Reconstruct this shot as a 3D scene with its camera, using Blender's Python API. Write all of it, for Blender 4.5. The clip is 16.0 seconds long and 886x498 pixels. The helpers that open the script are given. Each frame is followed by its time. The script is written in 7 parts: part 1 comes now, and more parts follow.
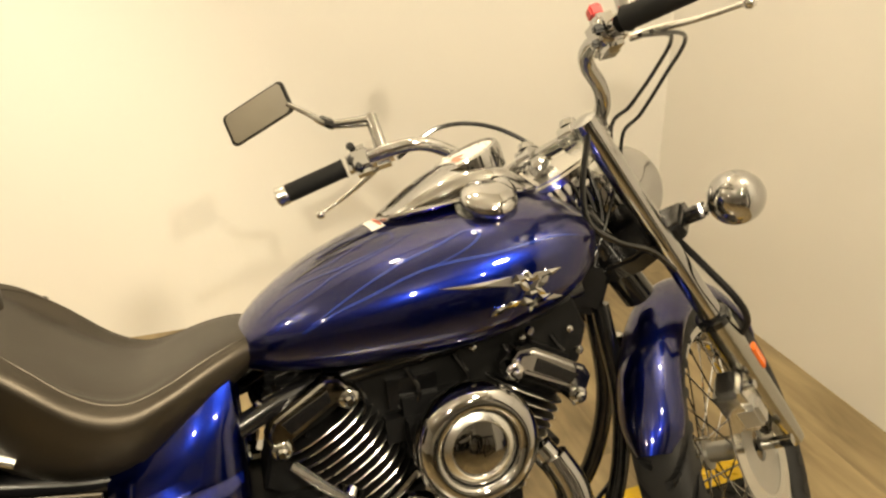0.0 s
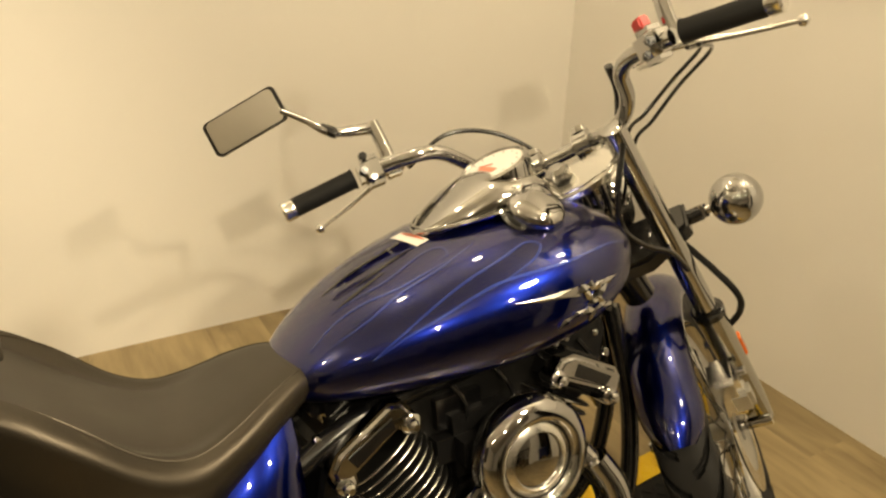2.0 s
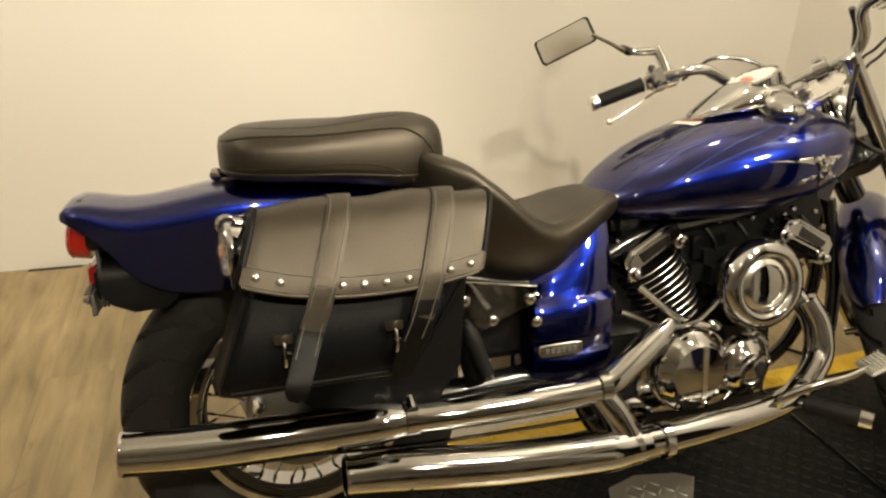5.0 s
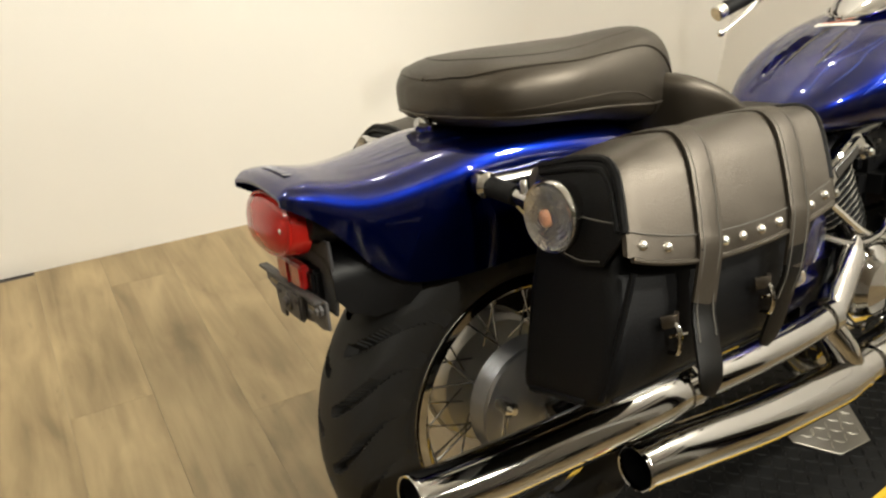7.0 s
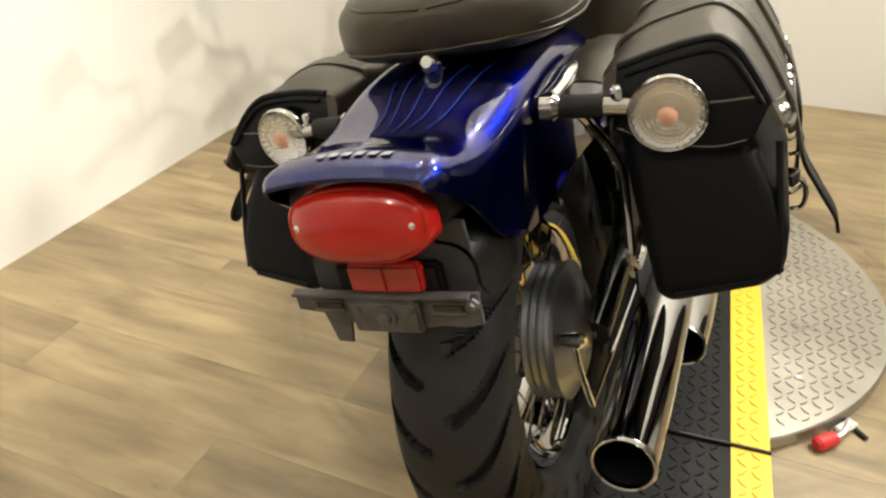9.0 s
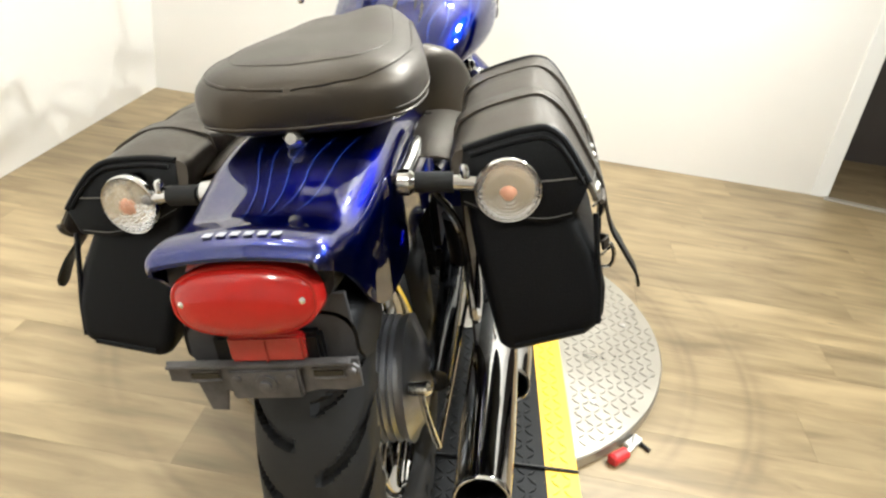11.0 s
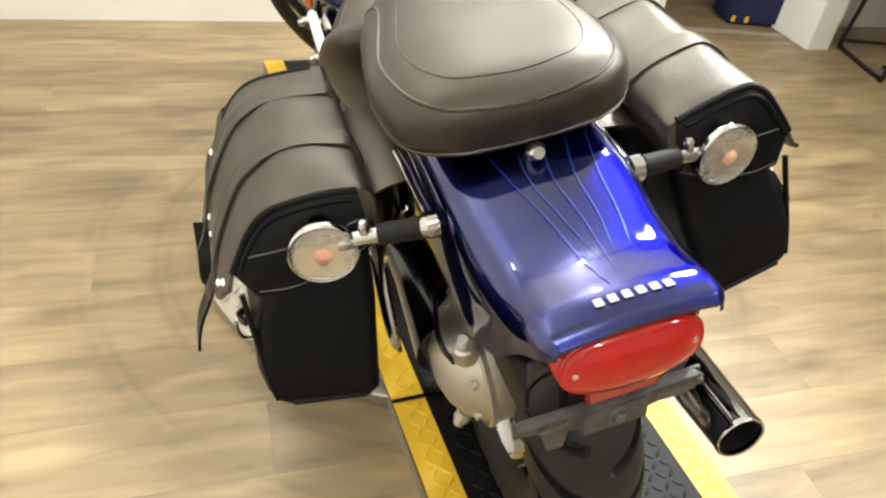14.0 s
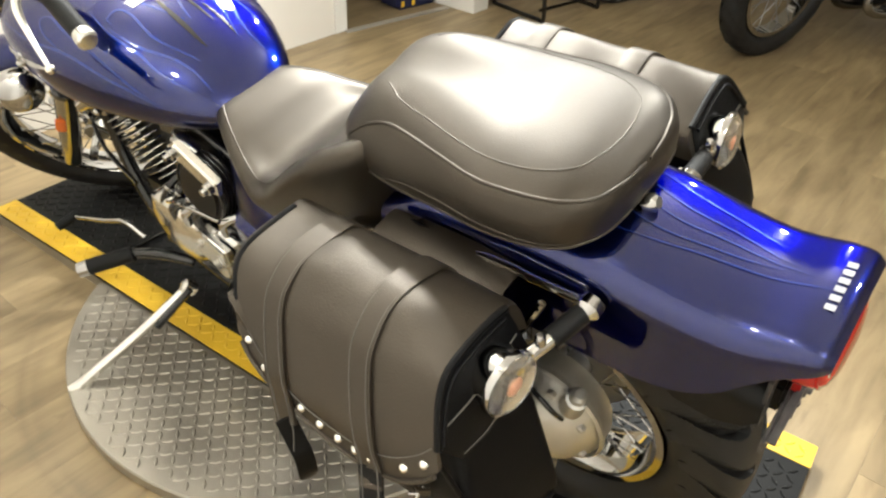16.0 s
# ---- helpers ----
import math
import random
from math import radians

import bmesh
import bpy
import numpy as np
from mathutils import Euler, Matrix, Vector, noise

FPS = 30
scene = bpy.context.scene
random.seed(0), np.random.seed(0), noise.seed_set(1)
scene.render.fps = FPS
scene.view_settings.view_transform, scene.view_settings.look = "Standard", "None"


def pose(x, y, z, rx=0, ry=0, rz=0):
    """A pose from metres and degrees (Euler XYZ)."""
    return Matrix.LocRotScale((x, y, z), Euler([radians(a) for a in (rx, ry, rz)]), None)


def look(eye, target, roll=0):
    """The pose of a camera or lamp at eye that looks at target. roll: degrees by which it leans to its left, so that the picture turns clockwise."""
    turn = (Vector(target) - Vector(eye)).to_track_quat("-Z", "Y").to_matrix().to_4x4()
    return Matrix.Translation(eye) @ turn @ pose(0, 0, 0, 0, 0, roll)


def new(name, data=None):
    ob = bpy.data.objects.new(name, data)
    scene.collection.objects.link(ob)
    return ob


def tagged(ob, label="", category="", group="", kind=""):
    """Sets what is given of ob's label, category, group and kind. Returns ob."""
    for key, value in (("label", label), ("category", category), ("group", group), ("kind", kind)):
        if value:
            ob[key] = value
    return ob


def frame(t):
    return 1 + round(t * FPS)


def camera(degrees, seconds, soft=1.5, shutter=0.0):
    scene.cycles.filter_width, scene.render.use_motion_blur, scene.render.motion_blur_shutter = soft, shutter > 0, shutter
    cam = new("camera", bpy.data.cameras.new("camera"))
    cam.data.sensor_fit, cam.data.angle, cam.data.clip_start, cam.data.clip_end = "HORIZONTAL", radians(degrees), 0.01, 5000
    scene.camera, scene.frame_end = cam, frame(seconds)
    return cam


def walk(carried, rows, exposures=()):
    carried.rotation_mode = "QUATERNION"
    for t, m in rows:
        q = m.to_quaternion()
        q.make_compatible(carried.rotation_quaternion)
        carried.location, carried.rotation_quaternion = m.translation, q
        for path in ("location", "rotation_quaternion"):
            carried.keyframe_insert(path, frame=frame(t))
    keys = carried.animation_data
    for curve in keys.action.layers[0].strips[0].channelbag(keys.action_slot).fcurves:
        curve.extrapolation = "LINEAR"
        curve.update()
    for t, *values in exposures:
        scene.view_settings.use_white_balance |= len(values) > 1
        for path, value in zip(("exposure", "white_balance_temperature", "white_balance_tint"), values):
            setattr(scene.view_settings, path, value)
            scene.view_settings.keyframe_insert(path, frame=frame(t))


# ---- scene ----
cam = camera(61.76, 16.0, 2.4)
PATH = [
    (0, (0.6697, -0.8801, 1.2870), (0.9353, -0.0105, 0.8707), -1.69),
    (0.5, (0.6051, -0.7580, 1.3034), (0.9144, 0.1061, 0.9063), -0.34),
    (1, (0.4963, -0.7151, 1.3157), (0.8934, 0.1081, 0.9098), -1.20),
    (1.5, (0.4118, -0.7031, 1.2994), (0.8636, 0.0843, 0.8800), -0.09),
    (2, (0.3853, -0.7075, 1.2981), (0.8628, 0.0631, 0.8760), 1.93),
    (2.5, (0.3686, -0.7331, 1.3017), (0.8657, 0.0288, 0.8866), 2.20),
    (3, (0.3469, -0.7887, 1.3039), (0.8389, -0.0088, 0.9171), 3.86),
    (3.5, (0.3006, -0.9066, 1.2881), (0.7386, -0.1125, 0.8667), 3.68),
    (4, (0.2104, -0.9869, 1.2637), (0.5701, -0.1635, 0.8247), 3.59),
    (4.5, (0.0854, -1.0543, 1.2693), (0.4254, -0.2180, 0.8391), 0.78),
    (5, (-0.0974, -1.1361, 1.2698), (0.1841, -0.2815, 0.8335), 2.24),
    (5.2, (-0.1342, -1.1520, 1.2649), (0.1473, -0.2950, 0.8333), 2.24),
    (7.3, (-0.7321, -0.5781, 1.1449), (-0.1657, 0.0724, 0.6390), 1.12),
    (7.5, (-0.8123, -0.5408, 1.1452), (-0.1797, 0.0450, 0.6386), 0.84),
    (8, (-0.8647, -0.4149, 1.1160), (-0.1355, 0.0449, 0.6091), 5.09),
    (8.2, (-0.8635, -0.3460, 1.1071), (-0.1332, 0.1022, 0.5915), 1.73),
    (10.3, (-0.9209, -0.0182, 1.0296), (-0.0843, 0.0982, 0.4943), 6.99),
    (10.5, (-0.9290, -0.0248, 1.0352), (-0.0892, 0.0879, 0.5041), 6.92),
    (11, (-0.9420, -0.0494, 1.1348), (-0.0627, -0.0220, 0.6594), 8.28),
    (11.5, (-0.9563, -0.0710, 1.2105), (-0.0972, -0.0980, 0.6994), 4.47),
    (12, (-0.9204, -0.0169, 1.2095), (-0.0637, -0.0286, 0.6939), 6.12),
    (12.5, (-0.8420, 0.1008, 1.2085), (0.0063, 0.0863, 0.6793), 4.59),
    (13, (-0.7809, 0.2442, 1.2051), (0.0605, 0.1831, 0.6681), 8.01),
    (13.5, (-0.7465, 0.3791, 1.1970), (0.0617, 0.2109, 0.6326), 7.05),
    (14, (-0.7419, 0.5353, 1.2082), (-0.0114, 0.2358, 0.5945), 8.59),
    (14.5, (-0.6446, 0.6103, 1.1899), (0.0551, 0.2430, 0.5771), 10.33),
    (15, (-0.4866, 0.6552, 1.2223), (0.1770, 0.2115, 0.6201), 3.53),
    (15.5, (-0.3969, 0.7425, 1.2472), (0.1903, 0.1711, 0.6740), 6.42),
    (16, (-0.3572, 0.9263, 1.2560), (0.1327, 0.2785, 0.6726), 2.45),
]
walk(cam, [(t, look(eye, target, roll)) for t, eye, target, roll in PATH],
     exposures=[(0.0, 0.26, 7500, 10), (0.7, 0.08, 7700, 10), (1.5, -0.12, 8400, 10), (3.0, -0.12, 8400, 10), (4.0, -0.05, 7900, 10), (5.2, -0.03, 6800, 10), (7.3, 0.25, 6100, 10), (8.2, 0.25, 6200, 10), (10.3, 1.27, 5400, 10), (11.2, 1.09, 5400, 10), (12.5, 0.76, 5400, 10), (13.0, 1.10, 5450, 10), (14.0, 1.18, 5600, 10), (15.5, 1.14, 5500, 10), (16.0, 1.02, 5650, 10)])

# ---- light ----
world = bpy.data.worlds.new("world")
scene.world = world
world.use_nodes = True
world.node_tree.nodes["Background"].inputs[0].default_value = (0.9, 0.8, 0.65, 1)
world.node_tree.nodes["Background"].inputs[1].default_value = 0.0
LAMP_Z = 2.48
# place, aim, power and width of the cone of each spotlight: two turned to the motorcycle and the wall, one to the seat,
# two added as fill for the floor
SPOTS = [((1.29, -2.15), (1.30, 0.90, 0.80), 100, 100), ((0.07, -1.97), (0.70, 0.80, 0.90), 126, 140), ((1.45, -1.15), (0.12, 0.20, 0.80), 215, 62), ((-1.50, 0.15), (-1.65, 0.30, 0.0), 34, 64), ((-0.20, 1.16), (-0.20, 1.42, 0.0), 37, 60)]
# added small fill lights over the showroom; the lowest one brightens the ceiling
FILLS = [(1.90, -0.15, LAMP_Z, 22), (0.45, 1.05, LAMP_Z, 8), (-1.60, 0.70, LAMP_Z, 27), (1.25, 1.05, LAMP_Z, 7), (-1.00, -0.95, 2.08, 15)]
WARM = (1.0, 0.925, 0.755)


def lamp(name, kind, place, target, power, size, colour=WARM):
    data = bpy.data.lights.new(name, kind)
    data.energy, data.color = power, colour
    data.shadow_soft_size = size
    ob = new(name, data)
    ob.matrix_world = look(place, target)
    return ob


for (x, y), aim, power, cone in SPOTS:
    aimed = lamp("spot_light", "SPOT", (x, y, LAMP_Z), aim, power, 0.035 if y < -1.5 else 0.13 if y < -1 else 0.08).data
    aimed.spot_size, aimed.spot_blend = radians(cone), 0.7
for x, y, z, power in FILLS:
    lamp("fill_light", "POINT", (x, y, z), (x, y + 0.01, 0), power, 0.05)


# ---- materials ----
def material(name, base, rough=0.5, metal=0.0, coat=0.0, spec=0.5, bump=0.0, bump_scale=200.0, vary=0.0, vary_scale=3.0, trans=0.0, ior=1.45, rough_vary=0.0):
    m = bpy.data.materials.new(name)
    m.use_nodes = True
    nt = m.node_tree
    b = nt.nodes["Principled BSDF"]
    b.inputs["Base Color"].default_value = (*base, 1)
    b.inputs["Roughness"].default_value = rough
    b.inputs["Metallic"].default_value = metal
    b.inputs["Coat Weight"].default_value = coat
    b.inputs["Coat Roughness"].default_value = 0.03
    b.inputs["Specular IOR Level"].default_value = spec
    b.inputs["Transmission Weight"].default_value = trans
    b.inputs["IOR"].default_value = ior
    tc = nt.nodes.new("ShaderNodeTexCoord")
    if vary or rough_vary:
        n = nt.nodes.new("ShaderNodeTexNoise")
        n.inputs["Scale"].default_value = vary_scale
        n.inputs["Detail"].default_value = 6
        nt.links.new(tc.outputs["Object"], n.inputs["Vector"])
        if vary:
            mix = nt.nodes.new("ShaderNodeMix")
            mix.data_type = "RGBA"
            mix.inputs["A"].default_value = (*[c * (1 - vary) for c in base], 1)
            mix.inputs["B"].default_value = (*[min(1, c * (1 + vary)) for c in base], 1)
            nt.links.new(n.outputs["Fac"], mix.inputs["Factor"])
            nt.links.new(mix.outputs["Result"], b.inputs["Base Color"])
        if rough_vary:
            mr = nt.nodes.new("ShaderNodeMapRange")
            mr.inputs["From Min"].default_value, mr.inputs["From Max"].default_value = 0.3, 0.7
            mr.inputs["To Min"].default_value, mr.inputs["To Max"].default_value = max(0.02, rough - rough_vary), rough + rough_vary
            nt.links.new(n.outputs["Fac"], mr.inputs["Value"])
            nt.links.new(mr.outputs["Result"], b.inputs["Roughness"])
    if bump:
        n2 = nt.nodes.new("ShaderNodeTexNoise")
        n2.inputs["Scale"].default_value = bump_scale
        n2.inputs["Detail"].default_value = 4
        bp = nt.nodes.new("ShaderNodeBump")
        bp.inputs["Strength"].default_value = bump
        bp.inputs["Distance"].default_value = 0.002
        nt.links.new(tc.outputs["Object"], n2.inputs["Vector"])
        nt.links.new(n2.outputs["Fac"], bp.inputs["Height"])
        nt.links.new(bp.outputs["Normal"], b.inputs["Normal"])
    return m


def paint(name, base):
    """Metallic lacquer: fine flakes under a clear coat."""
    m = material(name, base, rough=0.30, metal=1.0, coat=1.0)
    m.node_tree.nodes["Principled BSDF"].inputs["Coat Roughness"].default_value = 0.035
    m.node_tree.nodes["Principled BSDF"].inputs["Coat IOR"].default_value = 1.6
    m.node_tree.nodes["Principled BSDF"].inputs["Specular Tint"].default_value = (0.05, 0.12, 0.5, 1)
    nt = m.node_tree
    b = nt.nodes["Principled BSDF"]
    tc = nt.nodes.new("ShaderNodeTexCoord")
    v = nt.nodes.new("ShaderNodeTexVoronoi")
    v.inputs["Scale"].default_value = 2500
    nt.links.new(tc.outputs["Object"], v.inputs["Vector"])
    mr = nt.nodes.new("ShaderNodeMapRange")
    mr.inputs["To Min"].default_value, mr.inputs["To Max"].default_value = 0.20, 0.36
    nt.links.new(v.outputs["Distance"], mr.inputs["Value"])
    nt.links.new(mr.outputs["Result"], b.inputs["Roughness"])
    return m


BLUE = paint("blue_metallic_paint", (0.0011, 0.0065, 0.096))
FLAME = paint("pale_blue_paint", (0.012, 0.030, 0.21))
FLAME.node_tree.nodes["Principled BSDF"].inputs["Metallic"].default_value = 0.45
CHROME = material("chrome", (0.46, 0.455, 0.45), rough=0.05, metal=1.0, rough_vary=0.03, vary_scale=8)
POLISHED = material("polished_aluminium", (0.78, 0.77, 0.74), rough=0.2, metal=1.0, rough_vary=0.08, vary_scale=12, bump=0.05, bump_scale=300)
CAST = material("cast_aluminium", (0.55, 0.54, 0.51), rough=0.42, metal=0.9, vary=0.12, vary_scale=14, bump=0.15, bump_scale=350)
GREY = material("grey_drum_metal", (0.33, 0.34, 0.37), rough=0.36, metal=0.9, vary=0.15, vary_scale=20)
BLACK = material("black_enamel", (0.004, 0.004, 0.0045), rough=0.22, coat=0.5, rough_vary=0.06, vary_scale=15)
BLACK_FIN = material("black_cylinder_paint", (0.004, 0.004, 0.004), spec=0.3, rough=0.45, vary=0.2, vary_scale=30)
PLASTIC = material("black_plastic", (0.0035, 0.0035, 0.0038), spec=0.25, rough=0.45, vary=0.25, vary_scale=18, bump=0.1, bump_scale=500)
DUSTY = material("dusty_black_plastic", (0.034, 0.033, 0.035), rough=0.6, vary=0.5, vary_scale=22, bump=0.15, bump_scale=300)
GRIME = material("grimy_bracket_metal", (0.080, 0.075, 0.074), rough=0.55, metal=0.3, vary=0.85, vary_scale=38, bump=0.4, bump_scale=180)
RUBBER = material("black_rubber", (0.006, 0.006, 0.0062), spec=0.3, rough=0.62, vary=0.25, vary_scale=25, bump=0.12, bump_scale=400)
TYRE = material("tyre_rubber", (0.0145, 0.0142, 0.0141), spec=0.35, rough=0.6, vary=0.3, vary_scale=14, bump=0.12, bump_scale=250)
# one black leather: lids coloured as lit, strap ends and pouches as shaded
STRAP = material("black_strap_leather", (0.0032, 0.0028, 0.0024), spec=0.18, rough=0.40, vary=0.3, vary_scale=14, bump=0.2, bump_scale=420)
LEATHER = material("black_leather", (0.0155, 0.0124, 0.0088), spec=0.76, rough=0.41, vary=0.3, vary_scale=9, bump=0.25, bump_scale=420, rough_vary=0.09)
SHADED_LEATHER = material("shaded_black_leather", (0.0024, 0.0024, 0.0028), spec=0.15, rough=0.46, vary=0.3, vary_scale=8, bump=0.25, bump_scale=420, rough_vary=0.06)
LEATHER.node_tree.nodes["Principled BSDF"].inputs["Specular Tint"].default_value = (1.0, 0.87, 0.72, 1)
SEAT = material("black_seat_vinyl", (0.0080, 0.0064, 0.0042), spec=0.80, rough=0.43, vary=0.2, vary_scale=7, bump=0.16, bump_scale=520, rough_vary=0.05)
SEAT.node_tree.nodes["Principled BSDF"].inputs["Specular Tint"].default_value = (1.0, 0.87, 0.72, 1)
STITCH = material("grey_thread", (0.10, 0.094, 0.082), rough=0.7)
RED = material("red_lens_plastic", (0.37, 0.011, 0.007), rough=0.12, coat=0.15, vary=0.12, vary_scale=40)
RED_DARK = material("red_reflector", (0.30, 0.010, 0.008), rough=0.2, coat=0.6, bump=0.3, bump_scale=240)
RED_SWITCH = material("red_switch_plastic", (0.55, 0.03, 0.03), rough=0.4)
BULB = material("faded_amber_glass", (0.62, 0.30, 0.18), rough=0.3, coat=0.4, vary=0.5, vary_scale=70)
AMBER = material("amber_plastic", (0.75, 0.16, 0.02), rough=0.25, coat=0.5)
GLASS = material("clear_lens", (0.95, 0.94, 0.93), rough=0.03, trans=0.97, ior=1.30, spec=0.7)
REFLECTOR = material("lamp_reflector", (0.72, 0.73, 0.76), rough=0.12, metal=1.0)
MIRROR = material("mirror_glass", (0.86, 0.86, 0.86), rough=0.01, metal=1.0)
WHITE = material("white_print", (0.72, 0.70, 0.66), rough=0.5)
SILVER_PRINT = material("silver_print", (0.27, 0.27, 0.31), rough=0.45, metal=0.0)
LABEL_PINK = material("pink_print", (0.70, 0.22, 0.15), rough=0.5)
WALL = material("white_wall_paint", (0.76, 0.735, 0.69), rough=0.55, vary=0.03, vary_scale=1.6, bump=0.06, bump_scale=120)
TRIM = material("white_trim_paint", (0.80, 0.79, 0.76), rough=0.4, vary=0.03, vary_scale=5)
CEIL = material("cream_ceiling_paint", (0.80, 0.77, 0.70), rough=0.8, vary=0.1)
DARK_BACKING = material("dark_brown_backing", (0.085, 0.072, 0.066), rough=0.6, vary=0.12, vary_scale=3)
NAVY = material("navy_fabric", (0.008, 0.012, 0.06), rough=0.7, vary=0.2, vary_scale=12)
YELLOW = material("yellow_plate_paint", (0.72, 0.46, 0.02), rough=0.42, vary=0.10, vary_scale=8, bump=0.1, bump_scale=90)
BLACKPLATE = material("black_plate_paint", (0.005, 0.005, 0.005), spec=0.2, rough=0.5, vary=0.35, vary_scale=6, bump=0.1, bump_scale=120)
PLATE = material("aluminium_tread_plate", (0.40, 0.375, 0.325), rough=0.36, metal=0.85, vary=0.16, vary_scale=5, rough_vary=0.10, bump=0.1, bump_scale=160)
SLIDER = material("polished_slider_metal", (0.42, 0.41, 0.375), rough=0.17, metal=1.0, rough_vary=0.06, vary_scale=12)
STRIP = material("metal_strip", (0.55, 0.53, 0.50), rough=0.4, metal=0.7)


def wood():
    """Vinyl planks: each its own tone, with long grain along the board."""
    m = bpy.data.materials.new("oak_vinyl_plank")
    m.use_nodes = True
    nt = m.node_tree
    b = nt.nodes["Principled BSDF"]
    tc = nt.nodes.new("ShaderNodeTexCoord")
    info = nt.nodes.new("ShaderNodeObjectInfo")
    shift = nt.nodes.new("ShaderNodeVectorMath")
    shift.operation = "MULTIPLY_ADD"
    shift.inputs[1].default_value = (37.0, 53.0, 0.0)
    comb = nt.nodes.new("ShaderNodeCombineXYZ")
    for s in ("X", "Y", "Z"):
        nt.links.new(info.outputs["Random"], comb.inputs[s])
    nt.links.new(comb.outputs[0], shift.inputs[0])
    nt.links.new(tc.outputs["Object"], shift.inputs[2])
    mp = nt.nodes.new("ShaderNodeMapping")
    mp.inputs["Scale"].default_value = (30.0, 2.4, 1.0)
    nt.links.new(shift.outputs[0], mp.inputs["Vector"])
    grain = nt.nodes.new("ShaderNodeTexNoise")
    grain.inputs["Scale"].default_value, grain.inputs["Detail"].default_value, grain.inputs["Distortion"].default_value = 1.0, 7, 0.6
    nt.links.new(mp.outputs[0], grain.inputs["Vector"])
    mp2 = nt.nodes.new("ShaderNodeMapping")
    mp2.inputs["Scale"].default_value = (12.0, 2.9, 1.0)
    nt.links.new(shift.outputs[0], mp2.inputs["Vector"])
    cloud = nt.nodes.new("ShaderNodeTexNoise")
    cloud.inputs["Scale"].default_value, cloud.inputs["Detail"].default_value, cloud.inputs["Distortion"].default_value = 1.2, 6, 0.5
    nt.links.new(mp2.outputs[0], cloud.inputs["Vector"])
    ramp = nt.nodes.new("ShaderNodeValToRGB")
    e = ramp.color_ramp.elements
    e[0].position, e[0].color = 0.33, (0.160, 0.115, 0.058, 1)
    e[1].position, e[1].color = 0.66, (0.345, 0.262, 0.142, 1)
    add = nt.nodes.new("ShaderNodeMath")
    add.operation = "MULTIPLY_ADD"
    add.inputs[1].default_value = 0.34
    nt.links.new(grain.outputs["Fac"], add.inputs[0])
    sc = nt.nodes.new("ShaderNodeMath")
    sc.operation = "MULTIPLY_ADD"
    sc.inputs[1].default_value, sc.inputs[2].default_value = 0.66, 0.0
    nt.links.new(cloud.outputs["Fac"], sc.inputs[0])
    nt.links.new(sc.outputs[0], add.inputs[2])
    nt.links.new(add.outputs[0], ramp.inputs["Fac"])
    tone = nt.nodes.new("ShaderNodeHueSaturation")
    mr = nt.nodes.new("ShaderNodeMapRange")
    mr.inputs["To Min"].default_value, mr.inputs["To Max"].default_value = 0.86, 1.14
    nt.links.new(info.outputs["Random"], mr.inputs["Value"])
    nt.links.new(mr.outputs[0], tone.inputs["Value"])
    nt.links.new(ramp.outputs["Color"], tone.inputs["Color"])
    # small dark knots
    mp3 = nt.nodes.new("ShaderNodeMapping")
    mp3.inputs["Scale"].default_value = (19.0, 8.0, 1.0)
    nt.links.new(shift.outputs[0], mp3.inputs["Vector"])
    knot = nt.nodes.new("ShaderNodeTexNoise")
    knot.inputs["Scale"].default_value, knot.inputs["Detail"].default_value, knot.inputs["Distortion"].default_value = 1.0, 3, 0.8
    nt.links.new(mp3.outputs[0], knot.inputs["Vector"])
    deep = nt.nodes.new("ShaderNodeMapRange")
    deep.inputs["From Min"].default_value, deep.inputs["From Max"].default_value, deep.inputs["To Max"].default_value = 0.66, 0.80, 0.5
    nt.links.new(knot.outputs["Fac"], deep.inputs["Value"])
    spot = nt.nodes.new("ShaderNodeMix")
    spot.data_type = "RGBA"
    spot.inputs["B"].default_value = (0.085, 0.058, 0.032, 1)
    nt.links.new(deep.outputs["Result"], spot.inputs["Factor"])
    nt.links.new(tone.outputs["Color"], spot.inputs["A"])
    # worn rings rubbed round the turntable
    geo = nt.nodes.new("ShaderNodeNewGeometry")
    away = nt.nodes.new("ShaderNodeVectorMath")
    away.operation = "DISTANCE"
    away.inputs[1].default_value = (0.744, -0.02, 0.0)
    nt.links.new(geo.outputs["Position"], away.inputs[0])
    rings = nt.nodes.new("ShaderNodeValToRGB")
    stops = [(0.0, 0.0), (0.630, 0.0), (0.655, 0.55), (0.668, 0.25), (0.684, 0.7), (0.70, 0.1), (0.735, 0.0), (0.800, 0.0), (0.818, 0.5), (0.83, 0.12), (0.846, 0.4), (0.87, 0.0)]
    cr = rings.color_ramp
    for k, (at, v) in enumerate(stops):
        el = cr.elements[k] if k < 2 else cr.elements.new(at)
        el.position, el.color = at, (v, v, v, 1)
    nt.links.new(away.outputs["Value"], rings.inputs["Fac"])
    patch = nt.nodes.new("ShaderNodeTexNoise")
    patch.inputs["Scale"].default_value, patch.inputs["Detail"].default_value = 3.2, 5
    nt.links.new(geo.outputs["Position"], patch.inputs["Vector"])
    soft = nt.nodes.new("ShaderNodeMapRange")
    soft.inputs["From Min"].default_value, soft.inputs["From Max"].default_value, soft.inputs["To Max"].default_value = 0.35, 0.65, 0.75
    nt.links.new(patch.outputs["Fac"], soft.inputs["Value"])
    worn = nt.nodes.new("ShaderNodeMath")
    worn.operation = "MULTIPLY"
    nt.links.new(rings.outputs["Color"], worn.inputs[0])
    nt.links.new(soft.outputs["Result"], worn.inputs[1])
    dirt = nt.nodes.new("ShaderNodeMix")
    dirt.data_type = "RGBA"
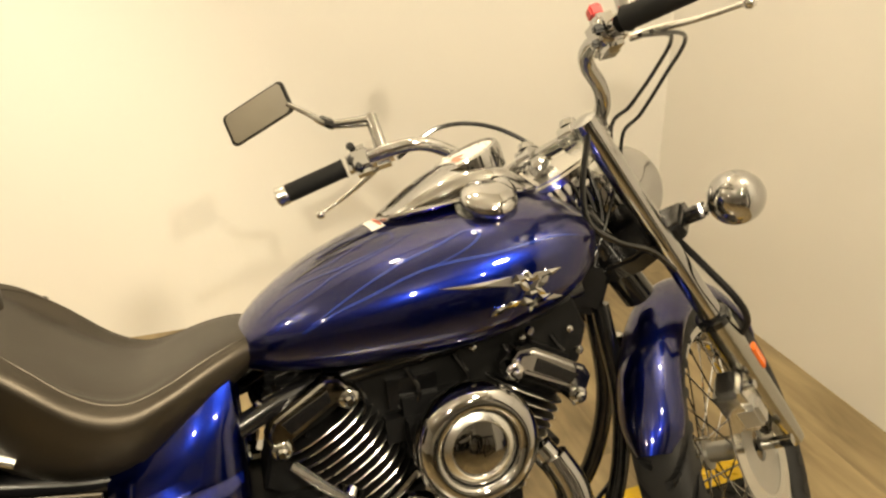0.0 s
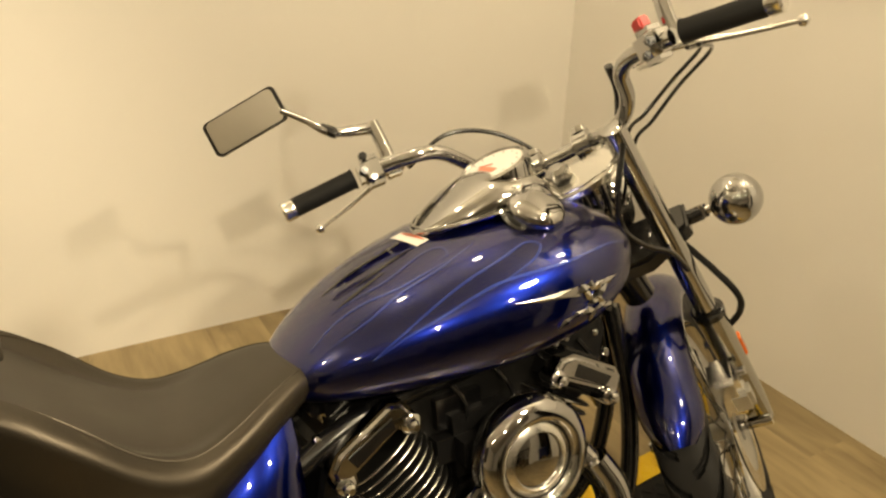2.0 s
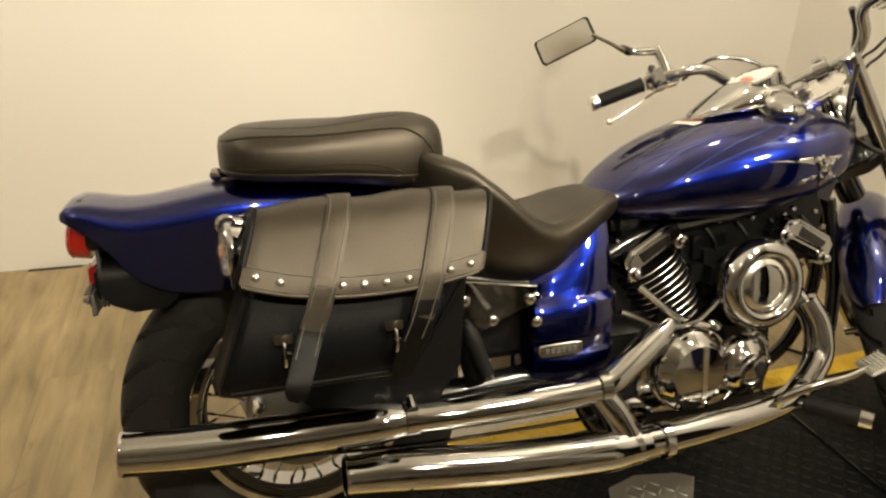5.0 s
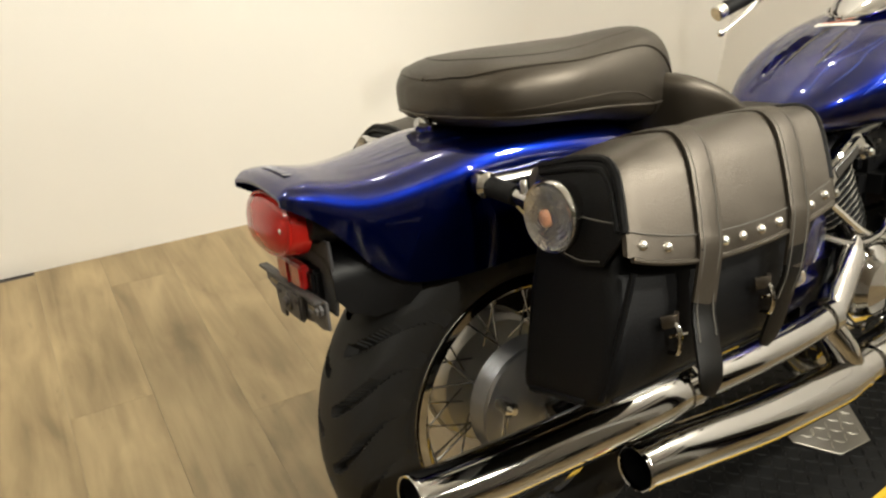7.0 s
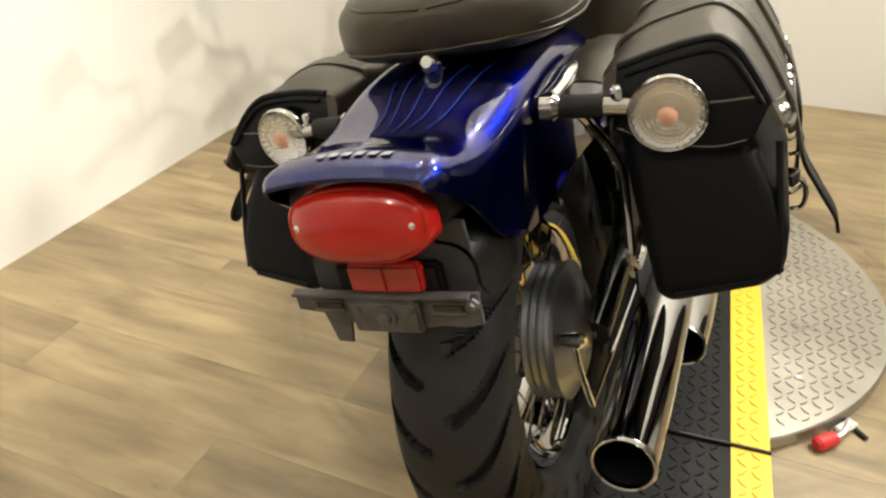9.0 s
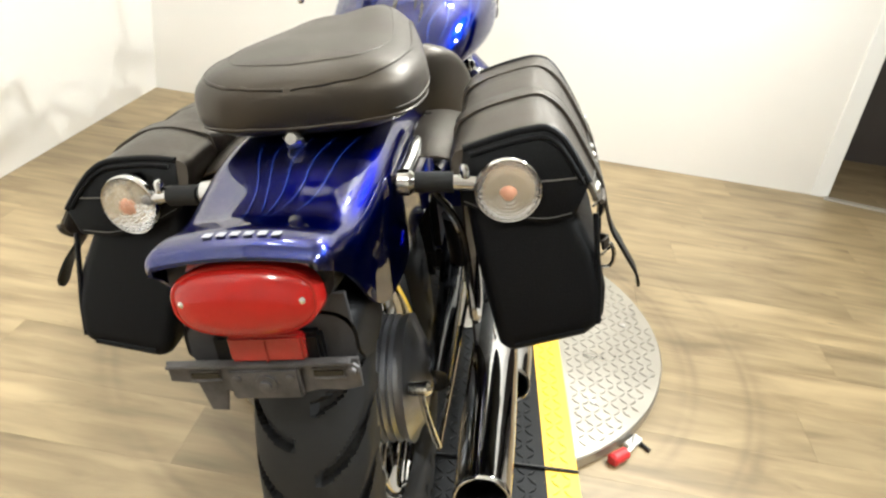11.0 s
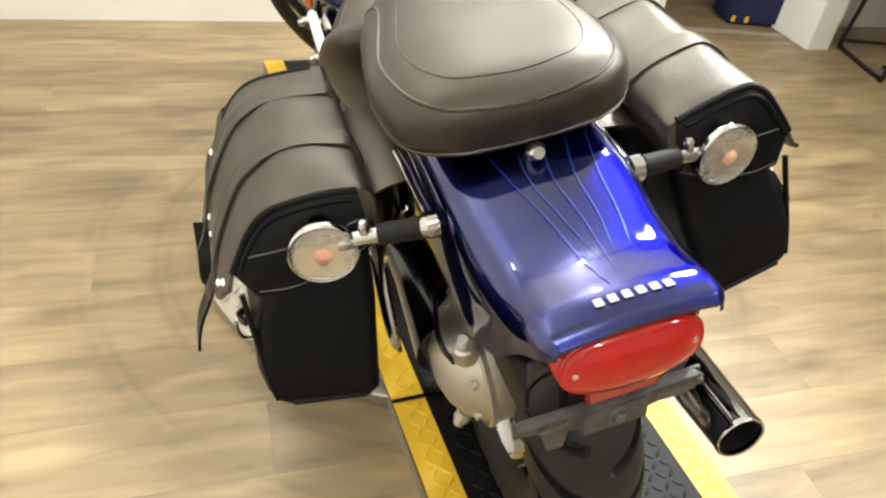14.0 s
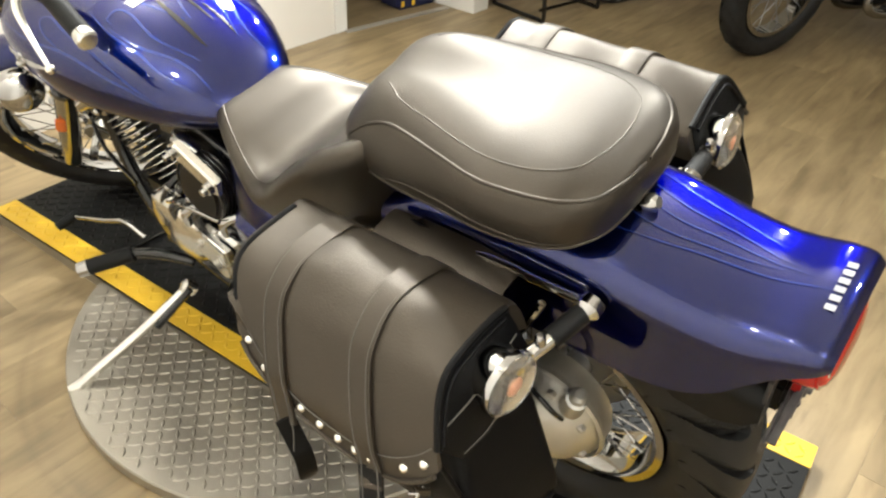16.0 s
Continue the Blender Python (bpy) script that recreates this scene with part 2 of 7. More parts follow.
    dirt.inputs["B"].default_value = (0.09, 0.062, 0.036, 1)
    nt.links.new(worn.outputs[0], dirt.inputs["Factor"])
    nt.links.new(spot.outputs["Result"], dirt.inputs["A"])
    nt.links.new(dirt.outputs["Result"], b.inputs["Base Color"])
    b.inputs["Roughness"].default_value = 0.42
    bp = nt.nodes.new("ShaderNodeBump")
    bp.inputs["Strength"].default_value, bp.inputs["Distance"].default_value = 0.15, 0.001
    nt.links.new(grain.outputs["Fac"], bp.inputs["Height"])
    nt.links.new(bp.outputs["Normal"], b.inputs["Normal"])
    return m


WOOD = wood()


# ---- building helpers ----
def spline(points, steps):
    """Points on a smooth curve through the given ones."""
    p = [Vector(q) for q in points]
    if len(p) < 3 or steps <= 1:
        return p
    p = [2 * p[0] - p[1]] + p + [2 * p[-1] - p[-2]]
    out = []
    for i in range(1, len(p) - 2):
        a, b, c, d = p[i - 1:i + 3]
        for k in range(steps):
            t = k / steps
            out.append(0.5 * (2 * b + (c - a) * t + (2 * a - 5 * b + 4 * c - d) * t * t + (3 * b - a - 3 * c + d) * t ** 3))
    return out + [p[-2]]


def rings_mesh(rings, bm=None, loop=True, cap=True):
    """Skin over rings of points."""
    bm = bm or bmesh.new()
    vs = [[bm.verts.new(p) for p in r] for r in rings]
    n = len(rings[0])
    for a, b in zip(vs, vs[1:]):
        for i in range(n if loop else n - 1):
            j = (i + 1) % n
            bm.faces.new((a[i], a[j], b[j], b[i]))
    if cap and loop:
        bm.faces.new(list(reversed(vs[0])))
        bm.faces.new(vs[-1])
    return bm


def tube(points, r, n=12, steps=6, bm=None, flat=1.0, up=None):
    """A round or flattened tube along a smooth line; r is one radius or one for each given point."""
    rr = [r] * len(points) if isinstance(r, (int, float)) else list(r)
    line = spline(list(points), steps)
    if len(points) < 3 or steps <= 1:
        rad = rr
    else:
        rad = [rr[min(int(i / steps), len(rr) - 1)] * (1 - (i % steps) / steps) + rr[min(int(i / steps) + 1, len(rr) - 1)] * (i % steps) / steps for i in range(len(line))]
    rings, side = [], None
    for i, p in enumerate(line):
        d = (line[min(i + 1, len(line) - 1)] - line[max(i - 1, 0)]).normalized()
        if up is not None:
            side = d.cross(Vector(up)).normalized()
        elif side is None:
            side = d.orthogonal().normalized()
        else:
            side = (side - d * side.dot(d)).normalized()
        other = d.cross(side)
        rings.append([p + (side * math.cos(a) + other * math.sin(a) * flat) * rad[i] for a in (2 * math.pi * k / n for k in range(n))])
    return rings_mesh(rings, bm)


def turned(profile, origin, axis, n=32, bm=None, closed=False):
    """A body of revolution: (distance along the axis, radius) pairs."""
    axis = Vector(axis).normalized()
    s = axis.orthogonal().normalized()
    o = axis.cross(s)
    rings = []
    for t, r in profile:
        rings.append([Vector(origin) + axis * t + (s * math.cos(a) + o * math.sin(a)) * max(r, 1e-4) for a in (2 * math.pi * k / n for k in range(n))])
    if closed:
        rings.append(rings[0])
        bm = rings_mesh(rings, bm, cap=False)
        bmesh.ops.remove_doubles(bm, verts=bm.verts, dist=1e-6)
        return bm
    return rings_mesh(rings, bm)


def box(place, size, bevel=0.0, turn=None, bm=None, segments=2):
    bm2 = bmesh.new()
    bmesh.ops.create_cube(bm2, size=1)
    bmesh.ops.scale(bm2, vec=size, verts=bm2.verts)
    if bevel:
        bmesh.ops.bevel(bm2, geom=bm2.edges[:], offset=bevel, segments=segments, affect="EDGES")
    m = Matrix.Translation(place) @ (turn.to_4x4() if turn else Matrix())
    bm2.transform(m)
    return join(bm, bm2) if bm else bm2


def join(a, b):
    me = bpy.data.meshes.new("tmp")
    b.to_mesh(me)
    b.free()
    a.from_mesh(me)
    bpy.data.meshes.remove(me)
    return a


def slab(outline, depth, place=(0, 0, 0), turn=None, bevel=0.0, segments=1):
    """A flat shape cut out of a plate: outline in its own x, y; depth along its z."""
    bm = bmesh.new()
    lo = [bm.verts.new((x, y, 0)) for x, y in outline]
    hi = [bm.verts.new((x, y, depth)) for x, y in outline]
    n = len(outline)
    bm.faces.new(list(reversed(lo)))
    bm.faces.new(hi)
    for i in range(n):
        bm.faces.new((lo[i], lo[(i + 1) % n], hi[(i + 1) % n], hi[i]))
    bmesh.ops.recalc_face_normals(bm, faces=bm.faces[:])
    if bevel:
        bmesh.ops.bevel(bm, geom=[e for e in bm.edges if abs(e.verts[0].co.z - e.verts[1].co.z) < 1e-6], offset=bevel, segments=segments, affect="EDGES")
    bm.transform(Matrix.Translation(place) @ (turn.to_4x4() if turn else Matrix()))
    return bm


def mesh_of(name, bm, mat, smooth=True, angle=40):
    me = bpy.data.meshes.new(name)
    bmesh.ops.recalc_face_normals(bm, faces=bm.faces[:])
    for f in bm.faces:
        f.smooth = smooth
    if smooth:
        for e in bm.edges:
            if len(e.link_faces) == 2 and e.calc_face_angle(0) > radians(angle):
                e.smooth = False
    bm.to_mesh(me)
    bm.free()
    me.materials.append(mat)
    return me


def part(name, bm, mat, parent, label="", smooth=True, m=None):
    ob = new(name, mesh_of(name, bm, mat, smooth))
    ob.parent = parent
    if m is not None:
        ob.matrix_basis = m
    return tagged(ob, label)


def again(ob, m=None):
    """Another part on the same mesh, under the same parent."""
    c = new(ob.name.split(".")[0], ob.data)
    c.parent = ob.parent
    c.matrix_basis = ob.matrix_basis if m is None else m
    if "label" in ob:
        tagged(c, ob["label"])
    return c


def structure(name, bm, mat, label="", category="", smooth=False, m=None):
    ob = new(name, mesh_of(name, bm, mat, smooth))
    if m is not None:
        ob.matrix_world = m
    return tagged(ob, label, category, kind="structure")


def thing(name, m, label, category, group=""):
    ob = new(name)
    ob.empty_display_size = 0.1
    ob.matrix_world = m
    return tagged(ob, label, category, group)



# ---- room ----
CORNER = Vector((2.259, 1.459, 0))
ROOM = Matrix.Translation(CORNER) @ pose(0, 0, 0, 0, 0, -1.3)
HEIGHT = 2.75
SOUTH, WEST = -8.0, -6.0
structure("wall_north", box((WEST / 2 + 0.075, 0.06, HEIGHT / 2), (-WEST + 0.15, 0.12, HEIGHT)), WALL, "plain cream white painted wall", "wall", m=ROOM)
DOOR_A, DOOR_B = -3.005, -3.68
bm = box((0.06, DOOR_A / 2, HEIGHT / 2), (0.12, -DOOR_A, HEIGHT))
bm = box((0.06, (DOOR_A + DOOR_B) / 2, (HEIGHT + 2.06) / 2), (0.12, DOOR_A - DOOR_B, HEIGHT - 2.06), bm=bm)
structure("wall_east", bm, WALL, "plain white painted wall with a doorway", "wall", m=ROOM)
structure("wall_south", box((WEST / 2, SOUTH - 0.06, HEIGHT / 2), (-WEST + 0.5, 0.12, HEIGHT)), WALL, "plain cream white painted wall", "wall", m=ROOM)
structure("wall_west", box((WEST - 0.06, SOUTH / 2, HEIGHT / 2), (0.12, -SOUTH + 0.4, HEIGHT)), WALL, "plain cream white painted wall", "wall", m=ROOM)
structure("wall_far", box((0.06, (SOUTH + DOOR_B - 0.12) / 2, HEIGHT / 2), (0.12, DOOR_B - 0.12 - SOUTH, HEIGHT)), WALL, "pale grey wall past the doorway", "wall", m=ROOM)
structure("ceiling", box((WEST / 2 + 0.6, SOUTH / 2, HEIGHT + 0.05), (-WEST + 1.6, -SOUTH + 0.6, 0.1)), CEIL, "plain ceiling", "ceiling", m=ROOM)
structure("wall_post", box((-0.14, DOOR_B - 0.065, HEIGHT / 2), (0.30, 0.13, HEIGHT), 0.004), TRIM, "white wall end beside the doorway", "wall", m=ROOM)
structure("trim_rail", box((-0.006, -2.0 + 0.2, 1.155), (0.012, 2.3, 0.012), 0.002), STRIP, "thin horizontal metal strip on the white wall", "wall strip", m=ROOM)
# doorway
bm = box((-0.0025, DOOR_A - 0.005, 1.03), (0.011, 0.075, 2.06), 0.002)
structure("door_casing", bm, TRIM, "white painted door casing", "door frame", m=ROOM)
structure("door_sill", box((-0.076, (DOOR_A + DOOR_B) / 2, 0.004), (0.035, DOOR_A - DOOR_B - 0.03, 0.008), 0.002, Matrix.Rotation(radians(-9.7), 3, "Z")), STRIP, "pale metal strip across the doorway", "door sill", m=ROOM)
# dark brown panels close off the opening behind the doorway
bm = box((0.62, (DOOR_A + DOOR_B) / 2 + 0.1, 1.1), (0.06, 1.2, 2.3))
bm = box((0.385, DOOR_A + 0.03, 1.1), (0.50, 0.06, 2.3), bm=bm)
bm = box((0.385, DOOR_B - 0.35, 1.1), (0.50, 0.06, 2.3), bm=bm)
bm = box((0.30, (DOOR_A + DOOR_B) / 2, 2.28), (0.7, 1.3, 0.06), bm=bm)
structure("wall_recess", bm, DARK_BACKING, "dark brown backing behind the doorway", "wall", m=ROOM)

# ---- stand under the motorcycle ----
BASE = 0.044
LEAN = 13.3


def lugs(inside, pitch, top, long=0.026, wide=0.008, high=0.0022):
    """Raised lozenges of tread plate, turned by quarter from one to the next."""
    bm = bmesh.new()
    i0 = int(1.4 / pitch)
    for i in range(-i0, i0):
        for j in range(-i0, i0):
            x, y = i * pitch, j * pitch
            if not inside(x, y):
                continue
            a = radians(45 if (i + j) % 2 else -45)
            c, s = math.cos(a), math.sin(a)
            ring = [(long / 2, 0), (0, wide / 2), (-long / 2, 0), (0, -wide / 2)]
            base = [bm.verts.new((x + p * c - q * s, y + p * s + q * c, top)) for p, q in ring]
            tip = [bm.verts.new((x + (p * c - q * s) * 0.55, y + (p * s + q * c) * 0.55, top + high)) for p, q in ring]
            for k in range(4):
                bm.faces.new((base[k], base[(k + 1) % 4], tip[(k + 1) % 4], tip[k]))
            bm.faces.new(tip)
    return bm


table = thing("turntable", pose(0.744, -0.023, 0, 0, 0, 2.8), "round aluminium tread plate turntable on the floor", "turntable")
R_DISC, Z_DISC = 0.587, 0.033
part("disc", turned([(0, R_DISC - 0.004), (0.004, R_DISC), (Z_DISC - 0.003, R_DISC), (Z_DISC, R_DISC - 0.003)], (0, 0, 0), (0, 0, 1), 128), PLATE, table)
tagged(part("tread_relief", lugs(lambda x, y: x * x + y * y < (R_DISC - 0.02) ** 2 and abs(y + 0.02) > 0.30, 0.0235, Z_DISC), PLATE, table, "raised lozenge tread"), kind="stuff")
bolt_head = part("bolt", turned([(0, 0.007), (0.003, 0.007), (0.0045, 0.004)], (0.30, -0.36, Z_DISC), (0, 0, 1), 10), STRIP, table)
for x, y in ((-0.30, -0.37), (0.42, -0.34), (0.05, -0.50), (-0.30, 0.37), (0.30, 0.38)):
    again(bolt_head, Matrix.Translation((x - 0.30, y + 0.36, 0)))

ramp = thing("display_ramp", pose(0.744, -0.043, 0, 0, 0, 2.8), "black tread plate ramp with yellow edge stripes", "ramp")
X0, X1, HALF, EDGE = -1.13, 1.04, 0.285, 0.068
part("deck", box(((X0 + X1) / 2, 0, BASE - 0.006), (X1 - X0, 2 * HALF, 0.010), 0.0015), BLACKPLATE, ramp)
tagged(part("deck_relief", lugs(lambda x, y: X0 + 0.02 < x < X1 - 0.02 and abs(y) < HALF - EDGE - 0.014, 0.0235, BASE - 0.001), BLACKPLATE, ramp), kind="stuff")
for s in (-1, 1):
    y = s * (HALF - EDGE / 2)
    stripe = part("edge_stripe", box(((X0 + X1) / 2, y, BASE - 0.0002), (X1 - X0 + 0.002, EDGE, 0.0016)), YELLOW, ramp, "yellow painted edge stripe")
    tagged(part("stripe_relief", lugs(lambda x, q: X0 + 0.02 < x < X1 - 0.02 and abs(q - y) < EDGE / 2 - 0.012, 0.0235, BASE + 0.0006), YELLOW, stripe), kind="stuff")
    part("side_rail", box(((X0 + X1) / 2, s * (HALF - 0.003), (BASE - 0.012) / 2), (X1 - X0, 0.006, BASE - 0.012), 0.001), PLATE, ramp, "bare tread plate side")
for x in (-0.548, 0.56):
    part("hinge_bar", box((x, 0, BASE + 0.003), (0.008, 2 * HALF + 0.004, 0.006), 0.002), BLACK, ramp)
for x in (X0 + 0.02, X1 - 0.02):
    part("end_rail", box((x, 0, (BASE - 0.012) / 2), (0.03, 2 * HALF - 0.02, BASE - 0.012), 0.001), BLACKPLATE, ramp)

bare = thing("tread_plate", Matrix.Identity(4), "loose bare aluminium tread plate lying on the ramp deck", "plate")
BARE = [(0.905, -0.050), (0.872, -0.028), (0.77, -0.008), (0.69, -0.030), (0.665, -0.090), (0.72, -0.165), (0.815, -0.172)]
part("sheet", slab(BARE, 0.004, (0, 0, BASE + 0.0012), None, 0.001), PLATE, bare)


def on_bare(x, y):
    """Whether a place lies well inside the sheet."""
    n = len(BARE)
    return all((BARE[(k + 1) % n][0] - BARE[k][0]) * (y - BARE[k][1]) - (BARE[(k + 1) % n][1] - BARE[k][1]) * (x - BARE[k][0]) > 0.0018 for k in range(n))


tagged(part("tread_relief", lugs(on_bare, 0.0235, BASE + 0.0052), PLATE, bare), kind="stuff")

clamp = thing("turntable_clamp", pose(0.330, -0.475, 0, 0, 0, -38), "small steel toggle clamp with a red grip on the floor", "clamp")
part("grip", turned([(0, 0.009), (0.004, 0.014), (0.046, 0.015), (0.052, 0.010)], (0.004, 0, 0.012), (-1, 0.15, 0.02), 14), RED_SWITCH, clamp, "red plastic grip")
part("lever", tube([(0.0, 0, 0.012), (0.03, 0, 0.016), (0.06, 0.012, 0.02)], 0.006, 8), STRIP, clamp)
part("base", box((0.048, 0.008, 0.008), (0.05, 0.022, 0.016), 0.003), STRIP, clamp)
part("foot", tube([(0.06, -0.03, 0.005), (0.07, 0.04, 0.005)], 0.005, 8, 1), BLACK, clamp)

# ---- motorcycle ----
BIKE = Matrix.Translation((0, 0, BASE)) @ pose(0, 0, 0, -LEAN, 0, 0)
bike = thing("motorcycle", BIKE, "blue cruiser motorcycle leaning on its side stand on the ramp", "motorcycle")
RAKE, STEERED = radians(35), 44
AXIS = Vector((-math.sin(RAKE), 0, math.cos(RAKE)))
HEAD = Vector((1.305, 0, 0.680))
STEER = Matrix.Translation(HEAD) @ Matrix.Rotation(radians(STEERED), 4, AXIS) @ Matrix.Translation(-HEAD)


def section(x, hw, top, bot, mid, p=2.3, q=2.6, n=40, y0=0.0):
    """A rounded cross-section of a body along the machine."""
    out = []
    for k in range(n):
        a = 2 * math.pi * k / n
        c, s = math.cos(a), math.sin(a)
        e = p if s >= 0 else q
        y = hw * math.copysign(abs(c) ** (2 / e), c)
        z = mid + ((top - mid) if s >= 0 else (mid - bot)) * math.copysign(abs(s) ** (2 / e), s)
        out.append(Vector((x, y + y0, z)))
    return out


def body(table_, p=2.3, q=2.6, n=40, steps=5):
    """A body through rows of x, half width, top, bottom and height of the widest line."""
    rows = spline([(x, w, t) for x, w, t, b, m in table_], steps)
    rows2 = spline([(b, m, 0) for x, w, t, b, m in table_], steps)
    return [section(r.x, max(r.y, 0.002), r.z, s.x, s.y, p, q, n) for r, s in zip(rows, rows2)]


TANK = [(0.638, 0.030, 0.668, 0.640, 0.655), (0.655, 0.075, 0.692, 0.634, 0.664), (0.7, 0.117, 0.731, 0.627, 0.679), (0.78, 0.158, 0.777, 0.623, 0.700),
        (0.88, 0.190, 0.814, 0.622, 0.719), (0.98, 0.206, 0.838, 0.626, 0.734), (1.07, 0.204, 0.847, 0.642, 0.748), (1.14, 0.184, 0.840, 0.668, 0.760),
        (1.19, 0.145, 0.820, 0.698, 0.767), (1.222, 0.085, 0.796, 0.728, 0.768), (1.232, 0.020, 0.778, 0.752, 0.767)]
tank_rings = body(TANK, 2.15, 2.9, 64, 6)
tank = part("fuel_tank", rings_mesh(tank_rings), BLUE, bike, "deep blue metallic teardrop fuel tank with ghost flames")


def on_rings(rings, x, a, lift=0.0):
    """A place on a skinned body: at x along it and angle a round it (degrees, 0 left, 90 top)."""
    xs = [r[0].x for r in rings]
    i = max(0, min(len(xs) - 2, next((k for k in range(len(xs) - 1) if xs[k + 1] >= x), len(xs) - 2)))
    f = max(0.0, min(1.0, (x - xs[i]) / max(xs[i + 1] - xs[i], 1e-6)))
    n = len(rings[0])
    u = (a % 360) / 360 * n
    k, g = int(u) % n, u - int(u)

    def at(i_, f_, k_, g_):
        lo = rings[i_][k_].lerp(rings[i_][(k_ + 1) % n], g_)
        hi = rings[i_ + 1][k_].lerp(rings[i_ + 1][(k_ + 1) % n], g_)
        return lo.lerp(hi, f_)
    here = at(i, f, k, g)
    dx = rings[i + 1][k] - rings[i][k]
    da = rings[i][(k + 1) % n] - rings[i][k]
    nrm = dx.cross(da).normalized()
    mid = sum(rings[i], Vector()) / n
    if nrm.dot(here - mid) < 0:
        nrm = -nrm
    return here + nrm * lift, nrm


def decal(rings, points, width, lift=0.0006, steps=8, bm=None):
    """A painted stripe on a body: (x, angle) points, tapering at both ends."""
    bm = bm or bmesh.new()
    line = spline([(x, a / 100, 0) for x, a in points], steps)
    prev = None
    m = len(line) - 1
    for i, p in enumerate(line):
        here, nrm = on_rings(rings, p.x, p.y * 100, lift)
        nxt, _ = on_rings(rings, line[min(i + 1, m)].x, line[min(i + 1, m)].y * 100, lift)
        bef, _ = on_rings(rings, line[max(i - 1, 0)].x, line[max(i - 1, 0)].y * 100, lift)
        side = (nxt - bef).cross(nrm).normalized()
        w = width * math.sin(math.pi * min(0.96, 0.06 + 0.90 * i / m)) ** 0.7
        row = [bm.verts.new(here + side * w / 2), bm.verts.new(here + nrm * 0.0002), bm.verts.new(here - side * w / 2)]
        if prev:
            bm.faces.new((prev[0], prev[1], row[1], row[0]))
            bm.faces.new((prev[1], prev[2], row[2], row[1]))
        prev = row
    return bm


FLAMES = [[(0.74, 172), (0.77, 163), (0.808, 154), (0.847, 147), (0.887, 142), (0.942, 138), (0.985, 134), (1.003, 139), (0.984, 146), (0.945, 151), (0.917, 153)],
          [(1.15, 163), (1.115, 158), (1.06, 157), (1.018, 157), (0.934, 153), (0.891, 154), (0.826, 160), (0.784, 164), (0.74, 173)],
          [(0.723, 108), (0.77, 112), (0.805, 113), (0.863, 108), (0.890, 110), (0.889, 118), (0.875, 119)], [(0.68, 129), (0.713, 120), (0.751, 119), (0.802, 124), (0.845, 124), (0.878, 123)],
          [(0.894, 101), (0.845, 96), (0.791, 91)], [(0.93, 119), (0.86, 126), (0.80, 129), (0.76, 135), (0.70, 140)]]
for f in FLAMES:
    for g in (f, [(x, 180 - a) for x, a in f]):
        part("flame_stripe", decal(tank_rings, g, 0.0045), FLAME, tank, "pale blue painted flame lick")

# seat
RIDER = [(0.235, 0.105, 0.806, 0.690, 0.765), (0.27, 0.146, 0.806, 0.620, 0.765), (0.33, 0.170, 0.782, 0.560, 0.742), (0.39, 0.181, 0.734, 0.530, 0.695), (0.45, 0.180, 0.681, 0.527, 0.642),
         (0.50, 0.170, 0.660, 0.535, 0.620), (0.55, 0.150, 0.666, 0.560, 0.629), (0.60, 0.126, 0.682, 0.588, 0.646), (0.65, 0.097, 0.692, 0.625, 0.660), (0.685, 0.072, 0.686, 0.645, 0.666), (0.700, 0.05, 0.674, 0.654, 0.666)]


def saddle(x, hw, top, bot, mid, n=64):
    """A flat-topped cross-section with a tight shoulder and a skirt that turns in towards its hem."""
    out = []
    for v in section(x, hw, top, bot, mid, 3.6, 4.5, n):
        if v.z < mid:
            v.y *= 1 - 0.30 * ((mid - v.z) / (mid - bot)) ** 1.1
        out.append(v)
    return out


seat_a = spline([r[:3] for r in RIDER], 6)
seat_b = spline([(r[3], r[4], 0) for r in RIDER], 6)
rider_rings = [saddle(a.x, a.y, a.z, b.x, b.y) for a, b in zip(seat_a, seat_b)]
for ring in rider_rings:
    # the sitting panel is sunk between the two raised bolsters, with a crease along its edge
    deep = 0.026 * math.exp(-((ring[0].x - 0.37) / 0.085) ** 2) + 0.006 * math.exp(-((ring[0].x - 0.50) / 0.06) ** 2)
    wide = max(abs(v.y) for v in ring)
    level = max(v.z for v in ring)
    for v in ring:
        f = abs(v.y) / wide
        if v.z > level - 0.10 and f < 0.82:
            v.z -= deep * min(1.0, (0.82 - f) / 0.16) ** 0.8
part("rider_seat", rings_mesh(rider_rings), SEAT, bike, "black vinyl dished rider seat")
PILLION = [(-0.092, 0.048, 0.824, 0.790, 0.806), (-0.08, 0.101, 0.842, 0.774, 0.805), (-0.042, 0.141, 0.858, 0.764, 0.805), (0.035, 0.154, 0.862, 0.758, 0.802), (0.111, 0.145, 0.862, 0.750, 0.798),
           (0.188, 0.132, 0.862, 0.736, 0.792), (0.245, 0.119, 0.860, 0.726, 0.788), (0.284, 0.101, 0.851, 0.724, 0.784), (0.304, 0.078, 0.836, 0.736, 0.782), (0.315, 0.036, 0.810, 0.756, 0.780)]
pillion_rings = body(PILLION, 2.9, 3.4, 56, 6)
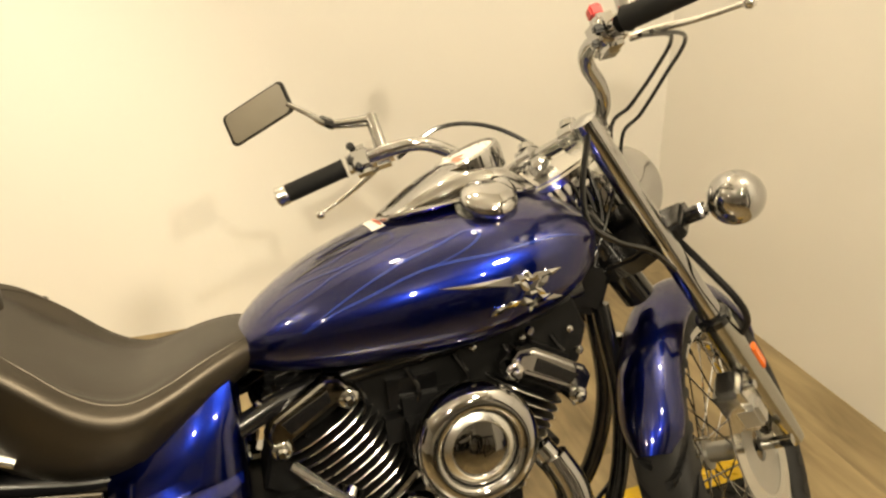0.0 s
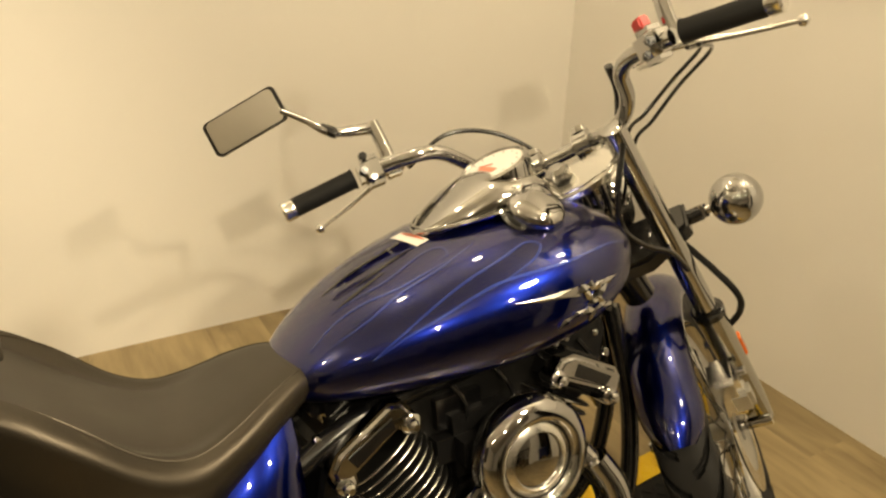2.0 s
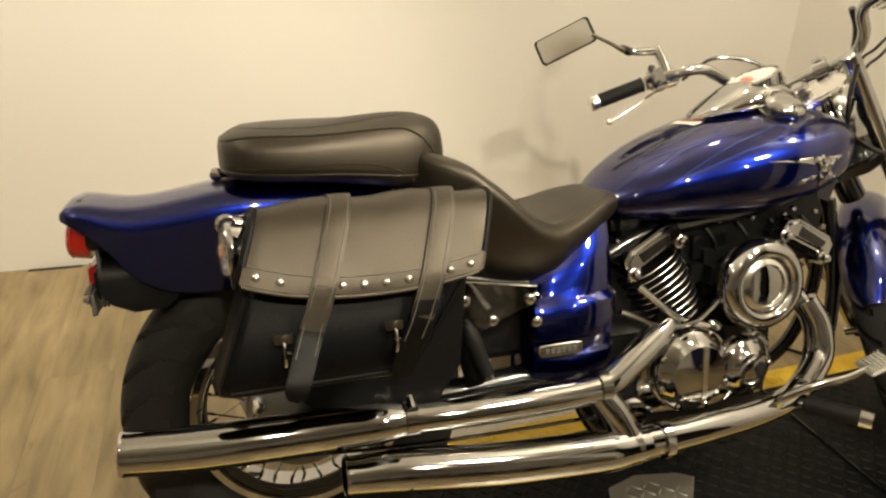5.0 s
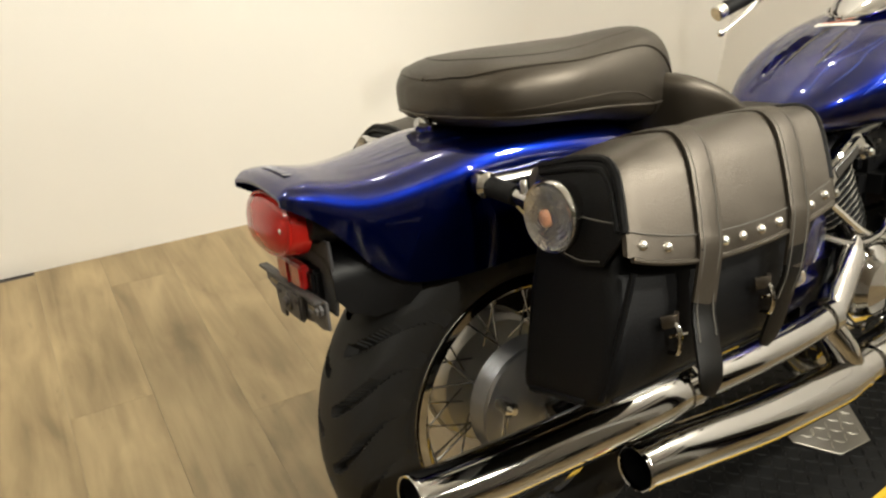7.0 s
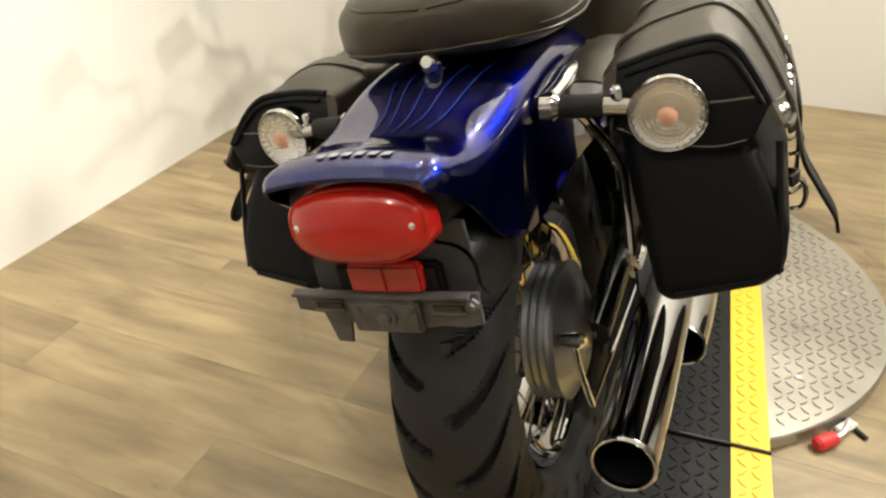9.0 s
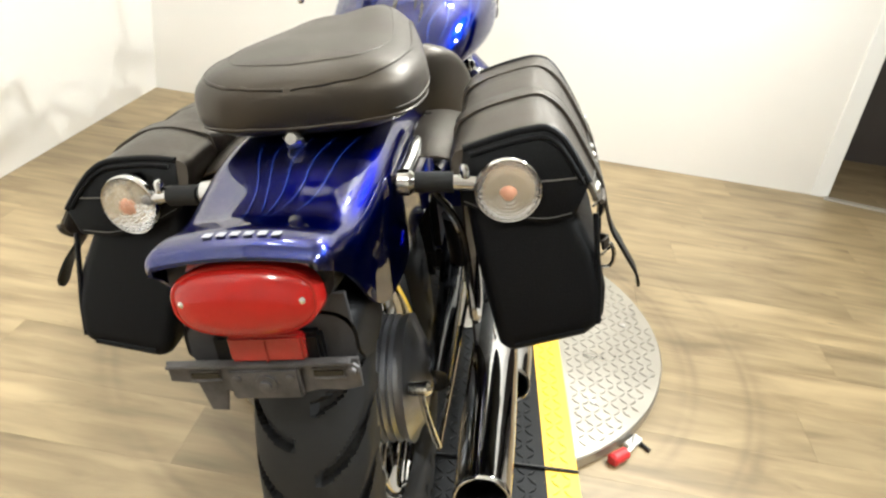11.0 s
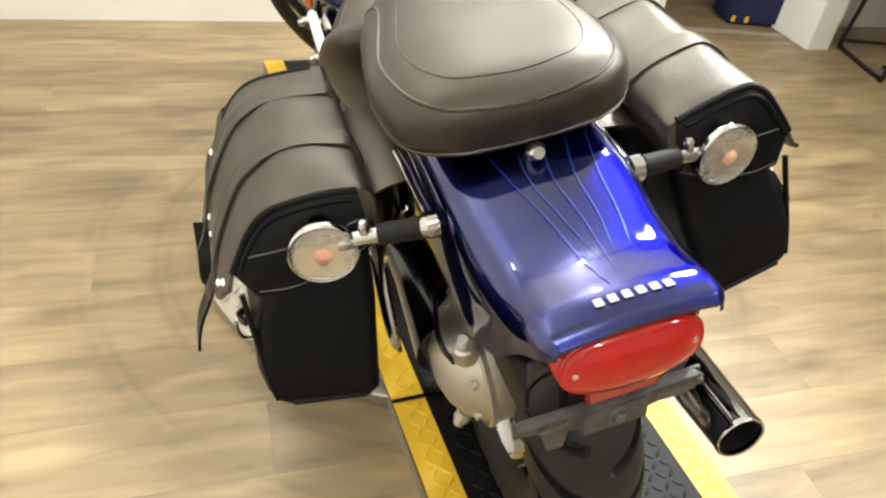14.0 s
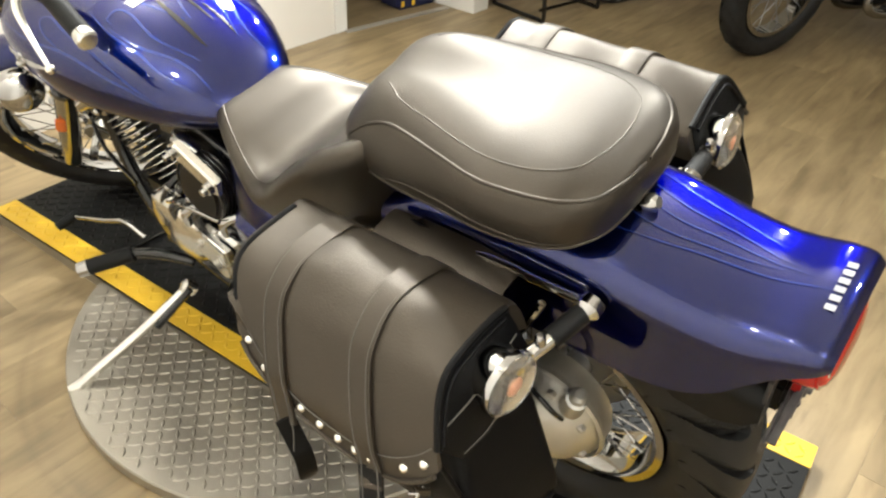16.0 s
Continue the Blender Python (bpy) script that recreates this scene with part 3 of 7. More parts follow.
for ring in pillion_rings:
    # towards the front the sides slope in and the worn cushion stands higher on one side
    w = min(1.0, max(0.0, (ring[0].x - 0.04) / 0.20))
    w = w * w * (3 - 2 * w)
    high, wide = max(v.z for v in ring), max(abs(v.y) for v in ring)
    for v in ring:
        up = min(1.0, max(0.0, (v.z - 0.790) / max(high - 0.790, 0.02)))
        if v.y > 0:
            v.x += 0.020 * (1 - up) * min(1.0, max(0.0, (v.x - 0.22) / 0.08)) * min(1.0, v.y / 0.05)
            v.y *= 1 + 0.05 * w - 0.29 * w * up
        else:
            v.y *= 1 - 0.06 * w * up
            v.z += 0.017 * w * up * min(1.0, -v.y / 0.07)
pillion = part("pillion_seat", rings_mesh(pillion_rings), SEAT, bike, "black vinyl pillion seat pad with piped seams")


def seam(rings, points, r, parent, mat=SEAT, name="piping", lift=0.0, steps=8):
    line = [on_rings(rings, p.x, p.y * 100, lift)[0] for p in spline([(x, a / 100, 0) for x, a in points], steps)]
    part(name, tube(line, r, 6, 1), mat, parent)


for s in (0, 1):
    def flip(pts):
        return [(x, 180 - a) if s else (x, a) for x, a in pts]
    seam(pillion_rings, flip([(-0.088, 88), (-0.083, 60), (-0.061, 40), (0.035, 34), (0.140, 32), (0.217, 30), (0.262, 20), (0.296, 4)]), 0.0024, pillion)
    seam(pillion_rings, flip([(-0.089, 269), (-0.086, 320), (-0.066, 338), (0.025, 340), (0.140, 342), (0.236, 344), (0.286, 350)]), 0.0024, pillion)
    seam(pillion_rings, flip([(-0.056, 90), (-0.051, 80), (-0.037, 66), (0.006, 56), (0.083, 52), (0.159, 52), (0.220, 54), (0.268, 66)]), 0.0009, pillion)
    seam(pillion_rings, flip([(-0.062, 351), (0.03, 355), (0.13, 357), (0.195, 354), (0.232, 341), (0.240, 324)]), 0.0013, pillion)
    seam(rider_rings, flip([(0.27, 62), (0.33, 50), (0.39, 44), (0.45, 40), (0.53, 40), (0.60, 44), (0.66, 52), (0.695, 78)]), 0.0015, bpy.data.objects["rider_seat"])
part("seat_bolt", turned([(-0.012, 0.006), (0, 0.007), (0.004, 0.012), (0.016, 0.012), (0.022, 0.007)], (-0.088, 0, 0.768), (-0.75, 0, 0.35), 16), CHROME, bike, "chrome seat thumb bolt")
part("seat_bracket", box((-0.078, 0, 0.763), (0.03, 0.028, 0.008), 0.002), CHROME, bike)


# rear fender: an arched shell
def arch(x, hw, top, low, r=0.045, n=7, thick=0.004):
    outer = [(hw, low)] + [(hw, low + (top - r - low) * k / 4) for k in range(1, 4)]
    for k in range(n + 1):
        a = math.pi / 2 * k / n
        outer.append((hw - r + r * math.cos(a), top - r + r * math.sin(a)))
    crown = []
    for k in range(1, 6):
        y = (hw - r) * (1 - k / 5)
        crown.append((y, top + 0.006 * (1 - (y / (hw - r)) ** 2)))
    right = outer + crown
    full = right + [(-y, z) for y, z in reversed(right[:-1])]
    inner = [(y * (hw - thick) / hw, z - thick * (1 if z > low + 0.01 else 0)) for y, z in reversed(full)]
    return [Vector((x, y, z)) for y, z in full + inner]


FENDER = [(-0.346, 0.086, 0.736, 0.724, 0.009), (-0.333, 0.095, 0.745, 0.716, 0.018), (-0.307, 0.100, 0.747, 0.698, 0.028), (-0.278, 0.104, 0.742, 0.668, 0.036), (-0.246, 0.107, 0.738, 0.628, 0.040),
          (-0.204, 0.110, 0.740, 0.600, 0.042), (-0.152, 0.114, 0.748, 0.590, 0.043), (-0.094, 0.116, 0.757, 0.588, 0.044), (-0.018, 0.116, 0.760, 0.588, 0.045), (0.08, 0.116, 0.752, 0.580, 0.045),
          (0.18, 0.116, 0.735, 0.565, 0.045), (0.26, 0.114, 0.700, 0.550, 0.045)]
f1 = spline([r[:3] for r in FENDER], 4)
f2 = spline([(r[3], r[4], 0) for r in FENDER], 4)
fender_rings = [arch(a.x, a.y, a.z, b.x, b.y) for a, b in zip(f1, f2)]
fender = part("rear_fender", rings_mesh(fender_rings), BLUE, bike, "deep blue metallic rear fender with ghost flames")


def on_fender(x, y):
    i = max(k for k in range(len(f1) - 1) if f1[k].x <= max(x, f1[0].x))
    f = (x - f1[i].x) / (f1[i + 1].x - f1[i].x)
    a, b = f1[i].lerp(f1[i + 1], f), f2[i].lerp(f2[i + 1], f)
    flat = a.y - b.y
    z = a.z + 0.006 * max(0, 1 - (y / flat) ** 2)
    if abs(y) > flat:
        z = a.z - b.y + math.sqrt(max(0, b.y ** 2 - (abs(y) - flat) ** 2))
    return Vector((x, y, z))


def flat_stripe(points, width, parent, mat, lift=0.0012):
    bm = bmesh.new()
    line = spline([(x, y, 0) for x, y in points], 8)
    prev, m = None, len(line) - 1
    for i, p in enumerate(line):
        d = line[min(i + 1, m)] - line[max(i - 1, 0)]
        s = Vector((-d.y, d.x, 0)).normalized() * width / 2 * math.sin(math.pi * min(0.97, 0.05 + 0.92 * i / m)) ** 0.7
        row = [bm.verts.new(on_fender((p + s).x, (p + s).y) + Vector((0, 0, lift))), bm.verts.new(on_fender((p - s).x, (p - s).y) + Vector((0, 0, lift)))]
        if prev:
            bm.faces.new((prev[0], prev[1], row[1], row[0]))
        prev = row
    part("flame_stripe", bm, mat, parent, "pale blue painted flame lick")


for pts in ([(-0.06, 0.050), (-0.12, 0.040), (-0.19, 0.022), (-0.27, 0.012), (-0.32, 0.004)], [(-0.06, 0.012), (-0.12, 0.020), (-0.19, 0.008), (-0.26, -0.004)],
            [(-0.06, -0.020), (-0.13, -0.006), (-0.20, -0.012), (-0.29, -0.008)], [(-0.06, -0.050), (-0.13, -0.032), (-0.20, -0.030), (-0.27, -0.016)], [(-0.06, -0.076), (-0.13, -0.060), (-0.20, -0.052), (-0.25, -0.040)]):
    flat_stripe(pts, 0.0023, fender, FLAME)
# maker's name on the fender: plain bars in silver
for k in range(6):
    y = 0.029 - k * 0.0142
    bm = box((0, 0, 0), (0.0112, 0.0092, 0.0008), 0.0003)
    part("name_bar", bm, SILVER_PRINT, fender, "plain silver bar", m=Matrix.Translation(on_fender(-0.318, y) + Vector((0, 0, 0.0010))) @ pose(0, 0, 0, 0, 6, 0))

# tail lamp, reflector, plate bracket
def oval(cx, w, h, z, tilt, depth, power=2.6, n=40, inset=0.7, dome=0.02):
    rings = []
    turn = Matrix.Rotation(radians(tilt), 3, "Y")
    for k, (d, f) in enumerate([(0, 1.0), (-depth * 0.6, 1.0), (-depth, 0.97), (-depth - dome * 0.5, 0.86), (-depth - dome * 0.85, 0.6), (-depth - dome, 0.25)]):
        ring = []
        for i in range(n):
            a = 2 * math.pi * i / n
            c, s = math.cos(a), math.sin(a)
            v = Vector((d, w / 2 * f * math.copysign(abs(c) ** (2 / power), c), h / 2 * f * math.copysign(abs(s) ** (2 / power), s)))
            ring.append(turn @ v + Vector((cx, 0, z)))
        rings.append(ring)
    return rings_mesh(rings)


part("tail_housing", oval(-0.266, 0.182, 0.082, 0.696, 8, 0.045, 3.0, dome=0.006), PLASTIC, bike, "black plastic lamp recess")
tail = part("tail_lamp", oval(-0.310, 0.156, 0.078, 0.684, 8, 0.026, 2.5, dome=0.016), RED, bike, "red oval tail lamp lens")
part("lens_base", oval(-0.296, 0.146, 0.058, 0.706, 8, 0.016, 2.3, dome=0.006), RED_DARK, tail, "dark red lens base")
rim_line = [Vector((-0.3365, 0.0745 * math.copysign(abs(math.cos(a)) ** 0.8, math.cos(a)), 0.688 + 0.0365 * math.copysign(abs(math.sin(a)) ** 0.8, math.sin(a)))) for a in (2 * math.pi * k / 40 for k in range(41))]
part("lens_rim", tube([p + Vector(((p.z - 0.688) * 0.14, 0, 0)) for p in rim_line], 0.0026, 6, 1), RED, tail)
part("divider", box((-0.324, -0.003, 0.619), (0.003, 0.003, 0.030), 0.001), RED_DARK, bike)
for s in (-1, 1):
    part("lens_screw", turned([(0, 0.004), (0.003, 0.004), (0.004, 0.002)], (-0.3415, s * 0.062, 0.690), (-1, 0, 0.2), 10), POLISHED, tail)
part("inner_fender", rings_mesh([arch(x, 0.098, 0.65, z, 0.03, 5, 0.004) for x, z in ((-0.300, 0.600), (-0.284, 0.578), (-0.25, 0.562), (-0.20, 0.565), (-0.18, 0.58))]), PLASTIC, bike, "black plastic rear mudguard")
part("mudguard_flap", slab([(-0.092, 0.672), (-0.096, 0.600), (-0.088, 0.574), (0.088, 0.574), (0.096, 0.600), (0.092, 0.672)], 0.005, (-0.300, 0, 0), Matrix(((0, 0, 1), (1, 0, 0), (0, 1, 0))), 0.0015), DUSTY, bike, "dusty black plastic mudguard flap")
part("rear_reflector", box((-0.316, -0.003, 0.619), (0.014, 0.083, 0.032), 0.003), RED_DARK, bike, "red plastic reflector")
across_y = Matrix(((0, 0, 1), (1, 0, 0), (0, 1, 0)))
bracket = part("plate_bracket", slab([(0.119, 0.600), (0.119, 0.575), (0.088, 0.571), (0.081, 0.534), (0.062, 0.533), (0.056, 0.561), (0.046, 0.556), (-0.034, 0.556), (-0.052, 0.560), (-0.078, 0.558), (-0.098, 0.563), (-0.098, 0.600)], 0.005, (-0.316, 0, 0), across_y, 0.0012), GRIME, bike, "grimy dark metal licence plate bracket")
raised = part("raised_block", box((-0.322, 0.006, 0.5755), (0.009, 0.080, 0.040), 0.003), GRIME, bracket)
part("boss", turned([(0, 0.013), (0.003, 0.012), (0.003, 0.007), (0.007, 0.0065), (0.008, 0.003)], (-0.3262, 0.004, 0.577), (-1, 0, 0), 16), GRIME, raised)
for y in (-0.024, 0.036):
    part("rivet", turned([(0, 0.005), (0.002, 0.0045), (0.003, 0.002)], (-0.3262, y, 0.584), (-1, 0, 0), 10), GRIME, raised)
for y, z in ((0.075, 0.584), (-0.064, 0.584)):
    part("slot", box((-0.3190, y, z), (0.002, 0.033, 0.0075), 0.0008), BLACK, bracket)
    for dz in (-0.006, 0.006):
        part("slot_lip", tube([(-0.3190, y - 0.018, z + dz), (-0.3195, y, z + dz * 1.1), (-0.3190, y + 0.018, z + dz)], 0.0016, 6), GRIME, bracket)
part("bolt", turned([(0, 0.0075), (0.004, 0.0075), (0.005, 0.005), (0.009, 0.0045), (0.010, 0.002)], (-0.3185, -0.092, 0.590), (-1, 0, 0), 6), GRIME, bracket)
part("bracket_lip", box((-0.3215, 0.012, 0.5995), (0.010, 0.206, 0.004), 0.001), GRIME, bracket)
part("bracket_arm", box((-0.300, 0, 0.605), (0.026, 0.12, 0.05), 0.004), PLASTIC, bracket)


# wheels
def tyre(R, rim, hw, pitch, across=72, around=720):
    """A tyre with grooves cut into its tread; it stands on its own axle, along y."""
    bm = bmesh.new()
    rows = []
    for i in range(around):
        phi = 2 * math.pi * i / around
        row = []
        for j in range(across + 1):
            s = -1 + 2 * j / across
            a = s * math.pi * 0.80
            c, sn = math.cos(a), math.sin(a)
            y = hw * math.copysign(abs(sn) ** 0.75, sn)
            mid = (R + rim) / 2
            r = mid + (R - mid) * math.copysign(abs(c) ** 0.62, c)
            if c < 0:
                r = max(r, rim)
                y *= 0.80 + 0.20 * (1 + c)
            u = abs(s) / 0.5
            ph = (phi / (2 * math.pi) * pitch + 1.05 * u ** 1.35 + (0.5 if s < 0 else 0)) % 1.0
            if 0.06 < u < 1.30 and ph < 0.16 + 0.12 * u:
                r -= 0.016 * (R / 0.33)
            row.append(bm.verts.new((r * math.cos(phi), y, r * math.sin(phi))))
        rows.append(row)
    for i in range(around):
        a, b = rows[i], rows[(i + 1) % around]
        for j in range(across):
            bm.faces.new((a[j], a[j + 1], b[j + 1], b[j]))
    return bm


def wheel(name, m, R, rim, hw, rim_hw, hub_r, hub_hw, pitch, label):
    hub = part(name, turned([(-hub_hw, hub_r * 0.7), (-hub_hw, hub_r), (-hub_hw + 0.01, hub_r), (-hub_hw + 0.012, hub_r * 0.6), (hub_hw - 0.012, hub_r * 0.6), (hub_hw - 0.01, hub_r), (hub_hw, hub_r), (hub_hw, hub_r * 0.7)], (0, 0, 0), (0, 1, 0), 32), CAST, bike, label, m=m)
    part("tyre", tyre(R, rim, hw, pitch), TYRE, hub, "black rubber tyre")
    w = rim_hw
    part("rim", turned([(-w, rim + 0.006), (-w, rim - 0.006), (-w + 0.014, rim - 0.010), (-w + 0.026, rim - 0.024), (w - 0.026, rim - 0.024), (w - 0.014, rim - 0.010), (w, rim - 0.006), (w, rim + 0.006), (w - 0.008, rim + 0.006), (w - 0.02, rim - 0.004), (-w + 0.02, rim - 0.004), (-w + 0.008, rim + 0.006)], (0, 0, 0), (0, 1, 0), 72, closed=True), CHROME, hub, "chrome wheel rim")
    first = None
    for k in range(36):
        side, lean = (1 if k % 2 else -1), (1 if (k // 2) % 2 else -1)
        if k < 4:
            a = radians(46) * lean
            p = Vector((hub_r * 0.86 * math.cos(a), side * (hub_hw - 0.006), hub_r * 0.86 * math.sin(a)))
            q = Vector((rim - 0.022, side * 0.010, 0))
            bm = tube([p, q], 0.0017, 6, 1)
            tube([q - (q - p).normalized() * 0.016, q], 0.0030, 6, 1, bm)
            me = mesh_of("spoke", bm, CHROME)
            first = (first or []) + [me]
        ob = new("spoke", first[k % 4])
        ob.parent = hub
        ob.matrix_basis = Matrix.Rotation(2 * math.pi * k / 36, 4, "Y")
    return hub


REAR = 0.014
wheel("rear_wheel", Matrix.Translation((REAR, 0, 0.3235)), 0.3235, 0.197, 0.076, 0.052, 0.055, 0.045, 23, "chrome wire-spoked rear wheel")
part("brake_drum", turned([(0.030, 0.030), (0.030, 0.098), (0.034, 0.103), (0.040, 0.098), (0.046, 0.103), (0.052, 0.098), (0.058, 0.103), (0.064, 0.098), (0.075, 0.104), (0.080, 0.104), (0.084, 0.092), (0.094, 0.075), (0.100, 0.040), (0.106, 0.030), (0.112, 0.018)], (REAR, 0, 0.3235), (0, -1, 0), 48), GREY, bike, "grey ribbed rear brake drum")
part("axle_nut", turned([(0.10, 0.017), (0.118, 0.017), (0.122, 0.011), (0.135, 0.010)], (REAR, 0, 0.3235), (0, -1, 0), 6), CHROME, bike)
part("brake_lever", tube([(-0.066, -0.104, 0.362), (-0.081, -0.112, 0.322), (-0.095, -0.126, 0.273)], 0.008, 8, flat=0.5), POLISHED, bike, "bare metal brake lever")
part("brake_pivot", turned([(0, 0.012), (0.028, 0.012), (0.034, 0.006)], (-0.066, -0.088, 0.362), (0, -1, 0), 12), POLISHED, bike)
part("brake_rod", tube([(-0.095, -0.126, 0.273), (0.25, -0.13, 0.245), (0.70, -0.14, 0.24)], 0.004, 8), CHROME, bike)
# shaft drive
drive = part("final_drive", turned([(0.030, 0.105), (0.045, 0.112), (0.075, 0.112), (0.090, 0.100), (0.112, 0.085), (0.130, 0.060), (0.140, 0.030)], (REAR, 0, 0.3235), (0, 1, 0), 40), CAST, bike, "dull silver final drive housing")
for k in range(8):
    a = radians(45 * k + 20)
    part("drive_bolt", turned([(0, 0.0085), (0.008, 0.0085), (0.010, 0.006)], (REAR + 0.094 * math.cos(a), 0.093, 0.3235 + 0.094 * math.sin(a)), (0, 1, 0), 6), STRIP, drive)
part("flange_ring", turned([(0.072, 0.110), (0.072, 0.116), (0.080, 0.117), (0.084, 0.112)], (REAR, 0, 0.3235), (0, 1, 0), 40, closed=True), CAST, drive)
part("breather_pipe", tube([(-0.050, 0.118, 0.40), (-0.040, 0.130, 0.43), (-0.010, 0.128, 0.45), (0.04, 0.115, 0.46)], 0.0045, 8), BLACK, drive)
part("filler_neck", turned([(0, 0.020), (0.04, 0.018), (0.042, 0.013), (0.055, 0.013), (0.06, 0.008)], (-0.055, 0.10, 0.415), (-0.3, 0.1, 0.95), 12), CAST, drive)
part("drain_boss", turned([(0, 0.014), (0.018, 0.014), (0.02, 0.009), (0.03, 0.009)], (-0.02, 0.105, 0.232), (0, 0.5, -0.8), 8), CAST, drive)
part("drive_shaft_tube", tube([(0.04, 0.10, 0.33), (0.22, 0.11, 0.335), (0.42, 0.115, 0.34), (0.62, 0.115, 0.335)], [0.062, 0.040, 0.036, 0.045], 16), BLACK, bike, "black drive shaft tube")
part("swingarm", tube([(0.0, -0.118, 0.325), (0.25, -0.118, 0.335), (0.52, -0.105, 0.34)], [0.022, 0.024, 0.028], 12), BLACK, bike)
for s in (-1, 1):
    part("fender_strut", tube([(-0.092, s * 0.126, 0.708), (-0.02, s * 0.127, 0.706), (0.05, s * 0.128, 0.706), (0.20, s * 0.13, 0.675), (0.36, s * 0.135, 0.60)], 0.011, 10, flat=0.55), POLISHED, bike, "bright metal fender strut")
    stalk = part("rear_indicator", turned([(0, 0.017), (0.014, 0.017), (0.018, 0.013), (0.022, 0.010)], (-0.092, s * 0.122, 0.706), (0, s, -0.05), 20), CHROME, bike, "chrome stalked indicator with a clear lens")
    swept, face = (0.024, (-1, 0.12, 0.02)) if s > 0 else (0.0, (-1, -0.05, 0.02))
    part("rubber_sleeve", tube([(-0.090, s * 0.142, 0.704), (-0.087 + swept * 0.4, s * 0.190, 0.700)], 0.0135, 14, 1), RUBBER, stalk)
    part("stem", tube([(-0.087 + swept * 0.4, s * 0.188, 0.700), (-0.082 + swept * 0.9, s * 0.240, 0.692)], 0.0105, 14, 1), CHROME, stalk)
    part("clip", turned([(0, 0.007), (0.012, 0.007), (0.016, 0.004)], (-0.086 + swept * 0.5, s * 0.205, 0.706), (0, 0, 1), 10), CHROME, stalk)
    c = (-0.084 + swept, s * 0.257, 0.686)
    part("shell", turned([(-0.052, 0.004), (-0.050, 0.014), (-0.040, 0.027), (-0.022, 0.038), (-0.004, 0.039), (0.004, 0.042), (0.006, 0.039)], c, face, 32), CHROME, stalk)
    ribs = [(0.004, 0.0390), (0.010, 0.0390), (0.0150, 0.0372), (0.0185, 0.0335), (0.0208, 0.0290)]
    for k in range(5):
        # shallow stepped rings towards the middle of the dome
        r = 0.0285 - 0.0052 * k
        ribs += [(0.0200 + 0.0009 * k, r - 0.0006), (0.0212 + 0.0009 * k, r - 0.0036)]
    bm = turned(ribs + [(0.0252, 0.0005)], c, face, 56)
    bm.verts.ensure_lookup_table()
    for k, v in enumerate(bm.verts):
        # flutes round the edge
        if k // 56 in (1, 2, 3) and k % 2:
            v.co += Vector(face).normalized() * -0.0014
    lens = part("lens", bm, GLASS, stalk, "clear ribbed lens", smooth=False)
    lens.visible_shadow = False
    bm = turned([(-0.012, 0.004), (-0.010, 0.014), (-0.004, 0.026), (0.002, 0.034), (0.008, 0.0385)], c, face, 56)
    for k, v in enumerate(bm.verts):
        # fluted bowl: every other spoke line stands a little proud
        if k % 2:
            v.co += Vector((-0.0034, 0, 0))
    part("reflector", bm, REFLECTOR, stalk)
    part("rim", turned([(0.003, 0.0392), (0.003, 0.0428), (0.009, 0.0432), (0.012, 0.0414), (0.011, 0.0392)], c, face, 40, closed=True), CHROME, stalk)
    part("bulb", turned([(-0.008, 0.008), (0.000, 0.0125), (0.006, 0.0138), (0.011, 0.0105), (0.014, 0.0045), (0.0145, 0.001)], c, face, 24), BULB, stalk, "faded amber bulb")

# side covers, frame
def side_cover(s):
    rings = []
    for x, lo, hi, y in [(0.445, 0.335, 0.520, 0.120), (0.455, 0.325, 0.545, 0.146), (0.50, 0.318, 0.575, 0.158), (0.56, 0.312, 0.605, 0.160), (0.61, 0.312, 0.630, 0.152), (0.632, 0.318, 0.640, 0.130), (0.638, 0.33, 0.63, 0.10)]:
        ring = []
        levels = sorted([lo + (hi - lo) * k / 12 for k in range(13)] + [0.394, 0.402, 0.424, 0.432, 0.500, 0.514])
        for z in levels:
            f = (z - lo) / (hi - lo)
            bulge = math.sin(math.pi * min(1, max(0, f * 0.94 + 0.03))) ** 0.35
            step = 0.016 if z < 0.507 else 0.0
            step -= 0.011 if 0.398 < z < 0.428 else 0
            ring.append(Vector((x, s * (0.080 + (y + step - 0.085) * bulge), z)))
        for z in reversed(levels):
            ring.append(Vector((x, s * 0.06, z)))
        rings.append(ring)
    return rings_mesh(rings)


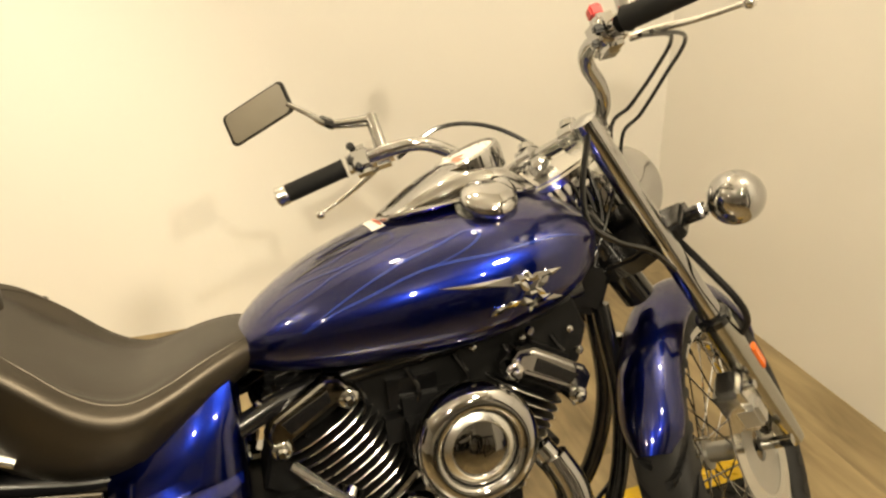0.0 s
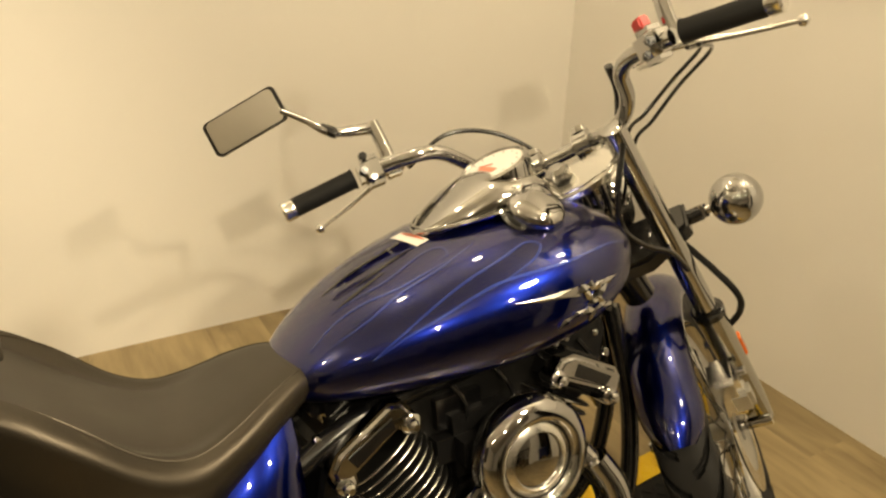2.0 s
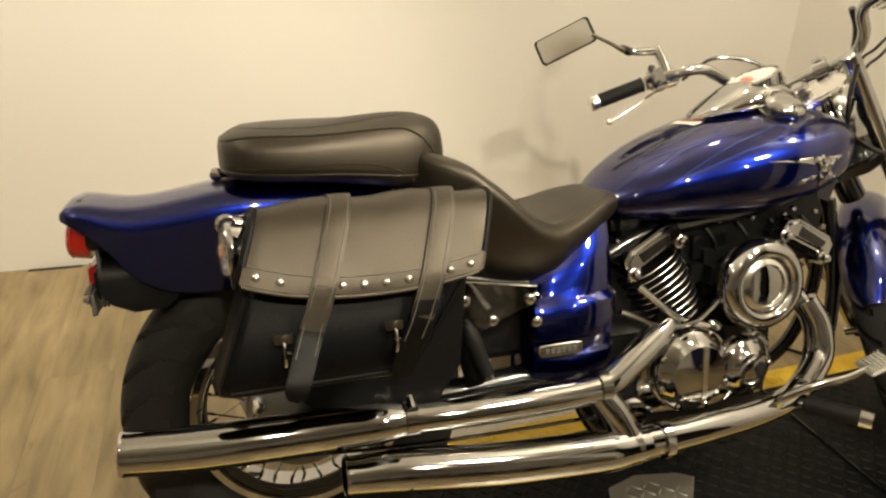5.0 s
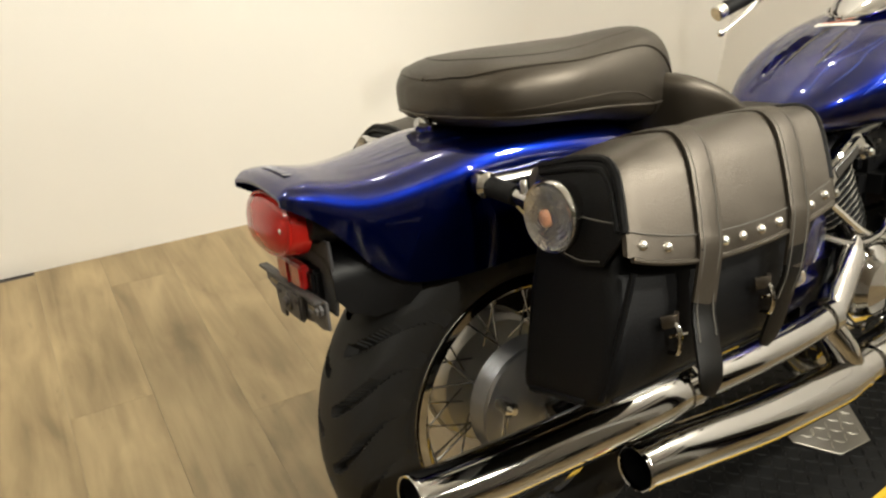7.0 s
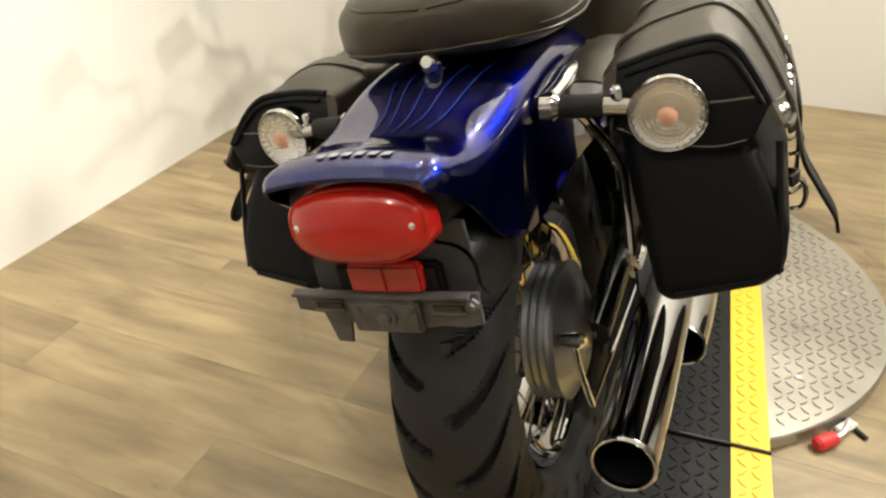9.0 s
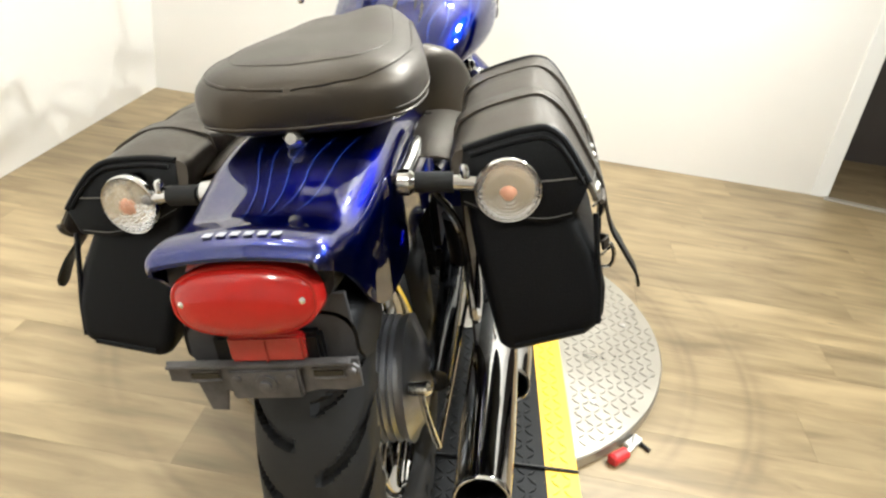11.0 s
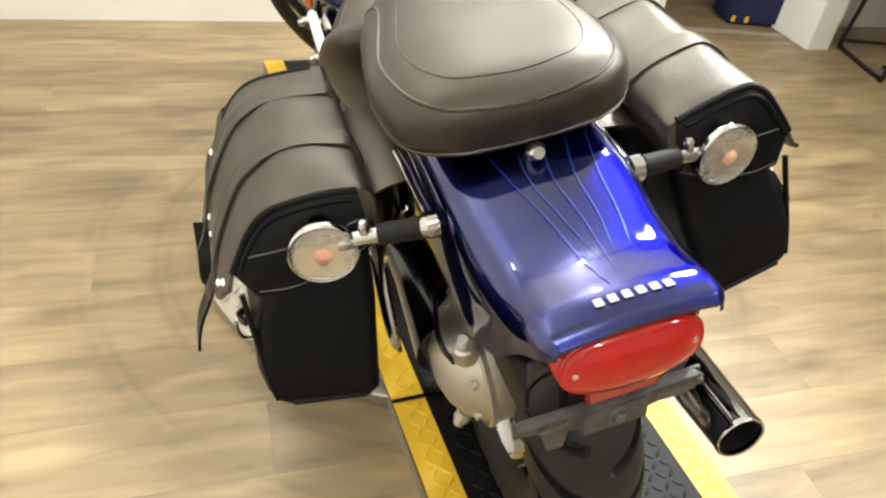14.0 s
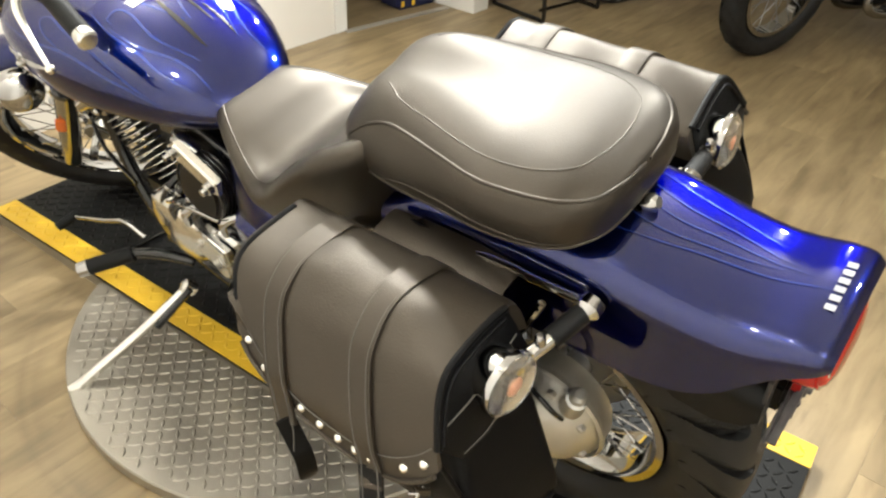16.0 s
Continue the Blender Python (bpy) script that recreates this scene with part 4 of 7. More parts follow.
for s in (-1, 1):
    cover = part("side_cover", side_cover(s), BLUE, bike, "blue metallic side cover with an oblong badge")
    ov = [(0.046 * math.copysign(abs(math.cos(a)) ** 0.35, math.cos(a)), 0.0130 * math.copysign(abs(math.sin(a)) ** 0.35, math.sin(a))) for a in (2 * math.pi * k / 28 for k in range(28))]
    turn = Matrix(((1, 0, 0), (0, 0, 1 if s > 0 else -1), (0, 1, 0))) if s > 0 else Matrix(((1, 0, 0), (0, 0, -1), (0, 1, 0)))
    badge = part("badge", slab(ov, 0.005, (0.500, s * 0.166, 0.412), turn, 0.0015), POLISHED, cover, "silver oblong badge")
    for k in range(6):
        part("name_bar", box((0.500 + 0.0115 * (k - 2.5), s * 0.1716 if s < 0 else 0.167, 0.412), (0.0075, 0.0012, 0.0105), 0.0003), GREY, badge, "plain grey bar")
    part("cover_bolt", turned([(0, 0.011), (0.010, 0.011), (0.014, 0.006)], (0.455, s * 0.150, 0.470), (0, s, 0), 14), CHROME, cover)
    part("cover_bolt", turned([(0, 0.010), (0.010, 0.010), (0.014, 0.006)], (0.452, s * 0.150, 0.520), (0, s, 0), 14), CHROME, cover)
    part("strut_plate", slab([(0.286, 0.545), (0.316, 0.566), (0.456, 0.542), (0.456, 0.508), (0.345, 0.470), (0.312, 0.486)], 0.010, (0, s * 0.150, 0), Matrix(((1, 0, 0), (0, 0, -1), (0, 1, 0))), 0.002), CHROME, bike, "chrome fender strut plate")
    for x, z in ((0.365, 0.486), (0.31, 0.53), (0.44, 0.518)):
        part("strut_bolt", turned([(0, 0.010), (0.008, 0.010), (0.011, 0.006)], (x, s * 0.158, z), (0, s, 0), 12), CHROME, bike)
    rest = part("pillion_peg", tube([(0.312, s * 0.165, 0.486), (0.322, s * 0.172, 0.455), (0.346, s * 0.178, 0.385)], [0.010, 0.016, 0.014], 14), RUBBER, bike, "folded black rubber pillion footpeg")
    part("peg_end", turned([(0, 0.0145), (0.006, 0.0145), (0.010, 0.008)], (0.345, s * 0.178, 0.388), (0.3, s * 0.05, -0.95), 14), CHROME, rest)
    part("shock_cover", tube([(0.318, s * 0.135, 0.470), (0.338, s * 0.135, 0.360)], [0.026, 0.022], 16, 1), PLASTIC, bike)
    part("frame_rail", tube([(1.22, s * 0.02, 0.66), (1.0, s * 0.05, 0.618), (0.75, s * 0.075, 0.60), (0.60, s * 0.09, 0.55), (0.46, s * 0.10, 0.53), (0.30, s * 0.105, 0.56)], 0.017, 10), BLACK, bike, "black frame rail")
    part("cradle_tube", tube([(1.262, s * 0.015, 0.62), (1.285, s * 0.03, 0.42), (1.24, s * 0.055, 0.25), (1.12, s * 0.08, 0.165), (0.90, s * 0.105, 0.150), (0.66, s * 0.11, 0.165), (0.57, s * 0.10, 0.28), (0.56, s * 0.09, 0.45)], 0.0165, 12), BLACK, bike, "black frame cradle tube")
part("frame_web", box((0.52, 0, 0.40), (0.16, 0.16, 0.28), 0.02), BLACK, bike)
part("battery_box", box((0.40, 0, 0.46), (0.16, 0.20, 0.16), 0.015), PLASTIC, bike)
part("steering_head", tube([tuple(HEAD - AXIS * 0.075), tuple(HEAD + AXIS * 0.12)], 0.030, 18, 1), BLACK, bike)
part("neck_gusset", box((1.22, 0, 0.665), (0.12, 0.06, 0.10), 0.015, Matrix.Rotation(radians(20), 3, "Y")), BLACK, bike)
part("tank_seam", tube([on_rings(tank_rings, x, 296, -0.004)[0] for x in (0.68, 0.75, 0.85, 0.95, 1.05, 1.12, 1.17)], 0.006, 8), BLACK, bike)
part("tank_seam", tube([on_rings(tank_rings, x, 244, -0.004)[0] for x in (0.68, 0.75, 0.85, 0.95, 1.05, 1.12, 1.17)], 0.006, 8), BLACK, bike)

# instrument console on the tank
CONSOLE = [(0.895, 0.018, 0.832, 0.815, 0.822), (0.915, 0.042, 0.846, 0.818, 0.828), (0.95, 0.062, 0.868, 0.826, 0.838), (1.00, 0.076, 0.892, 0.836, 0.852), (1.05, 0.080, 0.898, 0.840, 0.858), (1.09, 0.074, 0.888, 0.838, 0.856), (1.13, 0.056, 0.864, 0.828, 0.842), (1.16, 0.030, 0.840, 0.820, 0.828)]
console = part("console", rings_mesh(body(CONSOLE, 2.4, 2.6, 40, 5)), CHROME, bike, "chrome instrument console")
tilt = Vector((-0.40, 0, 0.92)).normalized()
part("speedometer", turned([(-0.03, 0.056), (0.002, 0.060), (0.010, 0.059), (0.013, 0.054), (0.008, 0.051), (0.008, 0.001)], (1.045, 0, 0.896), tilt, 40), CHROME, console, "chrome ringed round speedometer")
part("dial", turned([(0, 0.051), (0.001, 0.051), (0.0012, 0.0005)], Vector((1.045, 0, 0.896)) + tilt * 0.0085, tilt, 32), WHITE, console, "pale speedometer dial")
for k in range(11):
    a = radians(-130 + 26 * k)
    side = Vector((0, 1, 0))
    fwd = tilt.cross(side)
    p = Vector((1.045, 0, 0.896)) + tilt * 0.0105 + (side * math.sin(a) - fwd * math.cos(a)) * 0.042
    part("dial_mark", box(p, (0.002, 0.002, 0.001)), BLACK, console)
part("dial_needle", tube([Vector((1.045, 0, 0.896)) + tilt * 0.012, Vector((1.036, 0.026, 0.890)) + tilt * 0.012], 0.001, 6, 1), LABEL_PINK, console)
part("dial_print", box(Vector((1.045, 0, 0.896)) + tilt * 0.0102 + Vector((-0.012, 0, -0.005)), (0.012, 0.04, 0.001), 0.0003, Matrix.Rotation(radians(-23.5), 3, "Y")), LABEL_PINK, console)
part("bezel_edge", tube([(1.162, 0, 0.842)] + [(x, 0.004 + w, z) for x, w, z in ((1.13, 0.055, 0.844), (1.05, 0.078, 0.850), (0.95, 0.062, 0.838), (0.905, 0.030, 0.828))] + [(0.890, 0, 0.824)], 0.004, 8), CHROME, console)
part("bezel_edge", tube([(1.162, 0, 0.842)] + [(x, -0.004 - w, z) for x, w, z in ((1.13, 0.055, 0.844), (1.05, 0.078, 0.850), (0.95, 0.062, 0.838), (0.905, 0.030, 0.828))] + [(0.890, 0, 0.824)], 0.004, 8), CHROME, console)
capn = Vector((0.05, -0.45, 0.89)).normalized()
cap = part("filler_cap", turned([(-0.012, 0.040), (0.006, 0.041), (0.010, 0.044), (0.020, 0.044), (0.026, 0.040), (0.030, 0.030), (0.032, 0.012), (0.032, 0.001)], (1.040, -0.098, 0.832), capn, 36), CHROME, bike, "chrome fuel filler cap")
part("cap_collar", turned([(-0.014, 0.050), (0.000, 0.050), (0.003, 0.046)], (1.040, -0.098, 0.832), capn, 36), BLACK, bike)
# warning label and vents on the back of the tank
bm = bmesh.new()
grid = [[bm.verts.new(on_rings(tank_rings, x, a, 0.0012)[0]) for a in (76, 82, 88, 94, 100)] for x in (0.872, 0.880, 0.888, 0.893)]
for a, b in zip(grid, grid[1:]):
    for k in range(4):
        bm.faces.new((a[k], a[k + 1], b[k + 1], b[k]))
sticker = part("warning_label", bm, WHITE, tank, "small white and pink paper label")
part("label_bar", decal(tank_rings, [(0.889, 78), (0.889, 88), (0.889, 98)], 0.006, 0.0018), LABEL_PINK, sticker)
for pts, w in (([(0.865, 88), (0.80, 86), (0.735, 84)], 0.010), ([(0.865, 98), (0.82, 100), (0.77, 101)], 0.006), ([(0.81, 105), (0.77, 107), (0.73, 108)], 0.006)):
    part("ghost_stripe", decal(tank_rings, pts, w, 0.0008), BLACK, tank, "black painted lick")


# emblems on the tank sides
def emblem(s):
    shapes = [[(0.925, 0.024), (0.968, 0.025), (1.026, 0.026), (1.030, 0.014), (0.967, 0.020)]]

    def shard(x, z, angle, long, wide):
        c, d = math.cos(radians(angle)), math.sin(radians(angle))
        return [(x + u * c - v * d, z + u * d + v * c) for u, v in ((-long * 0.5, 0), (-long * 0.1, wide * 0.68), (long * 0.55, wide * 0.1), (long * 0.1, -wide * 0.62))]
    for x, z, angle, long, wide in ((1.038, 0.020, 10, 0.030, 0.013), (1.052, 0.023, -20, 0.024, 0.010), (1.066, 0.021, 15, 0.028, 0.010), (1.088, 0.022, 4, 0.036, 0.009),
                                    (1.046, 0.009, -40, 0.026, 0.011), (1.060, 0.009, 30, 0.026, 0.010), (1.076, 0.011, 45, 0.030, 0.010), (1.055, -0.001, 5, 0.026, 0.009), (1.070, -0.001, -35, 0.024, 0.010),
                                    (1.006, -0.018, 24, 0.030, 0.009), (1.026, -0.012, 14, 0.032, 0.010), (1.046, -0.013, -8, 0.028, 0.011), (1.060, -0.021, 70, 0.026, 0.010), (1.074, -0.013, 10, 0.028, 0.011), (1.096, -0.017, -6, 0.032, 0.009)):
        shapes.append(shard(x, z, angle, long, wide))
    for sh in shapes:
        bm = bmesh.new()

        def at(x, z, lift):
            a = 180 if s < 0 else 0
            r = [on_rings(tank_rings, x, a + d if s > 0 else a - d, lift)[0] for d in range(-30, 60, 3)]
            return min(r, key=lambda p: abs(p.z - z))
        c = (sum(p[0] for p in sh) / len(sh), sum(p[1] for p in sh) / len(sh))
        lo = []
        for x, dz in sh:
            q = on_side(x, 0.722 + dz * 1.05, s)
            lo.append(q)
        top = on_side(c[0], 0.722 + c[1] * 1.05, s) + Vector((0, s * 0.006, 0))
        base = [bm.verts.new(p + Vector((0, -s * 0.002, 0))) for p in lo]
        edge = [bm.verts.new(p + Vector((0, s * 0.003, 0))) for p in lo]
        peak = bm.verts.new(top)
        n = len(sh)
        for k in range(n):
            bm.faces.new((base[k], base[(k + 1) % n], edge[(k + 1) % n], edge[k]))
            bm.faces.new((edge[k], edge[(k + 1) % n], peak))
        yield bm


def on_side(x, z, s):
    """The tank's flank at x and height z."""
    best = None
    for k in range(0, 90):
        a = (180 + 45 - k * 1.5) if s < 0 else (-45 + k * 1.5)
        p, _ = on_rings(tank_rings, x, a)
        if best is None or abs(p.z - z) < abs(best.z - z):
            best = p
    return best


for s in (-1, 1):
    badge = None
    for k, bm in enumerate(emblem(s)):
        if badge is None:
            badge = part("tank_emblem", bm, CHROME, bike, "chrome winged emblem", smooth=False)
        else:
            part("emblem_piece", bm, CHROME, badge, smooth=False)

# ---- engine ----
engine = part("engine_case", box((0.83, 0, 0.305), (0.48, 0.22, 0.25), 0.04, segments=3), BLACK_FIN, bike, "black V-twin engine case with chrome covers")
part("case_lower", box((0.84, 0, 0.190), (0.40, 0.18, 0.06), 0.02), BLACK_FIN, engine)


def cylinder(name, base, lean, along, n_fins, head, radius=0.072):
    """A finned cylinder with a chrome head, leaning fore or aft."""
    d = Vector((math.sin(radians(lean)), 0, math.cos(radians(lean))))
    turn = Matrix.Rotation(radians(lean), 3, "Y")
    m = Matrix.Translation(base) @ turn.to_4x4()
    cyl = part(name, tube([(0, 0, 0), (0, 0, along)], radius * 0.80, 24, 1), BLACK_FIN, bike, "black finned engine cylinder with a chrome head", m=m)
    out = []
    for k in range(36):
        a = 2 * math.pi * k / 36
        c, sn = math.cos(a), math.sin(a)
        out.append((radius * 1.06 * math.copysign(abs(c) ** 0.75, c), radius * 1.30 * math.copysign(abs(sn) ** 0.75, sn)))
    fin = part("fin", slab(out, 0.0045, (0, 0, 0), None, 0.0012), BLACK_FIN, cyl)
    edge = part("fin_edge", tube([Vector((x * 1.003, y * 1.003, 0.00225)) for x, y in out + out[:1]], 0.0014, 6, 1), POLISHED, cyl, "polished fin edge")
    step = along * 0.92 / n_fins
    for k in range(1, n_fins):
        again(fin, Matrix.Translation((0, 0, 0.012 + k * step)))
        again(edge, Matrix.Translation((0, 0, 0.012 + k * step)))
    fin.matrix_basis = edge.matrix_basis = Matrix.Translation((0, 0, 0.012))
    hb = box((0, 0, along + 0.022), (0.135, 0.19, 0.044), 0.010, segments=3)
    part("head", hb, BLACK_FIN, cyl)
    for s in (-1, 1):
        part("rocker_cover", box((0, s * 0.070, along + 0.046), (0.104, 0.060, 0.040), 0.016, segments=3), BLACK, cyl, "black rocker cover")
        if s < 0:
            # chrome cover along the outer side of the head, with a dark recess and a nut block at each end
            shape = [(-0.074, -0.006), (-0.066, -0.020), (-0.046, -0.016), (-0.040, 0.000), (0.042, 0.004), (0.050, -0.012), (0.068, -0.010), (0.074, 0.004), (0.070, 0.034), (0.052, 0.046), (-0.044, 0.044), (-0.066, 0.030)]
            bar = part("head_cover", slab(shape, 0.036, (0, -0.086, along + 0.016), Matrix(((1, 0, 0), (0, 0, -1), (0, 1, 0))), 0.008, 3), CHROME, cyl, "chrome head cover with a dark recess")
            part("recess", slab([(-0.034, 0.010), (0.038, 0.012), (0.044, 0.030), (-0.036, 0.032)], 0.003, (0, -0.1205, along + 0.016), Matrix(((1, 0, 0), (0, 0, -1), (0, 1, 0))), 0.001), BLACK, bar)
        else:
            bar = part("head_bar", tube([(-0.072, s * 0.104, along + 0.020), (-0.035, s * 0.110, along + 0.036), (0.035, s * 0.110, along + 0.036), (0.072, s * 0.104, along + 0.020)], [0.015, 0.025, 0.025, 0.015], 14, flat=0.8), CHROME, cyl, "chrome head cover bar")
        for dx in (-0.060, 0.060):
            part("head_bolt", turned([(-0.02, 0.016), (0.012, 0.016), (0.015, 0.013), (0.016, 0.009), (0.024, 0.009), (0.028, 0.005)], (dx, s * 0.108, along + 0.014), (0, s, 0), 16), CHROME, bar)
            part("cover_nut", turned([(0, 0.008), (0.008, 0.008), (0.012, 0.004)], (dx * 0.8, s * 0.085, along + 0.074), (0, 0, 1), 10), CHROME, cyl)
    return cyl


cylinder("rear_cylinder", (0.830, 0, 0.395), -29, 0.170, 10, 0, 0.079)
cylinder("front_cylinder", (1.008, 0, 0.370), 30, 0.185, 11, 0, 0.077)
part("pushrod_cover", tube([(0.70, -0.115, 0.50), (0.78, -0.135, 0.43), (0.86, -0.13, 0.40)], 0.008, 8), POLISHED, bike)
part("breather_pipe", tube([(0.66, -0.115, 0.45), (0.74, -0.14, 0.418), (0.82, -0.145, 0.42), (0.885, -0.135, 0.46)], 0.007, 8), CHROME, bike, "chrome pipe")
part("intake", box((0.90, 0, 0.555), (0.12, 0.14, 0.09), 0.02), BLACK, bike)
part("backbone", box((0.93, 0, 0.612), (0.50, 0.10, 0.055), 0.015), BLACK, bike)
part("coil_cover", slab([(0.655, 0.44), (0.70, 0.60), (0.82, 0.615), (0.99, 0.615), (1.13, 0.635), (1.19, 0.66), (1.215, 0.60), (1.185, 0.50), (1.10, 0.47), (0.92, 0.38), (0.78, 0.36)], 0.11, (0, 0.055, 0), Matrix(((1, 0, 0), (0, 0, -1), (0, 1, 0))), 0.006), BLACK_FIN, bike, "black covers and wiring between the cylinders")
for k in range(6):
    x = 0.72 + 0.085 * k
    part("wiring", tube([(x, -0.060, 0.600), (x + 0.018, -0.078, 0.560), (x + 0.010, -0.070, 0.515), (x + 0.035, -0.062, 0.470)], 0.0045, 7), BLACK, bike)
    part("wire_clip", turned([(0, 0.006), (0.006, 0.006), (0.008, 0.003)], (x + 0.03, -0.066, 0.606), (0, -1, 0.2), 8), CHROME, bike)
# air cleaner
AC = Vector((0.975, -0.115, 0.480))
ac = part("air_cleaner", turned([(0.0, 0.086), (0.008, 0.094), (0.018, 0.0985), (0.030, 0.0995), (0.042, 0.0965), (0.052, 0.0895), (0.058, 0.080), (0.060, 0.071), (0.058, 0.0645), (0.052, 0.0605), (0.044, 0.0590)], AC, (-0.03, -1, 0.05), 72), CHROME, bike, "round domed chrome air cleaner cover")
part("inner_ring", turned([(0.042, 0.0595), (0.0475, 0.0585), (0.0535, 0.0475), (0.0540, 0.0450), (0.0520, 0.0430), (0.047, 0.0425)], AC, (-0.03, -1, 0.05), 56), POLISHED, ac, "satin metal ring")
part("centre_disc", turned([(0.044, 0.0435), (0.0480, 0.0425), (0.0500, 0.030), (0.0508, 0.015), (0.0510, 0.001)], AC, (-0.03, -1, 0.05), 48), CHROME, ac, "mirror-bright centre disc")
part("rubber_ring", turned([(0.045, 0.0605), (0.049, 0.0600), (0.049, 0.0575), (0.045, 0.0570)], AC, (-0.03, -1, 0.05), 48, closed=True), BLACK, ac)
for k in range(3):
    a = radians(90 + 120 * k)
    part("cover_screw", turned([(0, 0.006), (0.006, 0.006), (0.009, 0.003)], AC + Vector((0.094 * math.cos(a), -0.030, 0.094 * math.sin(a))), (0.3 * math.cos(a), -1, 0.3 * math.sin(a)), 10), CHROME, ac)
part("air_duct", box((0.93, -0.06, 0.50), (0.16, 0.10, 0.10), 0.03), PLASTIC, bike)
# right-hand chrome covers
clutch = part("clutch_cover", turned([(0, 0.092), (0.030, 0.092), (0.040, 0.085), (0.050, 0.070), (0.054, 0.066), (0.060, 0.060), (0.062, 0.001)], (0.818, -0.108, 0.310), (0, -1, 0), 48), CHROME, bike, "chrome clutch cover")
for k in range(8):
    a = radians(20 + 45 * k)
    part("case_bolt", turned([(0, 0.008), (0.010, 0.008), (0.013, 0.005)], (0.818 + 0.084 * math.cos(a), -0.142, 0.310 + 0.084 * math.sin(a)), (0, -1, 0), 8), CHROME, clutch)
part("clutch_rib", box((0.83, -0.165, 0.31), (0.020, 0.012, 0.12), 0.004), POLISHED, clutch)
timing = part("timing_cover", turned([(0, 0.066), (0.026, 0.066), (0.034, 0.060), (0.042, 0.046), (0.046, 0.040), (0.052, 0.034), (0.053, 0.001)], (0.955, -0.108, 0.298), (0, -1, 0), 40), CHROME, bike, "chrome round engine cover")
for k in range(5):
    a = radians(72 * k)
    part("case_bolt", turned([(0, 0.007), (0.010, 0.007), (0.013, 0.004)], (0.955 + 0.058 * math.cos(a), -0.134, 0.298 + 0.058 * math.sin(a)), (0, -1, 0), 8), CHROME, timing)
part("case_cover", slab([(0.70, 0.25), (0.74, 0.215), (0.86, 0.205), (0.98, 0.225), (1.03, 0.27), (1.03, 0.34), (0.98, 0.38), (0.90, 0.40), (0.80, 0.41), (0.73, 0.39), (0.70, 0.34)], 0.03, (0, -0.095, 0), Matrix(((1, 0, 0), (0, 0, -1), (0, 1, 0))), 0.006), CHROME, bike, "chrome engine side cover")
part("oil_filler", turned([(0, 0.016), (0.014, 0.016), (0.018, 0.010)], (0.875, -0.12, 0.395), (0.1, -0.8, 0.6), 14), CHROME, bike)
part("valve_cap", turned([(0, 0.014), (0.020, 0.014), (0.024, 0.008)], (0.985, -0.12, 0.375), (0, -0.6, 0.8), 12), CHROME, bike)
part("starter_motor", tube([(0.66, -0.10, 0.235), (0.66, -0.155, 0.235)], 0.042, 24, 1), CHROME, bike, "chrome starter housing")
# left-hand covers
alt = part("alternator_cover", turned([(0, 0.098), (0.028, 0.098), (0.042, 0.088), (0.052, 0.070), (0.058, 0.040), (0.059, 0.001)], (0.90, 0.105, 0.325), (0, 1, 0), 48), POLISHED, bike, "polished aluminium alternator cover")
for k in range(7):
    a = radians(51.4 * k)
    part("case_bolt", turned([(0, 0.008), (0.010, 0.008), (0.013, 0.005)], (0.90 + 0.088 * math.cos(a), 0.134, 0.325 + 0.088 * math.sin(a)), (0, 1, 0), 8), CHROME, alt)
part("gear_cover", slab([(0.60, 0.24), (0.72, 0.225), (0.79, 0.26), (0.79, 0.38), (0.73, 0.425), (0.63, 0.41), (0.59, 0.33)], 0.04, (0, 0.145, 0), Matrix(((1, 0, 0), (0, 0, -1), (0, 1, 0))), 0.008), CHROME, bike, "chrome gear case cover")
part("gear_cover_inner", box((0.70, 0.12, 0.41), (0.14, 0.06, 0.05), 0.01), CHROME, bike)
for x, z in ((0.70, 0.45), (0.76, 0.44), (0.64, 0.44)):
    part("hose_clip", turned([(0, 0.012), (0.03, 0.012), (0.034, 0.007)], (x, 0.11, z), (0.3, 0.5, 0.6), 10), CHROME, bike)
for dx, dz, r in ((-0.02, 0.055, 0.014), (0.045, -0.045, 0.018)):
    part("cover_recess", turned([(0, r), (0.0035, r * 0.96), (0.004, 0.001)], (0.90 + dx, 0.153, 0.325 + dz), (0, 1, 0), 20), BLACK, alt)
part("shift_rod", tube([(0.66, 0.165, 0.487), (0.79, 0.165, 0.468), (0.87, 0.155, 0.430)], 0.0038, 8), CHROME, bike, "chrome gear linkage rod")
part("gear_lever", tube([(0.965, 0.200, 0.313), (1.02, 0.205, 0.335), (1.12, 0.215, 0.298), (1.262, 0.232, 0.252)], [0.006, 0.0055, 0.0045, 0.0045], 8), CHROME, bike)
part("toe_rubber", tube([(1.262, 0.222, 0.252), (1.262, 0.275, 0.252)], 0.011, 12, 1), RUBBER, bike)
